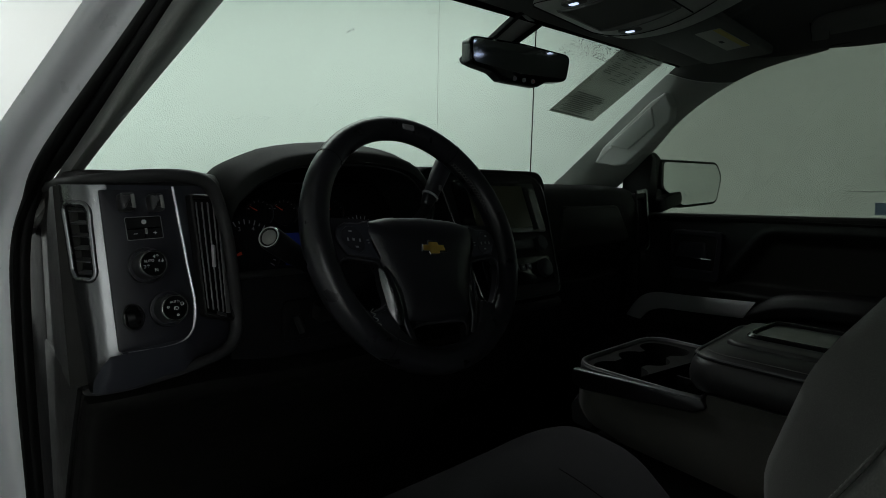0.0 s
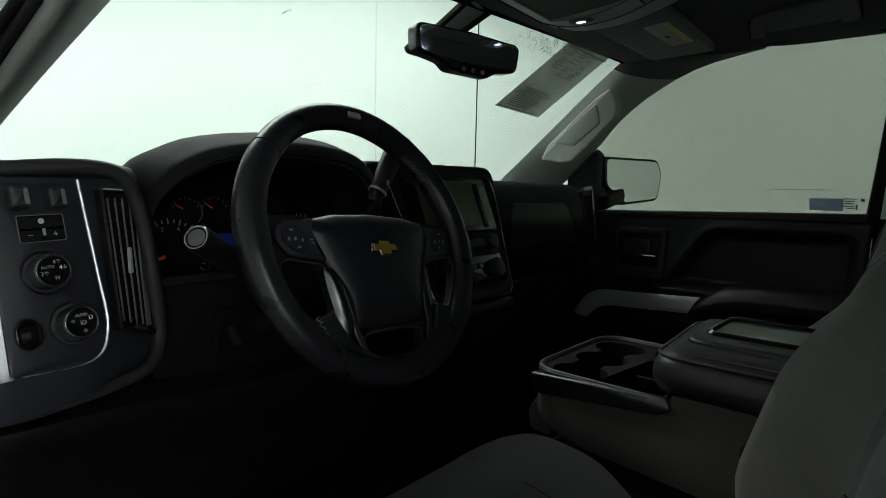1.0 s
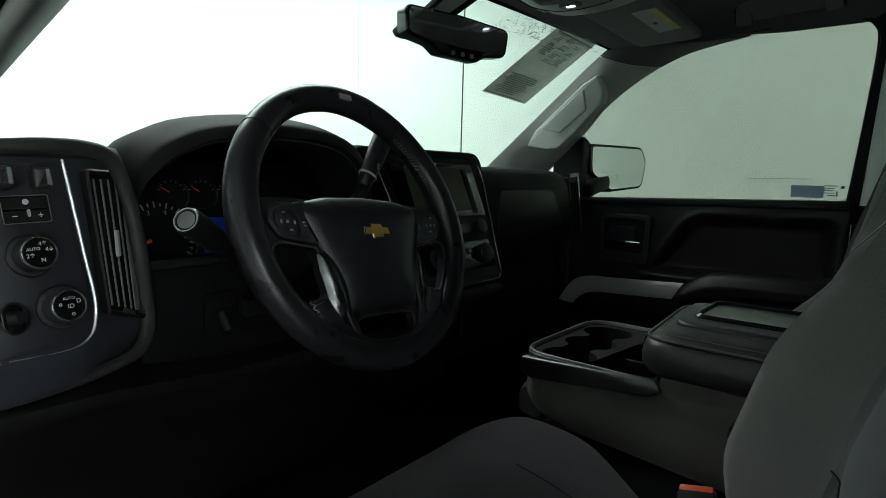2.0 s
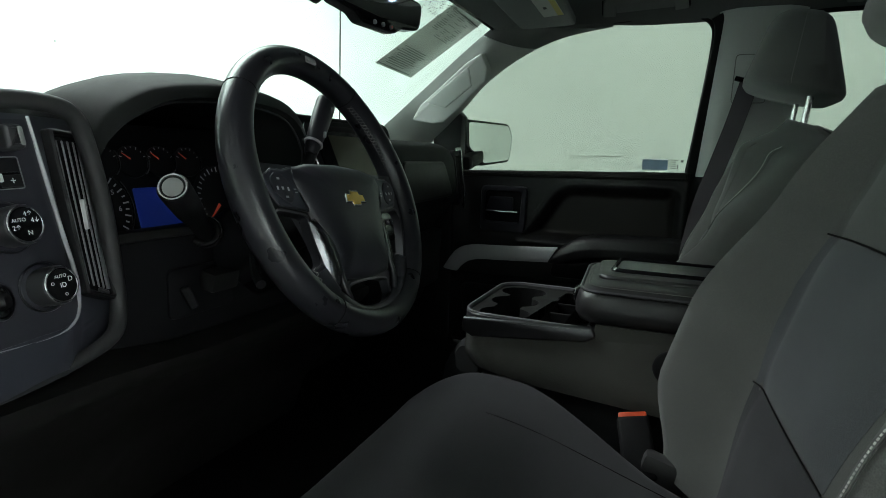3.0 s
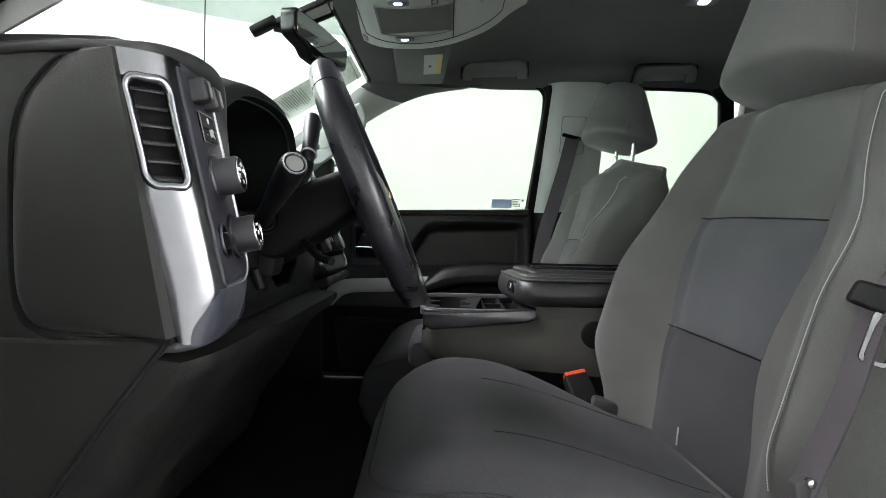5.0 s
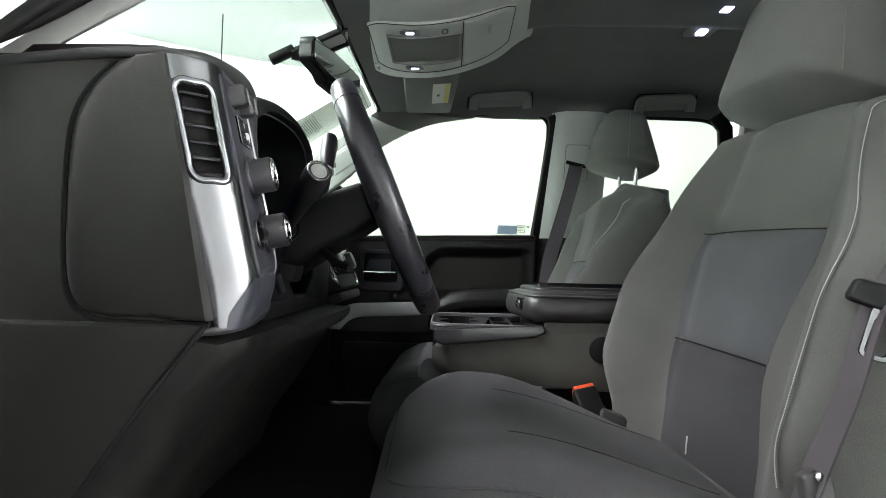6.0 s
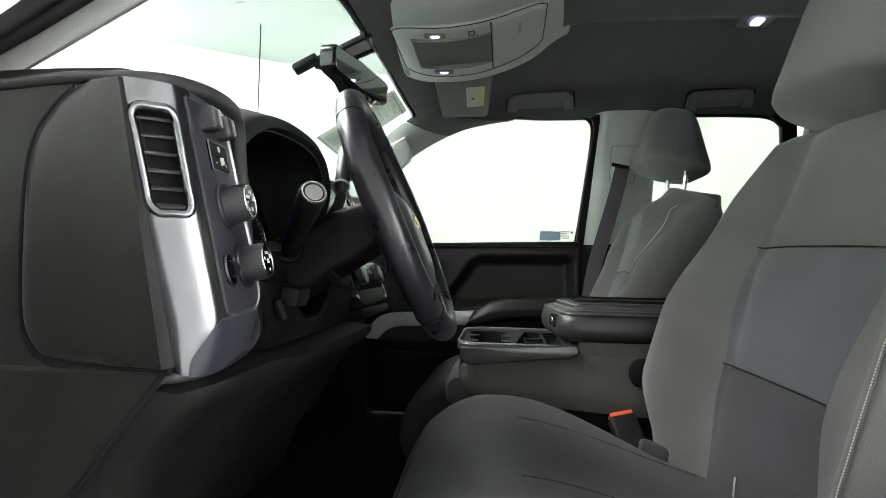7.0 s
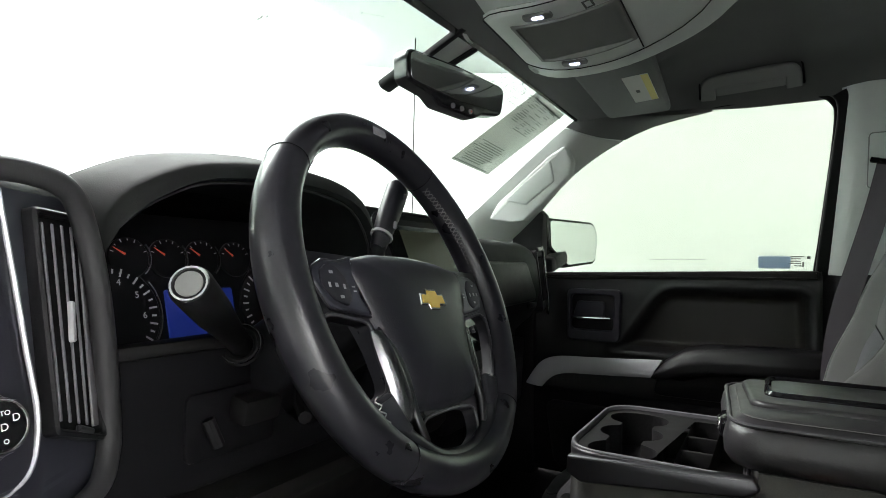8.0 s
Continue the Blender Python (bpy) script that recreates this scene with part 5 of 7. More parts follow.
    edge = smooth_path([m @ Vector((c[2][0] + 0.001, c[2][1] + 0.001, 0.002)), m @ Vector((c[2][0] * 0.6 + c[1][0] * 0.4 + 0.003, 0.0, 0.002)), m @ Vector((c[1][0] + 0.002, c[1][1] + 0.03, 0.002)), m @ Vector((c[1][0] - 0.018, c[1][1] - 0.001, 0.002)), m @ Vector((c[0][0] + 0.010, c[0][1] - 0.0005, 0.002))], 6)
    part("panel_edge", tube(edge, 0.0019, 8, sizes=[1 - 0.75 * ease(0.62, 0.82, i / (len(edge) - 1)) for i in range(len(edge))], up=m.to_3x3() @ Vector((0, 0, 1))), BRIGHT, dash, "bright edge round the switch panel")

    def knob(place, r, depth, marks):
        q = inv @ Vector(place)
        mm = m @ pose(q.x, q.y, 0.003)
        k = part("rotary_knob", plate(disc(r * 1.28, 32), mm @ pose(0, 0, 0.003), 0.004, 0.002, 2), PANEL, pan)
        part("knob_ring", tube([mm @ Vector((r * 1.25 * math.cos(a), r * 1.25 * math.sin(a), 0.0022)) for a in [2 * math.pi * i / 32 for i in range(32)]], 0.0011, 6, loop=True, up=mm.to_3x3() @ Vector((0, 0, 1))), SILVER_DARK, k)
        ribs = [((r * (1.0 + 0.03 * (i % 2))) * math.cos(2 * math.pi * i / 36), (r * (1.0 + 0.03 * (i % 2))) * math.sin(2 * math.pi * i / 36)) for i in range(36)]
        part("grip", plate(ribs, mm @ pose(0, 0, depth), depth, 0.002, 2), GRIP, k)
        part("knob_face", plate(disc(r * 0.84, 28), mm @ pose(0, 0, depth + 0.0006), 0.002, 0.0004, 1), GLOSS, k)
        part("face_ring", tube([mm @ Vector((r * 0.88 * math.cos(a), r * 0.88 * math.sin(a), depth + 0.0004)) for a in [2 * math.pi * i / 28 for i in range(28)]], 0.0009, 6, loop=True, up=mm.to_3x3() @ Vector((0, 0, 1))), CHROME, k)
        for text, x, y, s in marks:
            letters("knob_marking", text, mm @ pose(x * r, y * r, depth + 0.0009), s, WHITE, k, 0.0001)
        return k
    knob((0.189, 0.727, 1.397), 0.0165, 0.022, [("AUTO", -0.32, 0.22, 0.0042), ("4\u2191", 0.2, 0.5, 0.0055), ("4\u2193", 0.5, 0.15, 0.0055), ("2\u2191", -0.5, -0.15, 0.0055), ("N", 0.1, -0.45, 0.0055)])
    knob((0.208, 0.716, 1.345), 0.0165, 0.022, [("AUTO", 0.0, 0.42, 0.004), ("o", -0.5, 0.15, 0.006), ("D", 0.5, 0.2, 0.006), ("ID", 0.05, -0.05, 0.006), ("o", 0.1, -0.5, 0.006)])

    def on_panel(place):
        q = inv @ Vector(place)
        return m @ pose(q.x, q.y, 0.003)
    mm = on_panel((0.167, 0.72, 1.339))
    dm = part("dimmer_wheel", plate(rect(0.018, 0.026, 0.008), mm @ pose(0, 0, 0.002), 0.004, 0.001), GLOSS, pan)
    part("dimmer_ring", tube([mm @ Vector((0.001 + 0.0118 * math.cos(a), 0.0145 * math.sin(a), 0.0022)) for a in [2 * math.pi * i / 28 for i in range(28)]], 0.0011, 6, loop=True, up=mm.to_3x3() @ Vector((0, 0, 1))), SILVER_DARK, dm)
    part("thumb_wheel", tube([mm @ Vector((-0.004, 0, 0.001)), mm @ Vector((0.0, 0, 0.003)), mm @ Vector((0.004, 0, 0.001))], 0.0075, 16), BLACK, dm)
    for x in (0.171, 0.2035):
        mm = on_panel((x, 0.75, 1.468))
        sw = part("toggle_switch", plate(rect(0.0165, 0.021, 0.004), mm @ pose(0, 0, 0.014), 0.014, 0.004, 3), GRIP, pan)
        part("toggle_tip", plate(rect(0.0042, 0.016, 0.0015, 0.0045, 0), mm @ pose(0, 0, 0.0150), 0.004, 0.001), TRIM_DARK, sw, "grey lit tip")
    mm = on_panel((0.190, 0.74, 1.440))
    tb = part("brake_controller", plate(rect(0.040, 0.026, 0.002), mm @ pose(0, 0, 0.0018), 0.003, 0.0008, 1), GLOSS, pan)
    part("gain_button", plate(rect(0.0185, 0.0105, 0.001, -0.0102, -0.0068), mm @ pose(0, 0, 0.0028), 0.002, 0.0006, 1), BLACK, tb)
    part("gain_button", plate(rect(0.0185, 0.0105, 0.001, 0.0102, -0.0068), mm @ pose(0, 0, 0.0028), 0.002, 0.0006, 1), BLACK, tb)
    part("mode_button", plate(rect(0.0385, 0.0115, 0.001, 0, 0.0062), mm @ pose(0, 0, 0.0028), 0.002, 0.0006, 1), BLACK, tb)
    part("controller_rim", tube([mm @ Vector((p[0], p[1], 0.0020)) for p in rect(0.0405, 0.0265, 0.002)], 0.0005, 6, loop=True, up=mm.to_3x3() @ Vector((0, 0, 1))), TRIM_DARK, tb)
    part("slider", plate(rect(0.0022, 0.007, 0.0008, 0.001, -0.004), mm @ pose(0, 0, 0.0055), 0.003, 0.001, 1), TRIM, tb, "pale slider")
    letters("button_marking", "\u2212", mm @ pose(-0.011, -0.007, 0.003), 0.009, WHITE, tb, 0.0001)
    letters("button_marking", "+", mm @ pose(0.011, -0.007, 0.003), 0.009, WHITE, tb, 0.0001)
    part("button_symbol", plate(disc(0.0028, 14), mm @ pose(0.0, 0.007, 0.0032), 0.0006, 0.0002, 1), WHITE, tb)

    # right-hand vent with upright slats
    tl, tr, bl, br = Vector((0.252, 0.771, 1.474)), Vector((0.302, 0.800, 1.472)), Vector((0.256, 0.739, 1.330)), Vector((0.297, 0.762, 1.312))
    m2 = frame_at((tl + tr + bl + br) / 4, (tr - tl) + (br - bl), (tl - bl) + (tr - br))
    inv2 = m2.inverted()
    c = [loc_of(inv2, p) for p in (bl, br, tr, tl)]
    v = part("inner_vent", frame_plate([(p[0], p[1]) for p in fillet(scaled(c, 1.16, 1.06), 0.006, 4)], [(p[0], p[1]) for p in fillet(c, 0.004, 4)], m2 @ pose(0, 0, 0.009), 0.014, 0.002), BLACK, dash)
    part("vent_well", plate(c, m2 @ pose(0, 0, 0.0015), 0.004, 0.0005, 1), CARPET_AND_SHADE, v)
    for k in range(5):
        f = (k + 0.6) / 5.2
        lo, hi = Vector(c[0]).lerp(Vector(c[1]), f), Vector(c[3]).lerp(Vector(c[2]), f)
        mid = (lo + hi) / 2
        ang = math.degrees(math.atan2(hi.y - lo.y, hi.x - lo.x)) - 90
        # the last, wide bar is the frame's broad bevel, added among the slats
        wide = 0.0024 if k < 4 else 0.0095
        part("vent_slat", box(wide, (hi - lo).length * 0.93, 0.0016, m2 @ pose(mid.x, mid.y, 0.0055) @ pose(0, 0, 0, 0, 0, ang) @ pose(0, 0, 0, 0, 8, 0), 0.0005, 1), SLAT, v)
    part("vent_tab", plate(rect(0.0046, 0.030, 0.002, -0.001, 0.0), m2 @ pose(0, 0, 0.010), 0.004, 0.0018, 2), SATIN, v, "chrome adjusting tab")
    foot = Vector(c[0]).lerp(Vector(c[1]), 0.55)
    part("vent_wheel", box(0.018, 0.0045, 0.004, m2 @ pose(foot.x, foot.y + 0.001, 0.008, 0, 0, -14), 0.0012, 1), SLAT_DARK, v, "ribbed closing wheel")
    # rolled lip along the top of the pod
    top = smooth_path([(0.126, 1.0, 1.476), (0.121, 0.86, 1.490), (0.123, 0.80, 1.493), (0.142, 0.764, 1.496), (0.20, 0.757, 1.502), (0.25, 0.759, 1.502), (0.278, 0.764, 1.491), (0.294, 0.768, 1.455), (0.303, 0.765, 1.40), (0.309, 0.763, 1.33), (0.306, 0.757, 1.295), (0.288, 0.744, 1.275), (0.24, 0.729, 1.266), (0.18, 0.721, 1.260), (0.145, 0.722, 1.2575), (0.127, 0.731, 1.256), (0.124, 0.745, 1.256)], 6)
    part("pod_lip", tube(top, 0.0085, 12, up=(0, 1, 0.3), sizes=[0.58 + 0.42 * ease(12, 26, i) if i < 62 else max(0.5, 1 - (i - 62) / 50) for i in range(len(top))]), LIP, dash, smooth=80)


def loc_of(inv, p):
    q = inv @ p
    return (q.x, q.y)


end_pod()


def centre_stack():
    tl, tr, br, bl = Vector((0.755, 0.872, 1.526)), Vector((1.098, 0.872, 1.526)), Vector((1.045, 0.757, 1.262)), Vector((0.795, 0.757, 1.262))
    m = frame_at((tl + tr + bl + br) / 4, (1, 0, 0), tl - bl)
    inv = m.inverted()
    c = [loc_of(inv, p) for p in (bl, br, tr, tl)]
    outer = fillet(c, [0.03, 0.03, 0.06, 0.035], 8)
    ring = fillet([(0.70, 1.44), (1.125, 1.44), (1.112, 1.533), (0.72, 1.533)], [0.01, 0.01, 0.05, 0.03], 6)
    rings = []
    for y, k, dz in ((0.868, 0.96, -0.004), (0.872, 0.985, -0.001), (0.885, 1.0, 0.0), (1.0, 1.0, 0.0), (1.12, 0.98, -0.015), (1.25, 0.95, -0.04)):
        rings.append([Vector((0.912 + (p.x - 0.912) * k, y, p.y + dz)) for p in ring])
    part("centre_pad", loft(rings), TOPPAD, dash, smooth=50)
    s = part("infotainment_panel", plate([(p[0], p[1]) for p in outer], m, 0.14, 0.008, 3), BLACK, dash)
    o2, i2 = [(p[0], p[1]) for p in fillet(scaled(c, 1.0, 1.0), [0.03, 0.03, 0.06, 0.035], 8)], [(p[0], p[1]) for p in fillet(scaled(c, 0.962, 0.970), [0.026, 0.026, 0.055, 0.03], 8)]
    part("stack_bezel", frame_plate([(x * 0.985, y * 0.985) for x, y in o2], i2, m @ pose(0, 0, 0.005), 0.008, 0.002), STEEL, s, "satin silver bezel")
    part("screen_surround", plate(rect(0.255, 0.120, 0.008, 0, 0.060), m @ pose(0, 0, 0.006), 0.008, 0.002), GLOSS, s)
    part("screen", plate(rect(0.175, 0.098, 0.003, -0.005, 0.062), m @ pose(0, 0, 0.0072), 0.003, 0.0008, 1), SCREEN, s)
    part("screen_pillar", plate(rect(0.012, 0.10, 0.002, 0.092, 0.056), m @ pose(0, 0, 0.009), 0.004, 0.001), BLACK, s)
    part("tune_knob", plate(disc(0.016), m @ pose(0.088, -0.026, 0.018), 0.016, 0.003, 2), PANEL, s)
    part("tune_knob", plate(disc(0.016), m @ pose(-0.088, -0.026, 0.018), 0.016, 0.003, 2), PANEL, s)
    part("button_bar", plate(rect(0.14, 0.02, 0.004, 0, -0.026), m @ pose(0, 0, 0.008), 0.006, 0.002), PANEL, s)
    cl = part("climate_panel", plate(rect(0.215, 0.06, 0.008, 0, -0.083), m @ pose(0, 0, 0.007), 0.006, 0.002), GLOSS, s)
    for x in (-0.075, 0.075):
        part("climate_knob", plate(disc(0.02), m @ pose(x, -0.083, 0.02), 0.014, 0.003, 2), PANEL, cl)
    for x in (-0.03, -0.01, 0.01, 0.03):
        part("climate_button", plate(rect(0.014, 0.012, 0.002, x, -0.075), m @ pose(0, 0, 0.009), 0.003, 0.001), PANEL, cl)
        part("button_mark", plate(rect(0.006, 0.003, 0, x, -0.075), m @ pose(0, 0, 0.0094), 0.0005, 0.0001, 1), WHITEGLOW, cl)
    part("lower_tray", box(0.24, 0.10, 0.02, pose(0.92, 0.80, 1.235, -15, 0, 0), 0.006), BLACK, s)
    # vents at the passenger's end of the dash
    y0 = 0.905
    m2 = frame_at((1.655, y0, 1.40), (0.88, 0.12, 0), (0.0, 0.1, 1))
    v = part("outer_vent", frame_plate([(p[0], p[1]) for p in fillet([(-0.03, -0.095), (0.04, -0.07), (0.025, 0.085), (-0.05, 0.085)], 0.01, 4)], [(p[0], p[1]) for p in fillet([(-0.02, -0.075), (0.024, -0.058), (0.014, 0.068), (-0.04, 0.068)], 0.008, 4)], m2, 0.03, 0.003), BLACK, dash)
    strip = smooth_path([(-0.055, 0.086, 0.003), (0.0, 0.090, 0.003), (0.022, 0.084, 0.003), (0.032, 0.0, 0.003), (0.043, -0.07, 0.003), (0.015, -0.098, 0.003)], 5)
    part("vent_trim", sweep([m2 @ p for p in strip], rect(0.012, 0.006, 0.002), m2.to_3x3() @ Vector((0, 0, 1))), SILVER, v, "silver vent trim")
    part("vent_well", plate([(-0.02, -0.075), (0.024, -0.058), (0.014, 0.068), (-0.04, 0.068)], m2 @ pose(0, 0, -0.012), 0.01, 0.001), GLOSS, v)
    for k in range(4):
        part("vent_slat", box(0.003, 0.125, 0.01, m2 @ pose(-0.025 + 0.013 * k, 0, -0.006, 0, 20, 7), 0.001, 1), BLACK, v)


centre_stack()

# ---- seats ----
CLOTH_SEAT = fabric("dark_slate_cloth", (0.053, 0.0528, 0.0565), (0.080, 0.0795, 0.0845), 640, 0.05)


def seat(name, cx, dy, dz, lift, label, outboard, back_by=0.0, inner=0.112, lean=16.5, shoulder=0.170, rounded=0.0, crown=0.034):
    """A front seat. lift: how far its head restraint is drawn up. outboard: -1 or 1, the side of the door."""
    e = thing(name, (cx, 0.38 + dy, 0.80), label, "car seat", "front seats")
    base = Vector((cx, 0.138 + dy, 1.00 + dz))
    lean = radians(lean)
    up, fw = Vector((0, -math.sin(lean), math.cos(lean))), Vector((0, math.cos(lean), math.sin(lean)))
    L = 0.625

    def half(h, s=0.0):
        wide = 0.278 if s * outboard > 0 else 0.245
        return wide - (wide - shoulder) * ease(0.55, 1.0, h) - 0.02 * (1 - ease(0.0, 0.25, h)) - rounded * ease(0.86, 1.0, h) ** 2

    def bulge(h, s):
        """How far the bolsters stand out; the one at the door is the flatter."""
        if s * outboard < 0:
            if outboard > 0:
                return inner * (1 - 1.0 * ease(0.42, 0.66, h) - 1.1 * ease(0.66, 0.9, h))
            return inner * (1 - 0.36 * ease(0.40, 0.72, h) - 0.40 * ease(0.7, 1.0, h))
        return 0.062 - 0.020 * ease(0.45, 0.7, h) - 0.028 * ease(0.7, 1.0, h)

    def front(s, h):
        """The seat back's front face: s across from -1 to 1, h up from 0 to 1."""
        a = abs(s)
        late = 0.14 * ease(0.35, 0.65, h) if s * outboard < 0 else 0.0
        d = bulge(h, s) * (0.55 + 0.45 * ease(0.0, 0.22, h)) * ease(0.50 + late, 0.88, a) - 0.026 * s * outboard
        d += 0.018 * math.sin(math.pi * min(1, h / 0.75)) * (1 - a * a)
        top = 1 - 0.03 * a ** 3
        hh = h * L * top + crown * ease(0.70, 1.0, h) * (1 - a ** 2.5)
        over = (0.06 - 0.3 * rounded) * ease(0.90, 1.0, h)
        return base + Vector((s * half(h, s), 0, 0)) + up * hh + fw * (d - over)

    rings = []
    n, k = 32, 41
    for j in range(n + 1):
        h = j / n
        r = []
        for i in range(k):
            s = -1 + 2 * i / (k - 1)
            a = abs(s)
            p = front(s, h)
            if a > 0.86:
                p -= fw * (max(0, bulge(h, s)) * 0.9 + 0.03) * ((a - 0.86) / 0.14) ** 2.2
            r.append(p)
        for s in (1.0, 0.9, 0.5, 0.0, -0.5, -0.9, -1.0):
            c = base + up * (h * L + crown * ease(0.70, 1.0, h) * (1 - abs(s) ** 2.5))
            deep = 0.150 if abs(s) == 1 else 0.172
            deep *= 1 - 0.22 * ease(0.8, 1, h)
            r.append(c + Vector((s * half(h, s), 0, 0)) - fw * deep - up * rounded * 0.3 * ease(0.7, 1, h) ** 2)
        rings.append(r)
    c = base + up * (L + 0.012) - fw * 0.055
    rings.append([c + (p - (base + up * L - fw * 0.05)) * 0.62 - up * (up.dot((p - (base + up * L)) * 0.62) - crown * 0.95 * (1 - ((p.x - cx) / 0.2) ** 2)) for p in rings[-1]])
    back = part("backrest", loft(rings), CLOTH_SIDE, e, "charcoal cloth backrest with stitched bolsters", smooth=70)

    def at_out(h):
        return outboard * (0.55 - 0.16 * ease(0.0, 0.3, h) + 0.10 * ease(0.3, 0.64, h) + 0.05 * ease(0.64, 1, h))

    def at_in(h):
        return -outboard * (0.53 + 0.035 * ease(0.0, 0.3, h) + 0.12 * ease(0.3, 0.64, h) + 0.02 * ease(0.64, 1, h))

    def across(h, f):
        return at_out(h) + (at_in(h) - at_out(h)) * f

    def insert(pname, h0, h1, mat, lift_by):
        def f(u, v):
            h = h0 + (h1 - h0) * v
            edge = math.sin(min(1, min(v, 1 - v) * 4) * math.pi / 2) ** 0.7 * math.sin(min(1, min(u, 1 - u) * 4) * math.pi / 2) ** 0.7
            return front(across(h, u), h) + fw * (lift_by * edge + 0.0004)
        return part(pname, sheet(f, 26, 20, -0.008 * outboard * -1), mat, back, smooth=70)
    insert("upper_insert", 0.640, 0.93, CLOTH_SIDE, 0.008)
    insert("middle_insert", 0.3125, 0.635, CLOTH_MID, 0.009)
    insert("lower_insert", 0.010, 0.3085, CLOTH_SEAT, 0.009)
    for h0 in (0.6375, 0.3105):
        line = [front(across(h0, i / 24), h0) + fw * 0.0022 for i in range(25)]
        part("cross_seam", tube(line, 0.0012, 6), RUBBER, back)
    # contrast stitching along the crests of the bolsters
    for side in (-1, 1):
        if side != outboard and outboard < 0:
            continue
        crest = 0.855 if side == outboard else 0.80

        def on_crest(h, off):
            return front(side * (crest + off + 0.07 * ease(0.18, 0.02, h)), h)
        line = [on_crest(0.10 + 0.84 * i / 40, 0.012) + fw * 0.0006 for i in range(41)]
        part("bolster_seam", tube(line, 0.0012, 6, up=(1, 0, 0)), CLOTH_SIDE, back)
        st = []
        for a in range(150):
            h0, h1 = 0.10 + 0.84 * a / 150, 0.10 + 0.84 * (a + 0.62) / 150
            st.append(tube([on_crest(h, 0.0) + fw * 0.0009 for h in (h0, h1)], 0.0008, 4, up=(1, 0, 0)))
        part("contrast_stitching", merge(*st), THREAD, back, "pale grey contrast stitching")

    if outboard < 0:
        part("pulled_thread", tube(smooth_path([front(0.09, 0.075) + fw * 0.012, front(0.075, 0.050) + fw * 0.0125, front(0.085, 0.030) + fw * 0.010], 4), 0.0014, 6, up=(1, 0, 0)), THREAD, back, "short pale pulled thread")

    # cushion: a plan with round front corners, drawn up over a bulging side to a piped edge and a soft top
    xo, xi = cx + outboard * 0.268, cx - outboard * 0.236
    plan = fillet([(xo, 0.13 + dy), (xo, 0.607 + dy), (xi, 0.625 + dy), (xi, 0.42 + dy), (xi + outboard * 0.10, 0.22 + dy), (xi + outboard * 0.11, 0.13 + dy)], [0.03, 0.115, 0.10, 0.15, 0.05, 0.02], 12)
    fine = []
    for i, p in enumerate(plan):
        q = plan[(i + 1) % len(plan)]
        m = max(1, round((q - p).length / 0.02))
        fine += [p.lerp(q, j / m) for j in range(m)]
    mid = Vector((cx + outboard * 0.016, 0.37 + dy))

    def top(x, y):
        s, t = (x - mid.x) / 0.252 * -outboard, (y - dy - 0.15) / 0.45
        z = 1.000 + 0.104 * ease(-0.25, 0.80, t) - 0.030 * ease(0.80, 1.08, t) - 0.010 * ease(0.92, 1.1, t)
        z += 0.010 * ease(0.40, 0.85, abs(s)) * (1 - 0.6 * ease(0.6, 1, t))
        z += 0.012 * math.sin(math.pi * min(1, max(0, t))) * (1 - s * s) * 0.5
        return z + dz

    def rim(p):
        s = (p.x - mid.x) / 0.252 * -outboard
        t = (p.y - dy - 0.15) / 0.45
        return top(p.x, p.y) - 0.020 - 0.012 * ease(0.5, 1, s) * ease(1.0, 0.6, t) - 0.040 * ease(0.5, 1, s) * ease(0.60, 0.15, t) - 0.024 * ease(0.5, 1, -s) * ease(1.05, 0.8, t) - 0.006 * ease(0.85, 1.0, t)

    def ring(k, zf, fwd=0.0):
        r = []
        for p in fine:
            q = mid + (p - mid) * k
            t = ease(0.5, 0.62, p.y - dy)
            r.append(Vector((q.x, q.y + fwd * t, zf(p, q))))
        return r
    low = 0.875 + dz
    rings = [ring(0.90, lambda p, q: low), ring(0.97, lambda p, q: low + 0.004, 0.0), ring(1.0, lambda p, q: low + 0.03, 0.012), ring(1.012, lambda p, q: low + (rim(p) - low) * 0.45, 0.026), ring(1.010, lambda p, q: low + (rim(p) - low) * 0.78, 0.018), ring(1.002, rim_of(rim, 0.004), 0.006), ring(1.0, rim_of(rim, 0.0))]
    for k, f in ((0.985, 0.42), (0.955, 0.74), (0.91, 0.93), (0.85, 1.0), (0.74, 1.0), (0.6, 1.0), (0.42, 1.0), (0.22, 1.0), (0.04, 1.0)):
        rings.append(ring(k, lambda p, q, f=f: rim(p) + (top(q.x, q.y) - rim(p)) * f))
    cush = part("cushion", loft(rings), CLOTH_SEAT, e, "dark slate cloth seat cushion", smooth=75)
    edge = [v + Vector((0, 0, 0.0008)) for v in ring(1.003, rim_of(rim, 0.0)) if v.y > 0.20 + dy]
    cut = max(range(len(edge)), key=lambda i: (edge[i] - edge[i - 1]).length)
    edge = edge[cut:] + edge[:cut]
    part("cushion_piping", tube(edge, 0.0019, 6), CLOTH_SEAT, cush)

    def seam(pts):
        line = smooth_path([(cx + outboard * x, y + dy, 0) for x, y in pts], 8)
        return part("cushion_seam", tube([Vector((p.x, p.y, top(p.x, p.y) + 0.0001)) for p in line], 0.0009, 6), RUBBER, cush)
    seam([(0.150, 0.17), (0.165, 0.30), (0.186, 0.455)])
    seam([(-0.10, 0.17), (-0.09, 0.30), (-0.085, 0.455)])
    part("seat_frame", box(0.42, 0.40, 0.08, pose(cx, 0.36 + dy, 0.845 + dz), 0.02), BLACK, e)
    for x in (-0.19, 0.19):
        part("seat_rail", box(0.03, 0.46, 0.07, pose(cx + x, 0.38 + dy, 0.79), 0.006), BLACK, e)
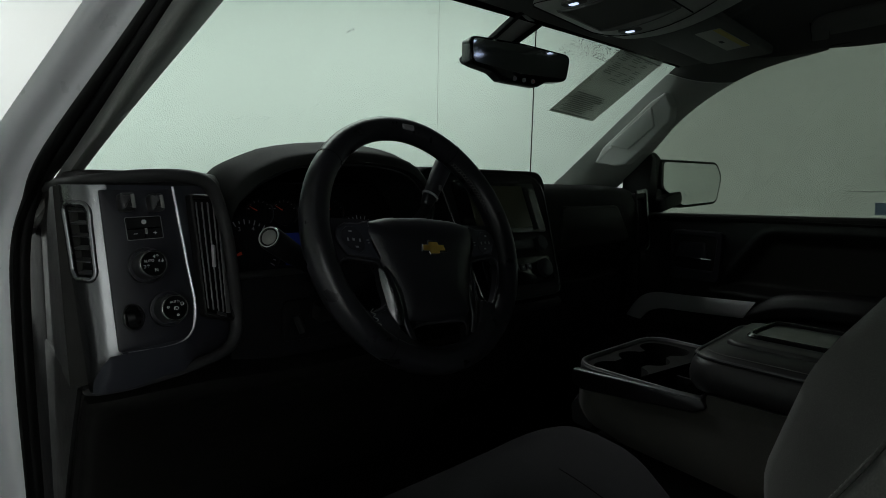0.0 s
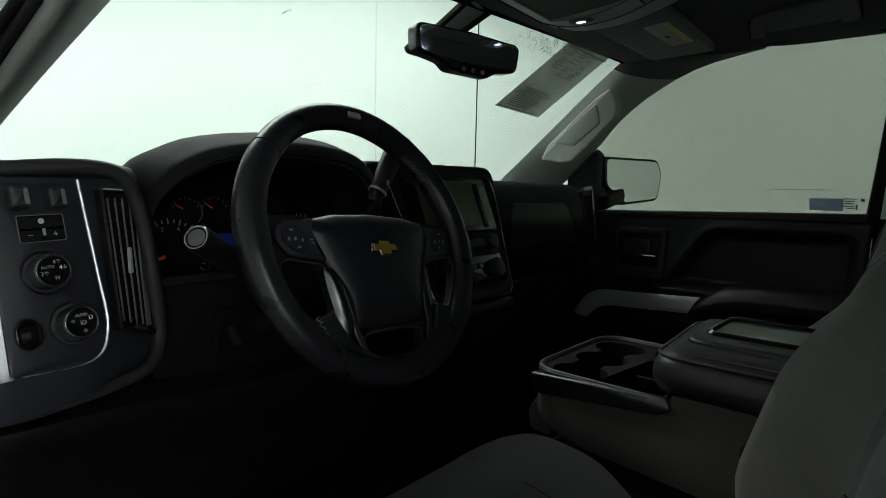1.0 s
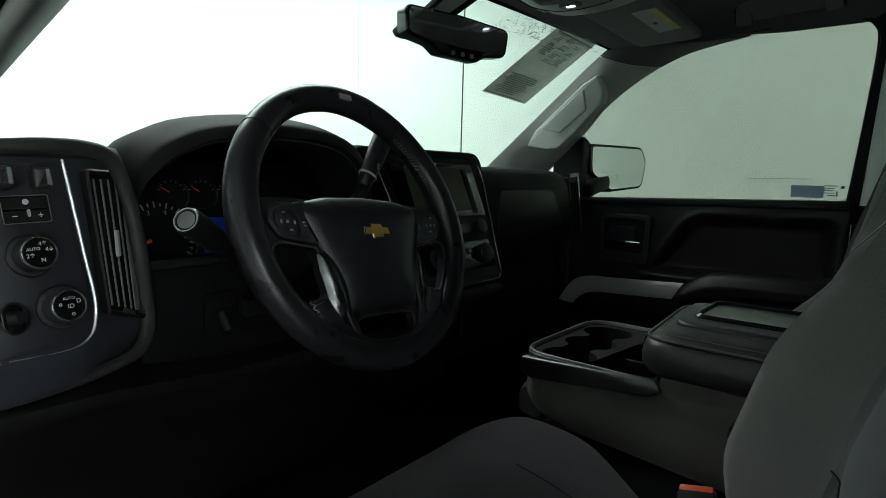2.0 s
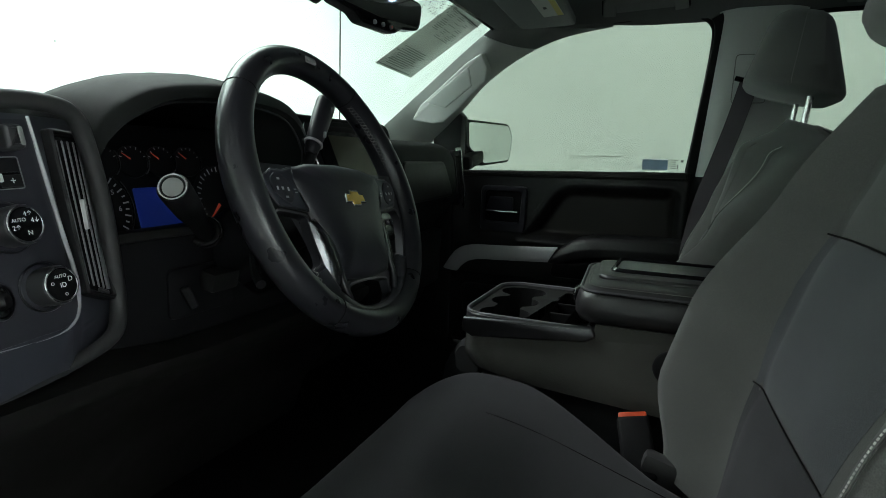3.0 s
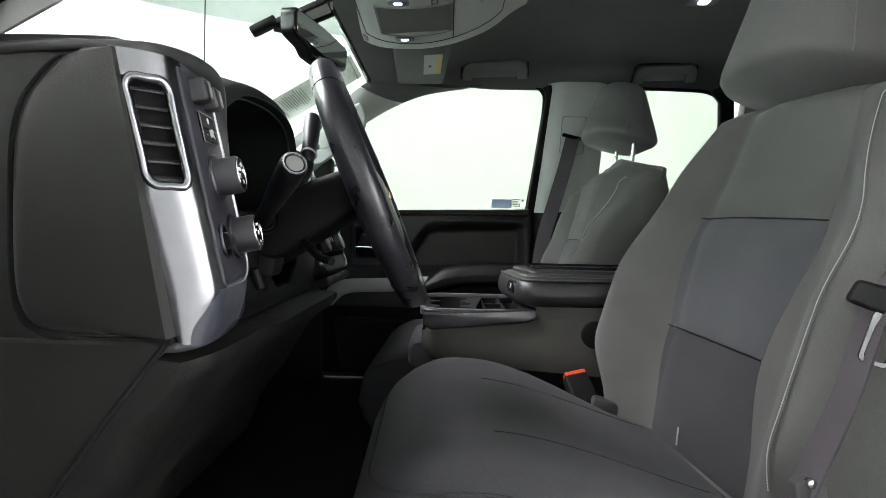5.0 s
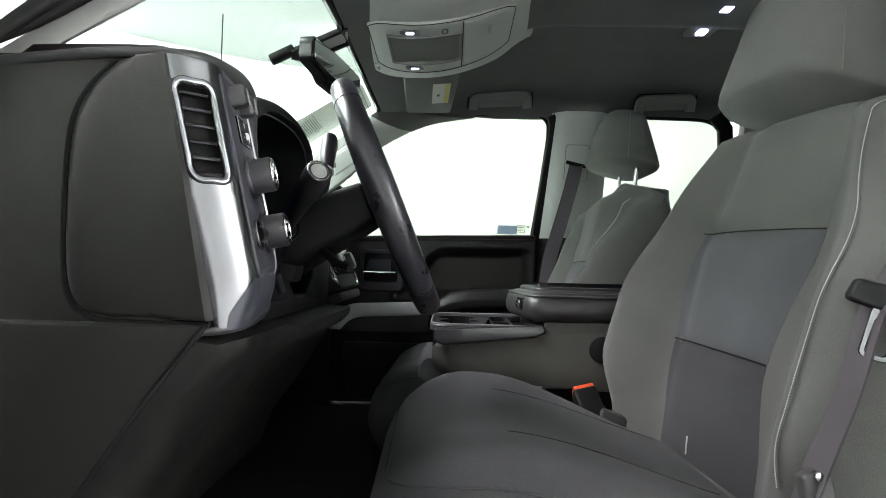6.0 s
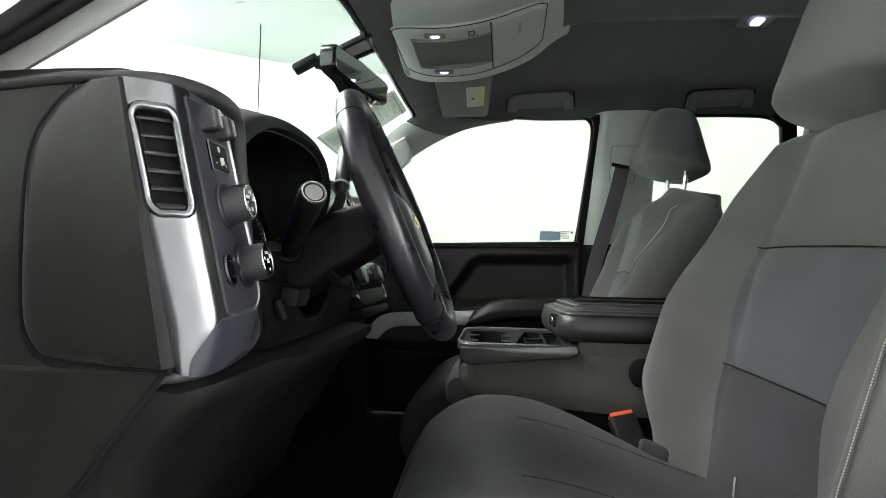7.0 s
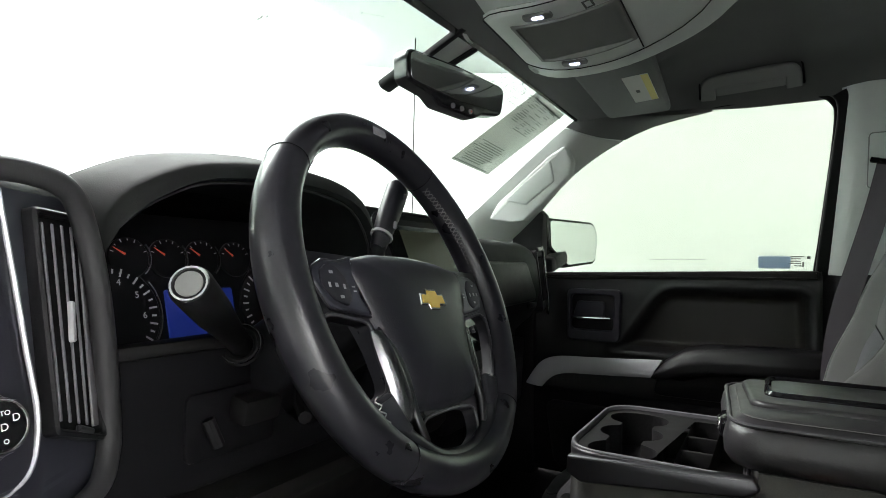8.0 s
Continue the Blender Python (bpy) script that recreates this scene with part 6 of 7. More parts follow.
    part("side_shield", box(0.03, 0.36, 0.10, pose(cx + outboard * 0.262, 0.31 + dy, 0.87 + dz), 0.012), BLACK, e)
    # head restraint: a rounded block with a flatter underside and a stitched line down each flank
    tall = 0.092 - 0.2 * lift
    c = base + up * (L + 0.068 + 1.2 * lift) + fw * (0.03 - back_by)

    def head_at(a, v):
        wide = (0.130 - (0.022 + 0.10 * lift) * v) * (1 - max(0, v) ** 12 * 0.16 - max(0, -v) ** 16 * 0.07 - lift * 1.3 * max(0, v) ** 5)
        deep = (0.088 - (0.020 + 0.10 * lift) * v) * (1 - max(0, v) ** 10 * 0.22 - max(0, -v) ** 14 * 0.10)
        x = wide * math.copysign(abs(math.cos(a)) ** 0.45, math.cos(a))
        f = deep * math.copysign(abs(math.sin(a)) ** 0.7, math.sin(a))
        f *= 1 if f > 0 else 1 - 5 * lift
        return c + Vector((x, 0, 0)) + fw * (f + 0.018 * v - (0.018 * (x / wide) ** 2 if f > 0 else 0)) + up * v * tall
    rings = [[head_at(2 * math.pi * i / 40, -1 + 2 * j / 18) for i in range(40)] for j in range(19)]
    rings.append([p * 0.4 + (c + up * (tall + 0.009) + fw * 0.018) * 0.6 for p in rings[-1]])
    rings.insert(0, [p * 0.4 + (c - up * (tall + 0.008) - fw * 0.018) * 0.6 for p in rings[0]])
    head = part("head_restraint", loft(rings), CLOTH_SIDE, e, "charcoal cloth head restraint", smooth=75)
    for s in (-1, 1):
        a0 = math.pi / 2 - s * 1.22
        line = [head_at(a0, -0.93 + 1.86 * i / 24) for i in range(25)]
        line = [p + (p - c).normalized() * 0.0008 for p in line]
        part("head_seam", tube(line, 0.0010, 6, up=(0, 1, 0)), DIM_THREAD, head)
        a = base + up * (L - 0.03) - fw * (0.045 + back_by * 0.55) + Vector((s * (0.062 + 0.3 * lift), 0, 0))
        b = c - up * 0.06 + Vector((s * (0.062 + 0.3 * lift), 0, 0)) - fw * (0.012 + back_by * 0.2)
        post = part("head_post", tube([a, a.lerp(b, 0.5), b], 0.006, 14, up=(0, 1, 0)), STEEL, head, "polished steel post")
        part("post_guide", plate(disc(0.014, 20), frame_at(base + up * (L + 0.004 + crown * 0.9) - fw * (0.048 + back_by * 0.55) + Vector((s * (0.062 + 0.3 * lift), 0, 0)), (1, 0, 0), fw), 0.012, 0.003), BLACK, back)
        if s < 0:
            part("post_notches", merge(*[box(0.002, 0.0132, 0.003, Matrix.Translation(a.lerp(b, 0.35 + 0.07 * i)), 0.0004, 1) for i in range(7)]), BLACK, post)
    return e


def rim_of(rim, by):
    return lambda p, q: rim(p) - by


seat("bucket_seat", 0.556, 0.0, 0.0, 0.0, "charcoal and slate cloth driver's seat with pale stitching", -1)
seat("bucket_seat", 1.345, 0.095, -0.055, 0.068, "charcoal cloth passenger seat with its head restraint raised", 1, 0.075, 0.06, 12.5, 0.250, 0.015, 0.010)

# ---- centre console ----


def console():
    e = thing("centre_console", (0.97, 0.38, 0.80), "charcoal fold-down centre console with cup holders and padded lid", "centre console")
    x0, x1 = 0.824, 1.112
    body = [(0.335, 1.204), (0.338, 1.178), (0.555, 1.158), (0.566, 1.150), (0.568, 1.114), (0.548, 1.089), (0.50, 1.080), (0.21, 1.060), (0.0, 1.056), (0.0, 1.204)]
    rings = []
    for x, i in ((x0, 0.036), (x0 + 0.003, 0.024), (x0 + 0.010, 0.012), (x0 + 0.022, 0.004), (x0 + 0.024, 0), (x1 - 0.024, 0), (x1 - 0.022, 0.004), (x1 - 0.010, 0.012), (x1 - 0.003, 0.024), (x1, 0.036)):
        rings.append([Vector((x, y - (i if y > 0.5 else 0), z + (min(i, 0.006) if z < 1.12 else 0) - (0.044 if i == 0 and y > 0.336 and z > 1.15 else 0))) for y, z in [(p.x, p.y) for p in fillet(body, [0.0, 0.0, 0.002, 0.004, 0.03, 0.02, 0.02, 0.02, 0.01, 0.02], 3)]])
    part("body", loft(rings), CLOTH_CONSOLE, e, "charcoal cloth-covered body", smooth=50)
    # tray: a rim, a floor with a lobed cup well and slots cut through it
    tray = fillet([(x0, 0.345), (x0, 0.572), (x1, 0.574), (x1, 0.345)], [0.002, 0.055, 0.055, 0.002], 10)
    tray = [(p[0], p[1]) for p in tray][::-1]
    inner = scaled(tray, 0.93, 0.935)
    zt = 1.196
    tr = part("tray_rim", frame_plate(tray, inner, pose(0, 0, zt), 0.016, 0.004), SLAT_DARK, e)
    part("rim_edge", tube([Vector((x, y, zt - 0.001)) for x, y in scaled(tray, 0.975, 0.98)], 0.0022, 8, loop=True), SLAT, tr, "satin grey edge of the tray")

    def lobed(cx, cy):
        """Three cups side by side, joined by a broad channel."""
        cups = ((-0.090, -0.006), (0.0, 0.0), (0.086, 0.005))

        def reach(x, way):
            far = -1.0
            for ox, oy in cups:
                q = 0.036 ** 2 - (x - ox) ** 2
                if q > 0:
                    far = max(far, way * oy + 0.010 + math.sqrt(q))
            return max(far, 0.024 if abs(x) < 0.11 else 0.0)
        xs = [-0.126 + 0.248 * i / 44 for i in range(45)]
        return [(cx + x, cy - reach(x, -1)) for x in xs] + [(cx + x, cy + reach(x, 1)) for x in xs[::-1]]
    holes = [lobed(0.962, 0.508), rect(0.232, 0.042, 0.012, 0.968, 0.412)]
    bm = bmesh.new()
    edges = []
    for loop in [inner] + holes:
        vs = [bm.verts.new((x, y, zt - 0.006)) for x, y in loop]
        edges += [bm.edges.new((vs[k - 1], vs[k])) for k in range(len(vs))]
    bmesh.ops.triangle_fill(bm, use_beauty=True, edges=edges)
    part("tray_floor", bm, RUBBER, tr, smooth=0)
    for loop, deep, nm in zip(holes, (0.055, 0.040), ("cup_well", "slot")):
        bm = bmesh.new()
        a = [bm.verts.new((x, y, zt - 0.006)) for x, y in loop]
        b = [bm.verts.new((x, y, zt - 0.006 - deep)) for x, y in loop]
        for k in range(len(a)):
            bm.faces.new((a[k - 1], a[k], b[k], b[k - 1]))
        bm.faces.new(b)
        # carpet black instead of rubber: the wells' shade is put into their colour
        part(nm, bm, CARPET_AND_SHADE, tr, smooth=40)
    for x in (0.93, 1.005):
        part("slot_divider", box(0.005, 0.041, 0.026, pose(x, 0.412, zt - 0.023), 0.001, 1), BLACK, tr)
    # silver flank
    fl = fillet([(0.563, 1.187), (0.340, 1.199), (0.331, 1.184), (0.350, 1.173), (0.545, 1.153), (0.565, 1.163)], [0.004, 0.004, 0.010, 0.010, 0.012, 0.008], 4)
    part("flank_trim", side_plate_left(fl, x0 - 0.006, 0.012, 0.004, 3), SILVER_DARK, e, "dark silver flank trim")
    # hinge disc
    part("hinge_cap", plate(disc(0.028, 32), Matrix(((0, 0, -1, x0 - 0.006), (-1, 0, 0, 0.216), (0, 1, 0, 1.151), (0, 0, 0, 1))), 0.008, 0.003, 3), BLACK, e)
    # lid
    lx0, lx1 = 0.822, 1.105
    plan = fillet([(lx0, 0.0), (lx0, 0.368), (lx1, 0.392), (lx1, 0.0)], [0.02, 0.045, 0.045, 0.02], 10)
    plan = [(p[0], p[1]) for p in plan][::-1]
    rings = []
    for z, k in ((1.203, 0.012), (1.206, 0.004), (1.218, -0.003), (1.232, -0.004), (1.246, -0.001), (1.254, 0.003), (1.258, 0.008), (1.262, 0.014), (1.266, 0.03), (1.268, 0.06)):
        rings.append([Vector((x, y, z)) for x, y in scaled(plan, 1 - 2 * k / 0.283, 1 - 2 * k / 0.392)])
    lid = part("lid", loft(rings), LID, e, "black padded vinyl lid", smooth=60)
    part("lid_top", plate(scaled(plan, 0.62, 0.86, 0.012), pose(0, 0, 1.274), 0.010, 0.006, 4), LID, lid, smooth=60)
    part("lid_piping", tube([Vector((x, y, 1.2575)) for x, y in scaled(plan, 0.972, 0.980)], 0.0026, 8, loop=True), SLAT_DARK, lid)
    part("lid_stitching", tube([Vector((x, y, 1.2640)) for x, y in scaled(plan, 0.88, 0.915)], 0.0005, 6, loop=True), DIM_THREAD, lid)
    well = rect(0.120, 0.245, 0.02, 1.0, 0.20)
    part("lid_well", frame_plate(scaled(well, 1.16, 1.07), well, pose(0, 0, 1.280), 0.010, 0.004), GLOSS, lid)
    part("well_floor", plate(well, pose(0, 0, 1.2752), 0.002, 0.0005, 1), SILVER_DARK, lid)
    lat = part("latch", box(0.06, 0.016, 0.026, pose(0.90, 0.374, 1.238, 8, 0, 4), 0.006), GLOSS, lid)
    part("latch_button", box(0.034, 0.005, 0.012, pose(0.90, 0.3825, 1.240, 8, 0, 4), 0.002), STEEL, lat)
    # folded middle seat under it
    rings = []
    for x, k in ((0.875, 0.8), (0.885, 0.95), (0.91, 1.0), (1.03, 1.0), (1.055, 0.95), (1.065, 0.8)):
        pts = fillet([(0.05, 1.02), (0.50, 1.03), (0.60, 1.035), (0.61, 0.93), (0.50, 0.86), (0.05, 0.86)], [0.02, 0.02, 0.05, 0.05, 0.03, 0.02], 4)
        rings.append([Vector((x, 0.3 + (p.x - 0.3) * (0.5 + 0.5 * k), 0.95 + (p.y - 0.95) * k)) for p in pts])
    part("middle_cushion", loft(rings), CLOTH_SEAT, e, "charcoal cloth middle seat cushion", smooth=60)
    rings = []
    for x, k in ((0.86, 0.8), (0.88, 1.0), (1.06, 1.0), (1.08, 0.8)):
        pts = fillet([(0.54, 1.125), (0.585, 1.125), (0.598, 1.105), (0.594, 1.065), (0.54, 1.06)], 0.016, 4)
        rings.append([Vector((x, 0.56 + (p.x - 0.56) * k, 1.095 + (p.y - 1.095) * k)) for p in pts])
    part("front_roll", loft(rings), CLOTH_SEAT, e, "padded cloth nose of the folded seat", smooth=60)
    return e


console()

# ---- overhead ----


def overhead_console():
    """A bowed console: v runs rearwards from its lamps, and its face rises away from them to both sides."""
    e = thing("overhead_console", (0.965, 0.628, 1.80), "grey overhead console with map lamps and an open bin", "overhead console")

    def at(x, v, low=0.0):
        return Vector((0.965 + x, 0.628 - v, 1.8165 - 0.06 * x + 1.3 * v * v - low))

    def dome(u, v):
        x, y = 0.965 + (2 * u - 1) * 0.25, 0.79 - 0.56 * v
        a = (1 - abs(2 * u - 1) ** 2.5)
        b = ease(0, 0.14, v) * (1 - ease(0.62, 1, v))
        drop = max(0.0, min(1, 2.4 * a)) * b
        hz = Vector(headliner((x - CX) / 1.5 + 0.5, (y + 1.3) / 2.08)).z
        target = min(hz - 0.004, 1.8285 - 0.06 * (x - 0.965) + 1.3 * (0.628 - y) ** 2)
        return (x, y, hz - 0.002 + (target - hz) * drop)
    part("housing", sheet(dome, 24, 26, 0.006), TRIM_LIT, e, smooth=70)

    def half(v):
        t = (v - 0.065) / 0.165
        return 0.126 * (1 - abs(t) ** 8 * 0.30) - 0.012 * max(0, t)
    vs = [-0.100, -0.097, -0.090, -0.075, -0.052, -0.03, 0.0, 0.03, 0.06, 0.085, 0.104, 0.115, 0.145, 0.175, 0.205, 0.221, 0.227, 0.23]
    xs = [-1, -0.985, -0.95, -0.85, -0.72, -0.54, -0.3, 0, 0.3, 0.54, 0.72, 0.85, 0.95, 0.985, 1]
    bm = bmesh.new()
    grid = []
    for v in vs:
        row = []
        for s in xs:
            r = 0.006 * (1 - min(1, (1 - abs(s)) / 0.06)) ** 2 + 0.006 * (1 - min(1, (min(v + 0.100, 0.23 - v)) / 0.010)) ** 2
            row.append(bm.verts.new(at(s * half(v), v, -r)))
        grid.append(row)
    for j in range(len(vs) - 1):
        for i in range(len(xs) - 1):
            if 4 <= j < 10 and 5 <= i < 9:
                continue
            bm.faces.new((grid[j][i], grid[j][i + 1], grid[j + 1][i + 1], grid[j + 1][i]))
    bm.normal_update()
    bmesh.ops.solidify(bm, geom=bm.faces[:], thickness=0.012)
    part("bezel", bm, TRIM_LIT, e, smooth=40)
    ring = [at(half(v), v, 0.0) for v in vs[1:-1]] + [at(-half(v), v, 0.0) for v in vs[-2:0:-1]]
    part("bezel_gap", tube(ring, 0.0009, 6, loop=True), RUBBER, e)
    hole = [(xs[5] * half(v), v) for v in vs[4:11]] + [(x * half(vs[10]), vs[10]) for x in xs[6:9]] + [(xs[9] * half(v), v) for v in vs[10:3:-1]] + [(x * half(vs[4]), vs[4]) for x in xs[8:5:-1]]
    mid = 0.026
    rings = [[at(x * k, mid + (v - mid) * k, d) for x, v in hole] for k, d in ((1.09, 0.0005), (1.07, 0.004), (1.0, 0.004), (0.99, -0.004), (0.94, -0.034), (0.5, -0.036), (0.05, -0.036))]
    part("bin", loft(rings), TRIM_DARK, e, "open moulded bin", smooth=40)

    def lid(u, v):
        vv = 0.116 + 0.100 * v
        return at((2 * u - 1) * (half(vv) - 0.014), vv, 0.003)
    part("rear_lid", sheet(lid, 10, 8, 0.004), TRIM_LIT, e)
    part("lid_gap", tube([at(s * 0.114, 0.112, 0.0006) for s in (-1, -0.5, 0, 0.5, 1)], 0.0013, 6), RUBBER, e)
    part("lid_tab", tube([at(-0.072, 0.172, 0.004), at(-0.03, 0.172, 0.004)], 0.0035, 8), TRIM, e, "pale finger tab")
    sym = frame_at(at(-0.088, 0.072, 0.0012), (1, 0, 0), (0, -1, 0.2))
    part("panel_mark", frame_plate(rect(0.024, 0.015), rect(0.018, 0.009), sym, 0.001, 0.0002), PRINT, e)
    for s in (-1, 1):
        m = frame_at(at(s * 0.095, -0.004, 0.003), (1, 0, 0), (0, -1, 0))
        p = part("lamp_bezel", plate(rect(0.022, 0.046, 0.008), m, 0.006, 0.002, 2), TRIM_DARK, e)
        part("lamp_lens", plate(rect(0.010, 0.018, 0.004), m @ pose(0, 0, 0.0015), 0.003, 0.001), LENS, p, "lit white lens")
    return e


overhead_console()


def visor(name, flip, label):
    """A sun visor folded up against the headliner. flip: 1 on the passenger's side, -1 on the driver's."""
    e = thing(name, (CX + flip * 0.4, 0.62, 1.86), label, "sun visor", "sun visors")
    a, b, c, d = Vector((CX + flip * 0.20, 0.672, 1.836)), Vector((CX + flip * 0.60, 0.693, 1.836)), Vector((CX + flip * 0.645, 0.545, 1.850)), Vector((CX + flip * 0.20, 0.515, 1.850))
    m = frame_at((a + b + c + d) / 4, (b - a), (c - b))
    if (m.to_3x3() @ Vector((0, 0, 1))).z > 0:
        m = m @ pose(0, 0, 0, 180, 0, 0)
    inv = m.inverted()
    pts = [loc_of(inv, p) for p in (a, b, c, d)]
    pts = [(p[0], p[1]) for p in fillet(pts, 0.025, 5)]
    body = part("panel", plate(pts, m @ pose(0, 0, 0.012), 0.016, 0.007, 3), HEADLINER, e, smooth=60)
    lm = frame_at(m @ inv @ Vector((CX + flip * 0.404, 0.574, 1.846)), m.to_3x3() @ Vector((1, 0, 0)), m.to_3x3() @ Vector((0, 1, 0)))
    lq = lm.inverted() @ (m @ Vector((0, 0, 0.0128)))
    lm = lm @ pose(0, 0, lq.z)
    ym = 1 if (lm.to_3x3() @ Vector((0, 1, 0))).y < 0 else -1
    lab = part("warning_label", plate(rect(0.195, 0.052, 0.002), lm, 0.001, 0.0002, 1), PAPER_W, body, "white and yellow paper label")
    part("label_band", plate(rect(0.190, 0.014, 0.001, 0, ym * 0.018), lm @ pose(0, 0, 0.0006), 0.0006, 0.0001, 1), YELLOW, lab)
    bars("label_print", lab, lm @ pose(0, 0, 0.0007), [(0.01, -ym * 0.008, 0.02, 0.008)], PRINT)
    part("pivot", tube([Vector((CX + flip * 0.62, 0.70, 1.855)), Vector((CX + flip * 0.645, 0.70, 1.858))], 0.008, 10), TRIM, e)
    part("hinge_clip", tube([Vector((CX + flip * 0.19, 0.735, 1.835)), Vector((CX + flip * 0.16, 0.735, 1.835))], 0.006, 10), TRIM, e)
    return e


PAPER_W = material("white_paper", (0.62, 0.63, 0.58), 0.7, vary=0.03)
visor("sun_visor", 1, "grey cloth sun visor folded up with a warning label")


def grab(name, y0, y1, label):
    """A folded-up roof handle: a broad arch with a finger gap, on two mounts."""
    e = thing(name, (1.63, (y0 + y1) / 2, 1.90), label, "grab handle", "roof grab handles")
    w, h = (y0 - y1) * 1.03, 0.062
    m = frame_at((1.627, (y0 + y1) / 2 - 0.004, 1.898), (0, -1, 0.05), (-0.68, 0, 0.73))
    if (m.to_3x3() @ Vector((0, 0, 1))).x > 0:
        m = m @ pose(0, 0, 0, 0, 180, 0)
    arch = fillet([(-w / 2 + 0.019, -h / 2), (-w / 2 + 0.022, h / 2 - 0.017), (w / 2 - 0.022, h / 2 - 0.017), (w / 2 - 0.019, -h / 2)], [0.0, 0.016, 0.016, 0.0], 6)
    up = tuple(m.to_3x3() @ Vector((0, 0, 1)))
    line = [m @ Vector((p[0], p[1], -0.001)) for p in arch]
    part("bar", sweep(line, [(p[0], p[1]) for p in rect(0.034, 0.016, 0.005)], up), TRIM_DARK, e, smooth=60)
    part("finger_recess", plate(rect(w - 0.074, 0.036, 0.004, 0, -0.012), m @ pose(0, 0, -0.006), 0.03, 0.002), TRIM_DARK, e)
    part("gap", tube([m @ Vector((p[0] * 1.21, (p[1] + h / 2) * 1.43 - h / 2, -0.008)) for p in arch], 0.0022, 6, up=up), RUBBER, e)
    for s in (-1, 1):
        part("mount", plate(rect(0.028, 0.03, 0.005, s * (w / 2 - 0.02), -0.012), m @ pose(0, 0, 0.001), 0.03, 0.003), TRIM_DARK, e)
    return e


grab("roof_handle", 0.485, 0.265, "grey plastic grab handle above the passenger door")
grab("roof_handle", -0.095, -0.305, "grey plastic grab handle above the rear door")


def dome_lamp():
    e = thing("dome_lamp", (1.03, -0.10, 1.95), "lit roof lamps set in the headliner", "ceiling lamp")
    part("base", box(0.22, 0.07, 0.012, pose(1.03, -0.10, 1.938), 0.004), TRIM_DARK, e)
    for x in (0.965, 1.10):
        part("lens", box(0.032, 0.022, 0.008, pose(x, -0.098, 1.930), 0.003), LENS, e, "lit white lens")
    return e


dome_lamp()


def rear_mirror():
    e = thing("rearview_mirror", (0.93, 0.85, 1.75), "black rear-view mirror on a windshield stalk", "rear-view mirror")
    m = frame_at((0.929, 0.797, 1.757), (0.968, -0.243, -0.030), (0.0, -0.02, 1))
    out = fillet([(-0.127, 0.030), (-0.122, -0.024), (-0.065, -0.033), (-0.045, -0.047), (0.048, -0.049), (0.068, -0.037), (0.122, -0.029), (0.128, 0.027), (0.0, 0.033)], [0.018, 0.018, 0.02, 0.010, 0.010, 0.02, 0.018, 0.016, 0.2], 4)
    out = [(p[0], p[1]) for p in out]
    part("shell", plate(out, m, 0.032, 0.006, 3), GLOSS, e)
    gl = fillet([(-0.120, 0.025), (-0.115, -0.020), (0.0, -0.029), (0.115, -0.024), (0.121, 0.023), (0.0, 0.028)], [0.012, 0.012, 0.1, 0.012, 0.012, 0.1], 5)
    part("mirror_glass", plate([(p[0], p[1]) for p in gl], m @ pose(0, 0, 0.0012), 0.003, 0.0006, 1), MIRROR, e, "dark mirror glass")
    for x in (-0.015, 0.008, 0.031):
        part("button", plate(disc(0.0045, 14), m @ pose(x, -0.0405, 0.003), 0.004, 0.001), SLAT, e)
    part("button_lamp", plate(disc(0.0014, 8), m @ pose(0.031, -0.0405, 0.0042), 0.001, 0.0003, 1), REDGLOW, e)
    part("stalk", tube(smooth_path([(0.925, 0.825, 1.765), (0.920, 0.86, 1.775), (0.912, 0.90, 1.782)], 5), 0.010, 10), BLACK, e)
    part("mount", box(0.035, 0.060, 0.018, pose(0.912, 0.922, 1.782, -30, 0, 8), 0.005), BLACK, e)
    # a pale sensor cover between two black edges, up to the headliner
    a, b = Vector((0.908, 0.905, 1.788)), Vector((0.893, 0.772, 1.842))
    c, d = Vector((0.955, 0.868, 1.795)), Vector((0.968, 0.785, 1.836))
    part("sensor_cover", sheet(lambda u, v: a.lerp(b, v).lerp(c.lerp(d, v), u) + Vector((0, 0, -0.006 * math.sin(math.pi * u))), 6, 8, 0.006), TRIM, e, "pale grey sensor cover", smooth=60)
    for p, q in ((a, b), (c, d)):
        part("cover_edge", sweep([p.lerp(q, i / 6) + Vector((0, 0, -0.002)) for i in range(7)], rect(0.012, 0.012, 0.003), (0, 0.5, 0.8)), BLACK, e)
    return e


rear_mirror()


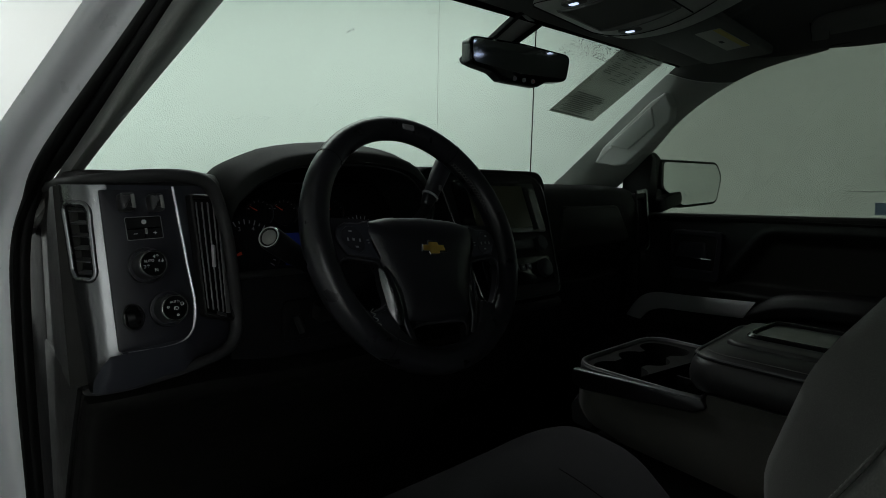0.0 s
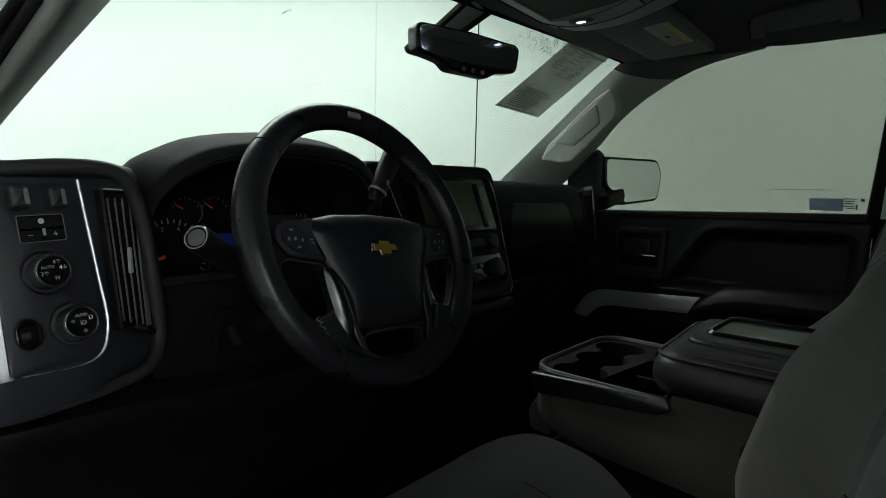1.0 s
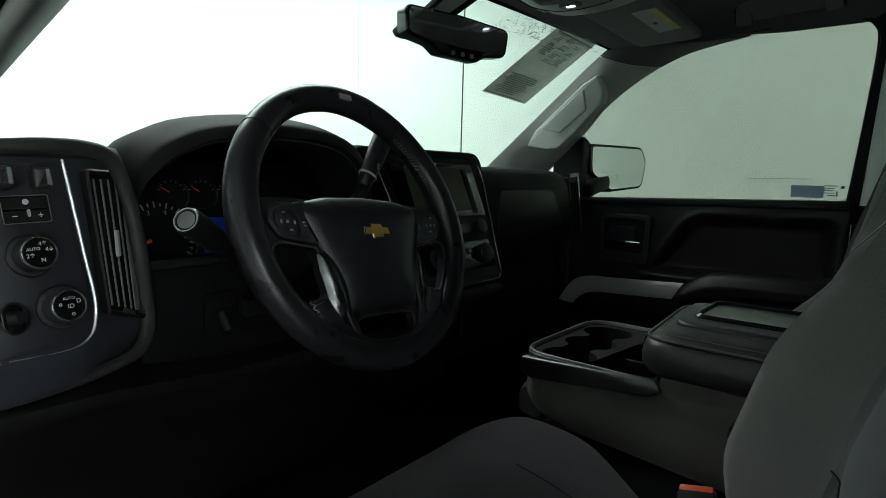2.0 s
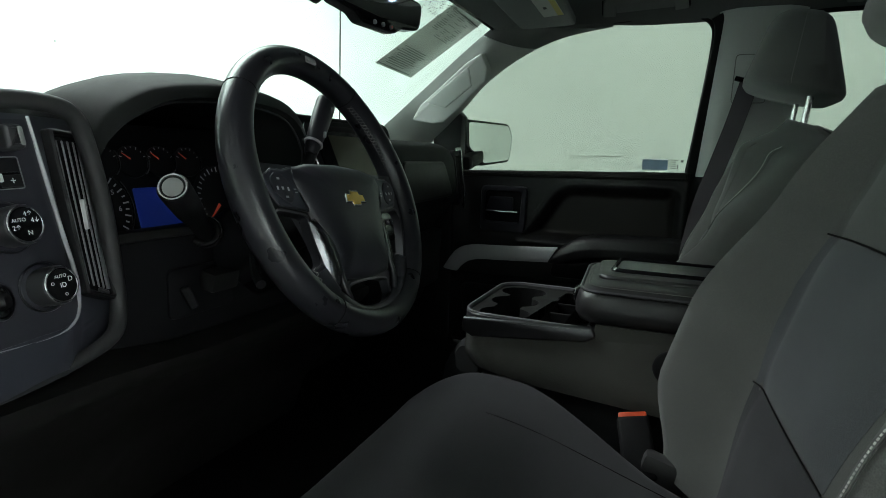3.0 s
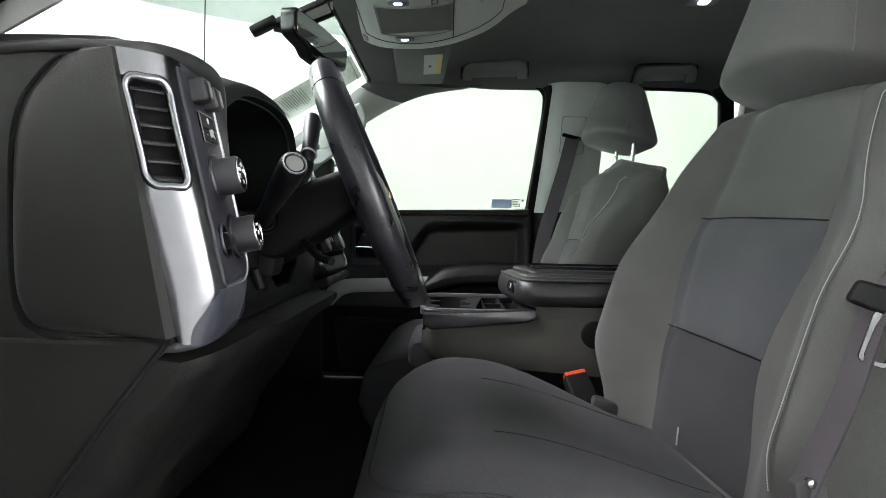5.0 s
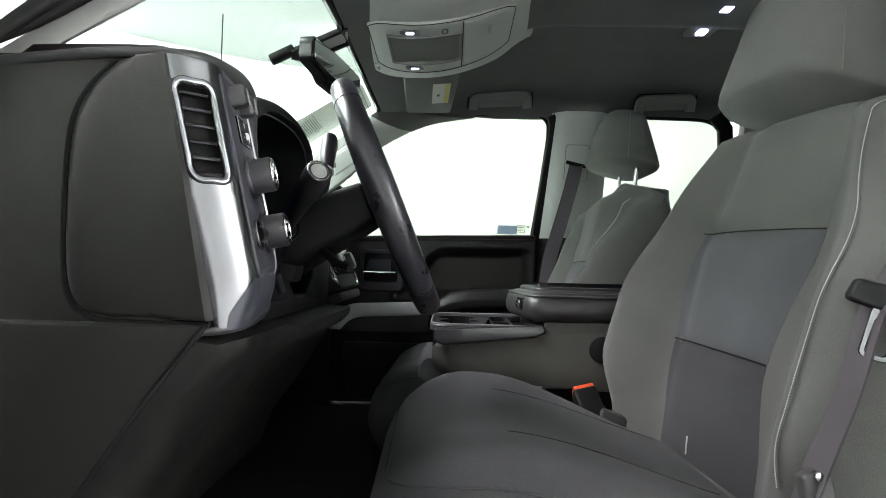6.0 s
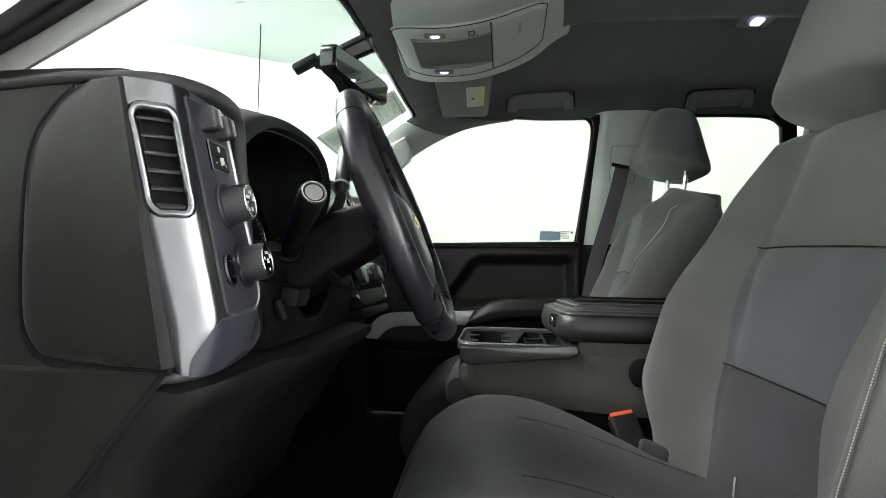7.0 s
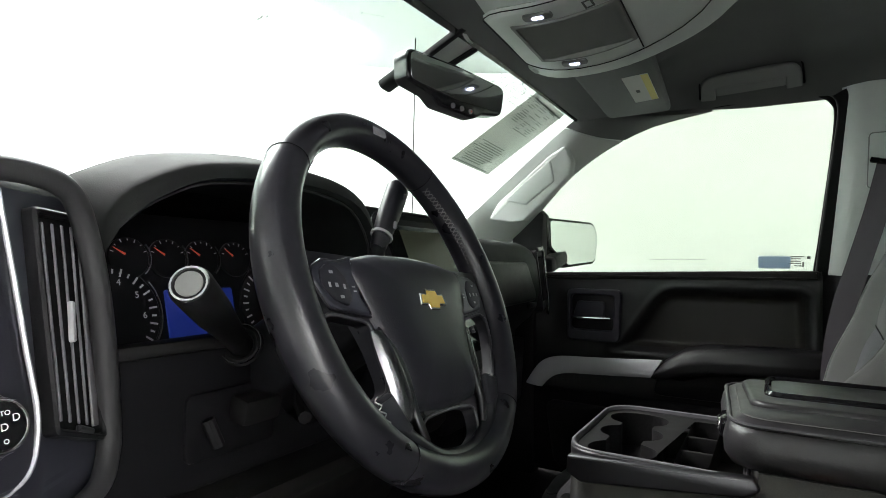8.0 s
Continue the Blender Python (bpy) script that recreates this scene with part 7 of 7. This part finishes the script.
def price_sheet():
    e = thing("window_price_sheet", (1.45, 0.93, 1.78), "grey printed price sheet taped inside the windshield", "paper sheet")
    l, b, r, t = Vector((1.339, 1.0438, 1.7155)), Vector((1.559, 1.0434, 1.7040)), Vector((1.5326, 0.8024, 1.8395)), Vector((1.334, 0.8102, 1.8545))
    m = frame_at((l + b + r + t) / 4, b - l, t - l)
    inv = m.inverted()
    pts = [loc_of(inv, p) for p in (l, b, r, t)]
    down = 0.0
    part("sheet", plate(pts, m @ pose(0, 0, down), 0.0008, 0.0002, 1), PAPER, e)
    w, h = (b - l).length, (t - l).length
    rng = random.Random(4)
    rows = []
    for i in range(11):
        rows.append((-w * 0.05 + rng.uniform(-0.01, 0.01), -h * 0.43 + i * 0.0075, w * rng.uniform(0.45, 0.7), 0.0028))
    for c in range(3):
        for i in range(16):
            if rng.random() < 0.7:
                rows.append((-w * 0.28 + c * w * 0.24 + rng.uniform(-0.006, 0.006), h * 0.10 + i * 0.0065, w * rng.uniform(0.08, 0.2), 0.0024))
    rows += [(0, h * 0.455, w * 0.86, 0.004), (0, -h * 0.475, w * 0.86, 0.003)]
    bars("print_lines", e, m @ pose(0, 0, down + 0.0006), rows, PRINT_G)
    bars("print_lines_back", e, m @ pose(0, 0, down - 0.0016), rows, PRINT_G)
    return e


PRINT_G = thin_paper("grey_print", (0.26, 0.265, 0.25), 0.4)
price_sheet()

# ---- belts ----


def ribbon(path, across, width, thick=0.0014):
    rings = []
    for i, p in enumerate(path):
        a = Vector(across[i] if isinstance(across, list) else across).normalized()
        t = (Vector(path[min(i + 1, len(path) - 1)]) - Vector(path[max(i - 1, 0)])).normalized()
        a = (a - t * a.dot(t)).normalized()
        n = t.cross(a)
        rings.append([Vector(p) + a * width / 2 * s + n * thick * q for s, q in ((-1, -1), (1, -1), (1, 1), (-1, 1))])
    return loft(rings)


def passenger_belt():
    e = thing("passenger_belt", (1.72, 0.09, 1.68), "charcoal seat belt hanging from the middle pillar", "seat belt")
    part("slot_plate", box(0.03, 0.085, 0.13, pose(1.7065, 0.088, 1.700) @ pose(0, 0, 0, 0, -17, 0), 0.004), TRIM, e)
    pm = pose(1.7065, 0.088, 1.700) @ pose(0, 0, 0, 0, -17, 0)
    part("plate_gap", tube([pm @ Vector((-0.0148, p[0], p[1])) for p in rect(0.083, 0.128, 0.010)], 0.0013, 6, loop=True, up=(1, 0, 0)), TRIM_DARK, e)
    part("guide_loop", tube(smooth_path([(1.688, 0.125, 1.698), (1.680, 0.09, 1.688), (1.684, 0.055, 1.682)], 4), 0.007, 8), GLOSS, e)
    part("webbing", ribbon(smooth_path([(1.682, 0.09, 1.69), (1.683, 0.115, 1.58), (1.690, 0.15, 1.45), (1.688, 0.18, 1.34), (1.67, 0.20, 1.20), (1.66, 0.20, 1.0)], 5), (0.35, 1, 0.1), 0.048), WEBBING, e)
    return e


passenger_belt()


def buckle():
    e = thing("seat_belt_buckle", (0.79, 0.24, 1.0), "black seat belt buckle with a red release button", "seat belt buckle")
    top = Vector((0.784, 0.262, 1.078))
    ax = Vector((0.62, 0.20, 0.76)).normalized()
    m = frame_at(top - ax * 0.048, (0.15, -1.0, 0.2), ax)
    part("stalk", tube([top - ax * 0.08 - Vector((0, 0, 0.10)), top - ax * 0.09 - Vector((0, 0, 0.04)), top - ax * 0.08], 0.014, 10), BLACK, e)
    part("housing", box(0.048, 0.095, 0.028, m, 0.006, 3), BLACK, e)
    part("release_button", box(0.042, 0.018, 0.023, m @ pose(0, 0.045, 0), 0.003, 2), RED, e, "red release button")
    part("slot", box(0.028, 0.004, 0.003, m @ pose(0, 0.0535, 0.004), 0.001, 1), GLOSS, e)
    part("anchor_bracket", box(0.03, 0.07, 0.05, pose(0.738, 0.212, 1.020, 15, 0, 0), 0.008), TRIM_ANCHOR, e)
    return e


buckle()


def driver_belt():
    e = thing("driver_belt", (0.26, 0.06, 1.2), "charcoal driver's seat belt with steel latch plate", "seat belt")
    path = smooth_path([(0.20, -0.12, 1.66), (0.235, -0.02, 1.48), (0.262, 0.045, 1.33), (0.270, 0.07, 1.28), (0.274, 0.095, 1.19), (0.277, 0.128, 1.10), (0.284, 0.150, 1.02)], 8)
    part("webbing", ribbon(path, (0.95, -0.12, 0.1), 0.047), WEBBING, e)
    m = frame_at((0.262, 0.066, 1.292), (0.35, 0.9, 0.3), (-0.1, -0.25, 1))
    if (m.to_3x3() @ Vector((0, 0, 1))).x > 0:
        m = m @ pose(0, 0, 0, 0, 180, 0)
    part("tongue_grip", plate([(p[0], p[1]) for p in fillet([(-0.034, -0.012), (0.034, -0.016), (0.036, 0.004), (0.026, 0.016), (-0.030, 0.014)], 0.007, 4)], m @ pose(0, 0, 0.010), 0.014, 0.005, 3), BLACK, e)
    pts = [(p[0], p[1]) for p in fillet([(-0.016, -0.066), (0.012, -0.066), (0.018, -0.008), (-0.018, -0.008)], 0.008, 4)]
    inn = [(p[0], p[1]) for p in fillet([(-0.011, -0.060), (0.008, -0.060), (0.012, -0.022), (-0.012, -0.022)], 0.004, 4)]
    part("latch_plate", frame_plate(pts, inn, m @ pose(0.010, 0, 0.008), 0.003, 0.0008), SILVER, e, "polished steel latch plate")
    am = frame_at((0.262, 0.135, 1.088), (0, -0.95, 0.25), (0.1, 0.25, 0.95))
    part("anchor_cover", plate([(p[0], p[1]) for p in fillet([(-0.018, -0.030), (0.016, -0.030), (0.020, 0.004), (0.007, 0.017), (-0.011, 0.015)], 0.007, 4)], am, 0.016, 0.004, 3), TRIM_ANCHOR, e)
    part("anchor_bolt", plate(disc(0.0055, 8), am @ pose(0.004, 0.012, 0.005), 0.008, 0.002), STEEL, e, "bright steel bolt")
    return e


driver_belt()

# ---- outside, and marks on the glass ----


def antenna():
    e = thing("antenna_mast", (1.675, 1.38, 1.2), "thin black radio antenna on the front fender", "antenna")
    part("mast", tube([Vector((1.675, 1.38, 1.22)), Vector((1.676, 1.378, 1.7)), Vector((1.676, 1.376, 2.206))], 0.0022, 8, up=(0, 1, 0)), BLACK, e)
    part("foot", tube([Vector((1.675, 1.38, 1.18)), Vector((1.675, 1.38, 1.23))], 0.012, 10, up=(0, 1, 0), sizes=[1.3, 0.8]), BLACK, e)
    return e


antenna()


def front_end():
    e = thing("truck_front", (CX, 2.0, 0.9), "silver painted hood and fenders beyond the windshield", "truck body")

    def hood(u, v):
        x = CX + (2 * u - 1) * (0.82 - 0.05 * v)
        y = 1.50 + 1.15 * v
        z = 1.375 - 0.06 * v - 0.10 * abs(2 * u - 1) ** 4 - 0.16 * max(0, v - 0.8) ** 1.5
        return (x, y, z)
    part("hood", sheet(hood, 18, 14, 0.01), PAINT, e, smooth=60)
    for s in (-1, 1):
        def fender(u, v):
            x = CX + s * (0.80 + 0.14 * math.sin(u * math.pi / 2))
            y = 1.15 + 1.5 * v
            return (x, y, 1.27 - 0.55 * u ** 2 - 0.04 * v)
        part("fender", sheet(fender, 10, 10, 0.01), PAINT, e, smooth=60)
    return e


front_end()


def rain_marks():
    """Fine dried specks and streaks on the outer face of the windshield."""
    rng = random.Random(11)
    out = []

    def speck(u, v, r, ang, stretch):
        p = Vector(windshield(u, v))
        du = (Vector(windshield(u + 0.01, v)) - p).normalized()
        dv = (Vector(windshield(u, v + 0.01)) - p).normalized()
        m = frame_at(p, du, dv)
        k = -1 if (m.to_3x3() @ Vector((0, 0, 1))).z < 0 else 1
        out.append(plate([(r * stretch * math.cos(t), r * math.sin(t)) for t in [2 * math.pi * i / 6 for i in range(6)]], m @ pose(0, 0, 0.006 * k, 0, 0, ang), 0.0006, 0.0002, 1))
    for _ in range(15):
        u, v = rng.uniform(0.03, 0.5), rng.uniform(0.05, 0.95)
        ang = rng.uniform(20, 60)
        for k in range(rng.randint(3, 8)):
            speck(u + 0.006 * k * math.cos(radians(ang)) + rng.uniform(-0.002, 0.002), v - 0.012 * k * math.sin(radians(ang)) * 0.6, rng.uniform(0.0005, 0.0013), ang + rng.uniform(-20, 20), rng.uniform(1, 2.6))
    for _ in range(260):
        u, v = rng.uniform(0.70, 0.985), rng.uniform(0.02, 0.22)
        if 0.78 < u < 0.97 and v > 0.06 + 0.0 * u:
            continue
        speck(u, v, rng.uniform(0.0006, 0.0018), rng.uniform(0, 180), rng.uniform(1, 1.8))
    for _ in range(230):
        speck(rng.uniform(0.62, 0.80), rng.uniform(0.02, 0.22), rng.uniform(0.0005, 0.0016), rng.uniform(0, 180), rng.uniform(1, 1.6))
    ob = part("rain_specks", merge(*out), PRINT, None, smooth=0)
    tagged(ob, "dried rain specks scattered on the windshield", "rain specks", kind="stuff")


rain_marks()
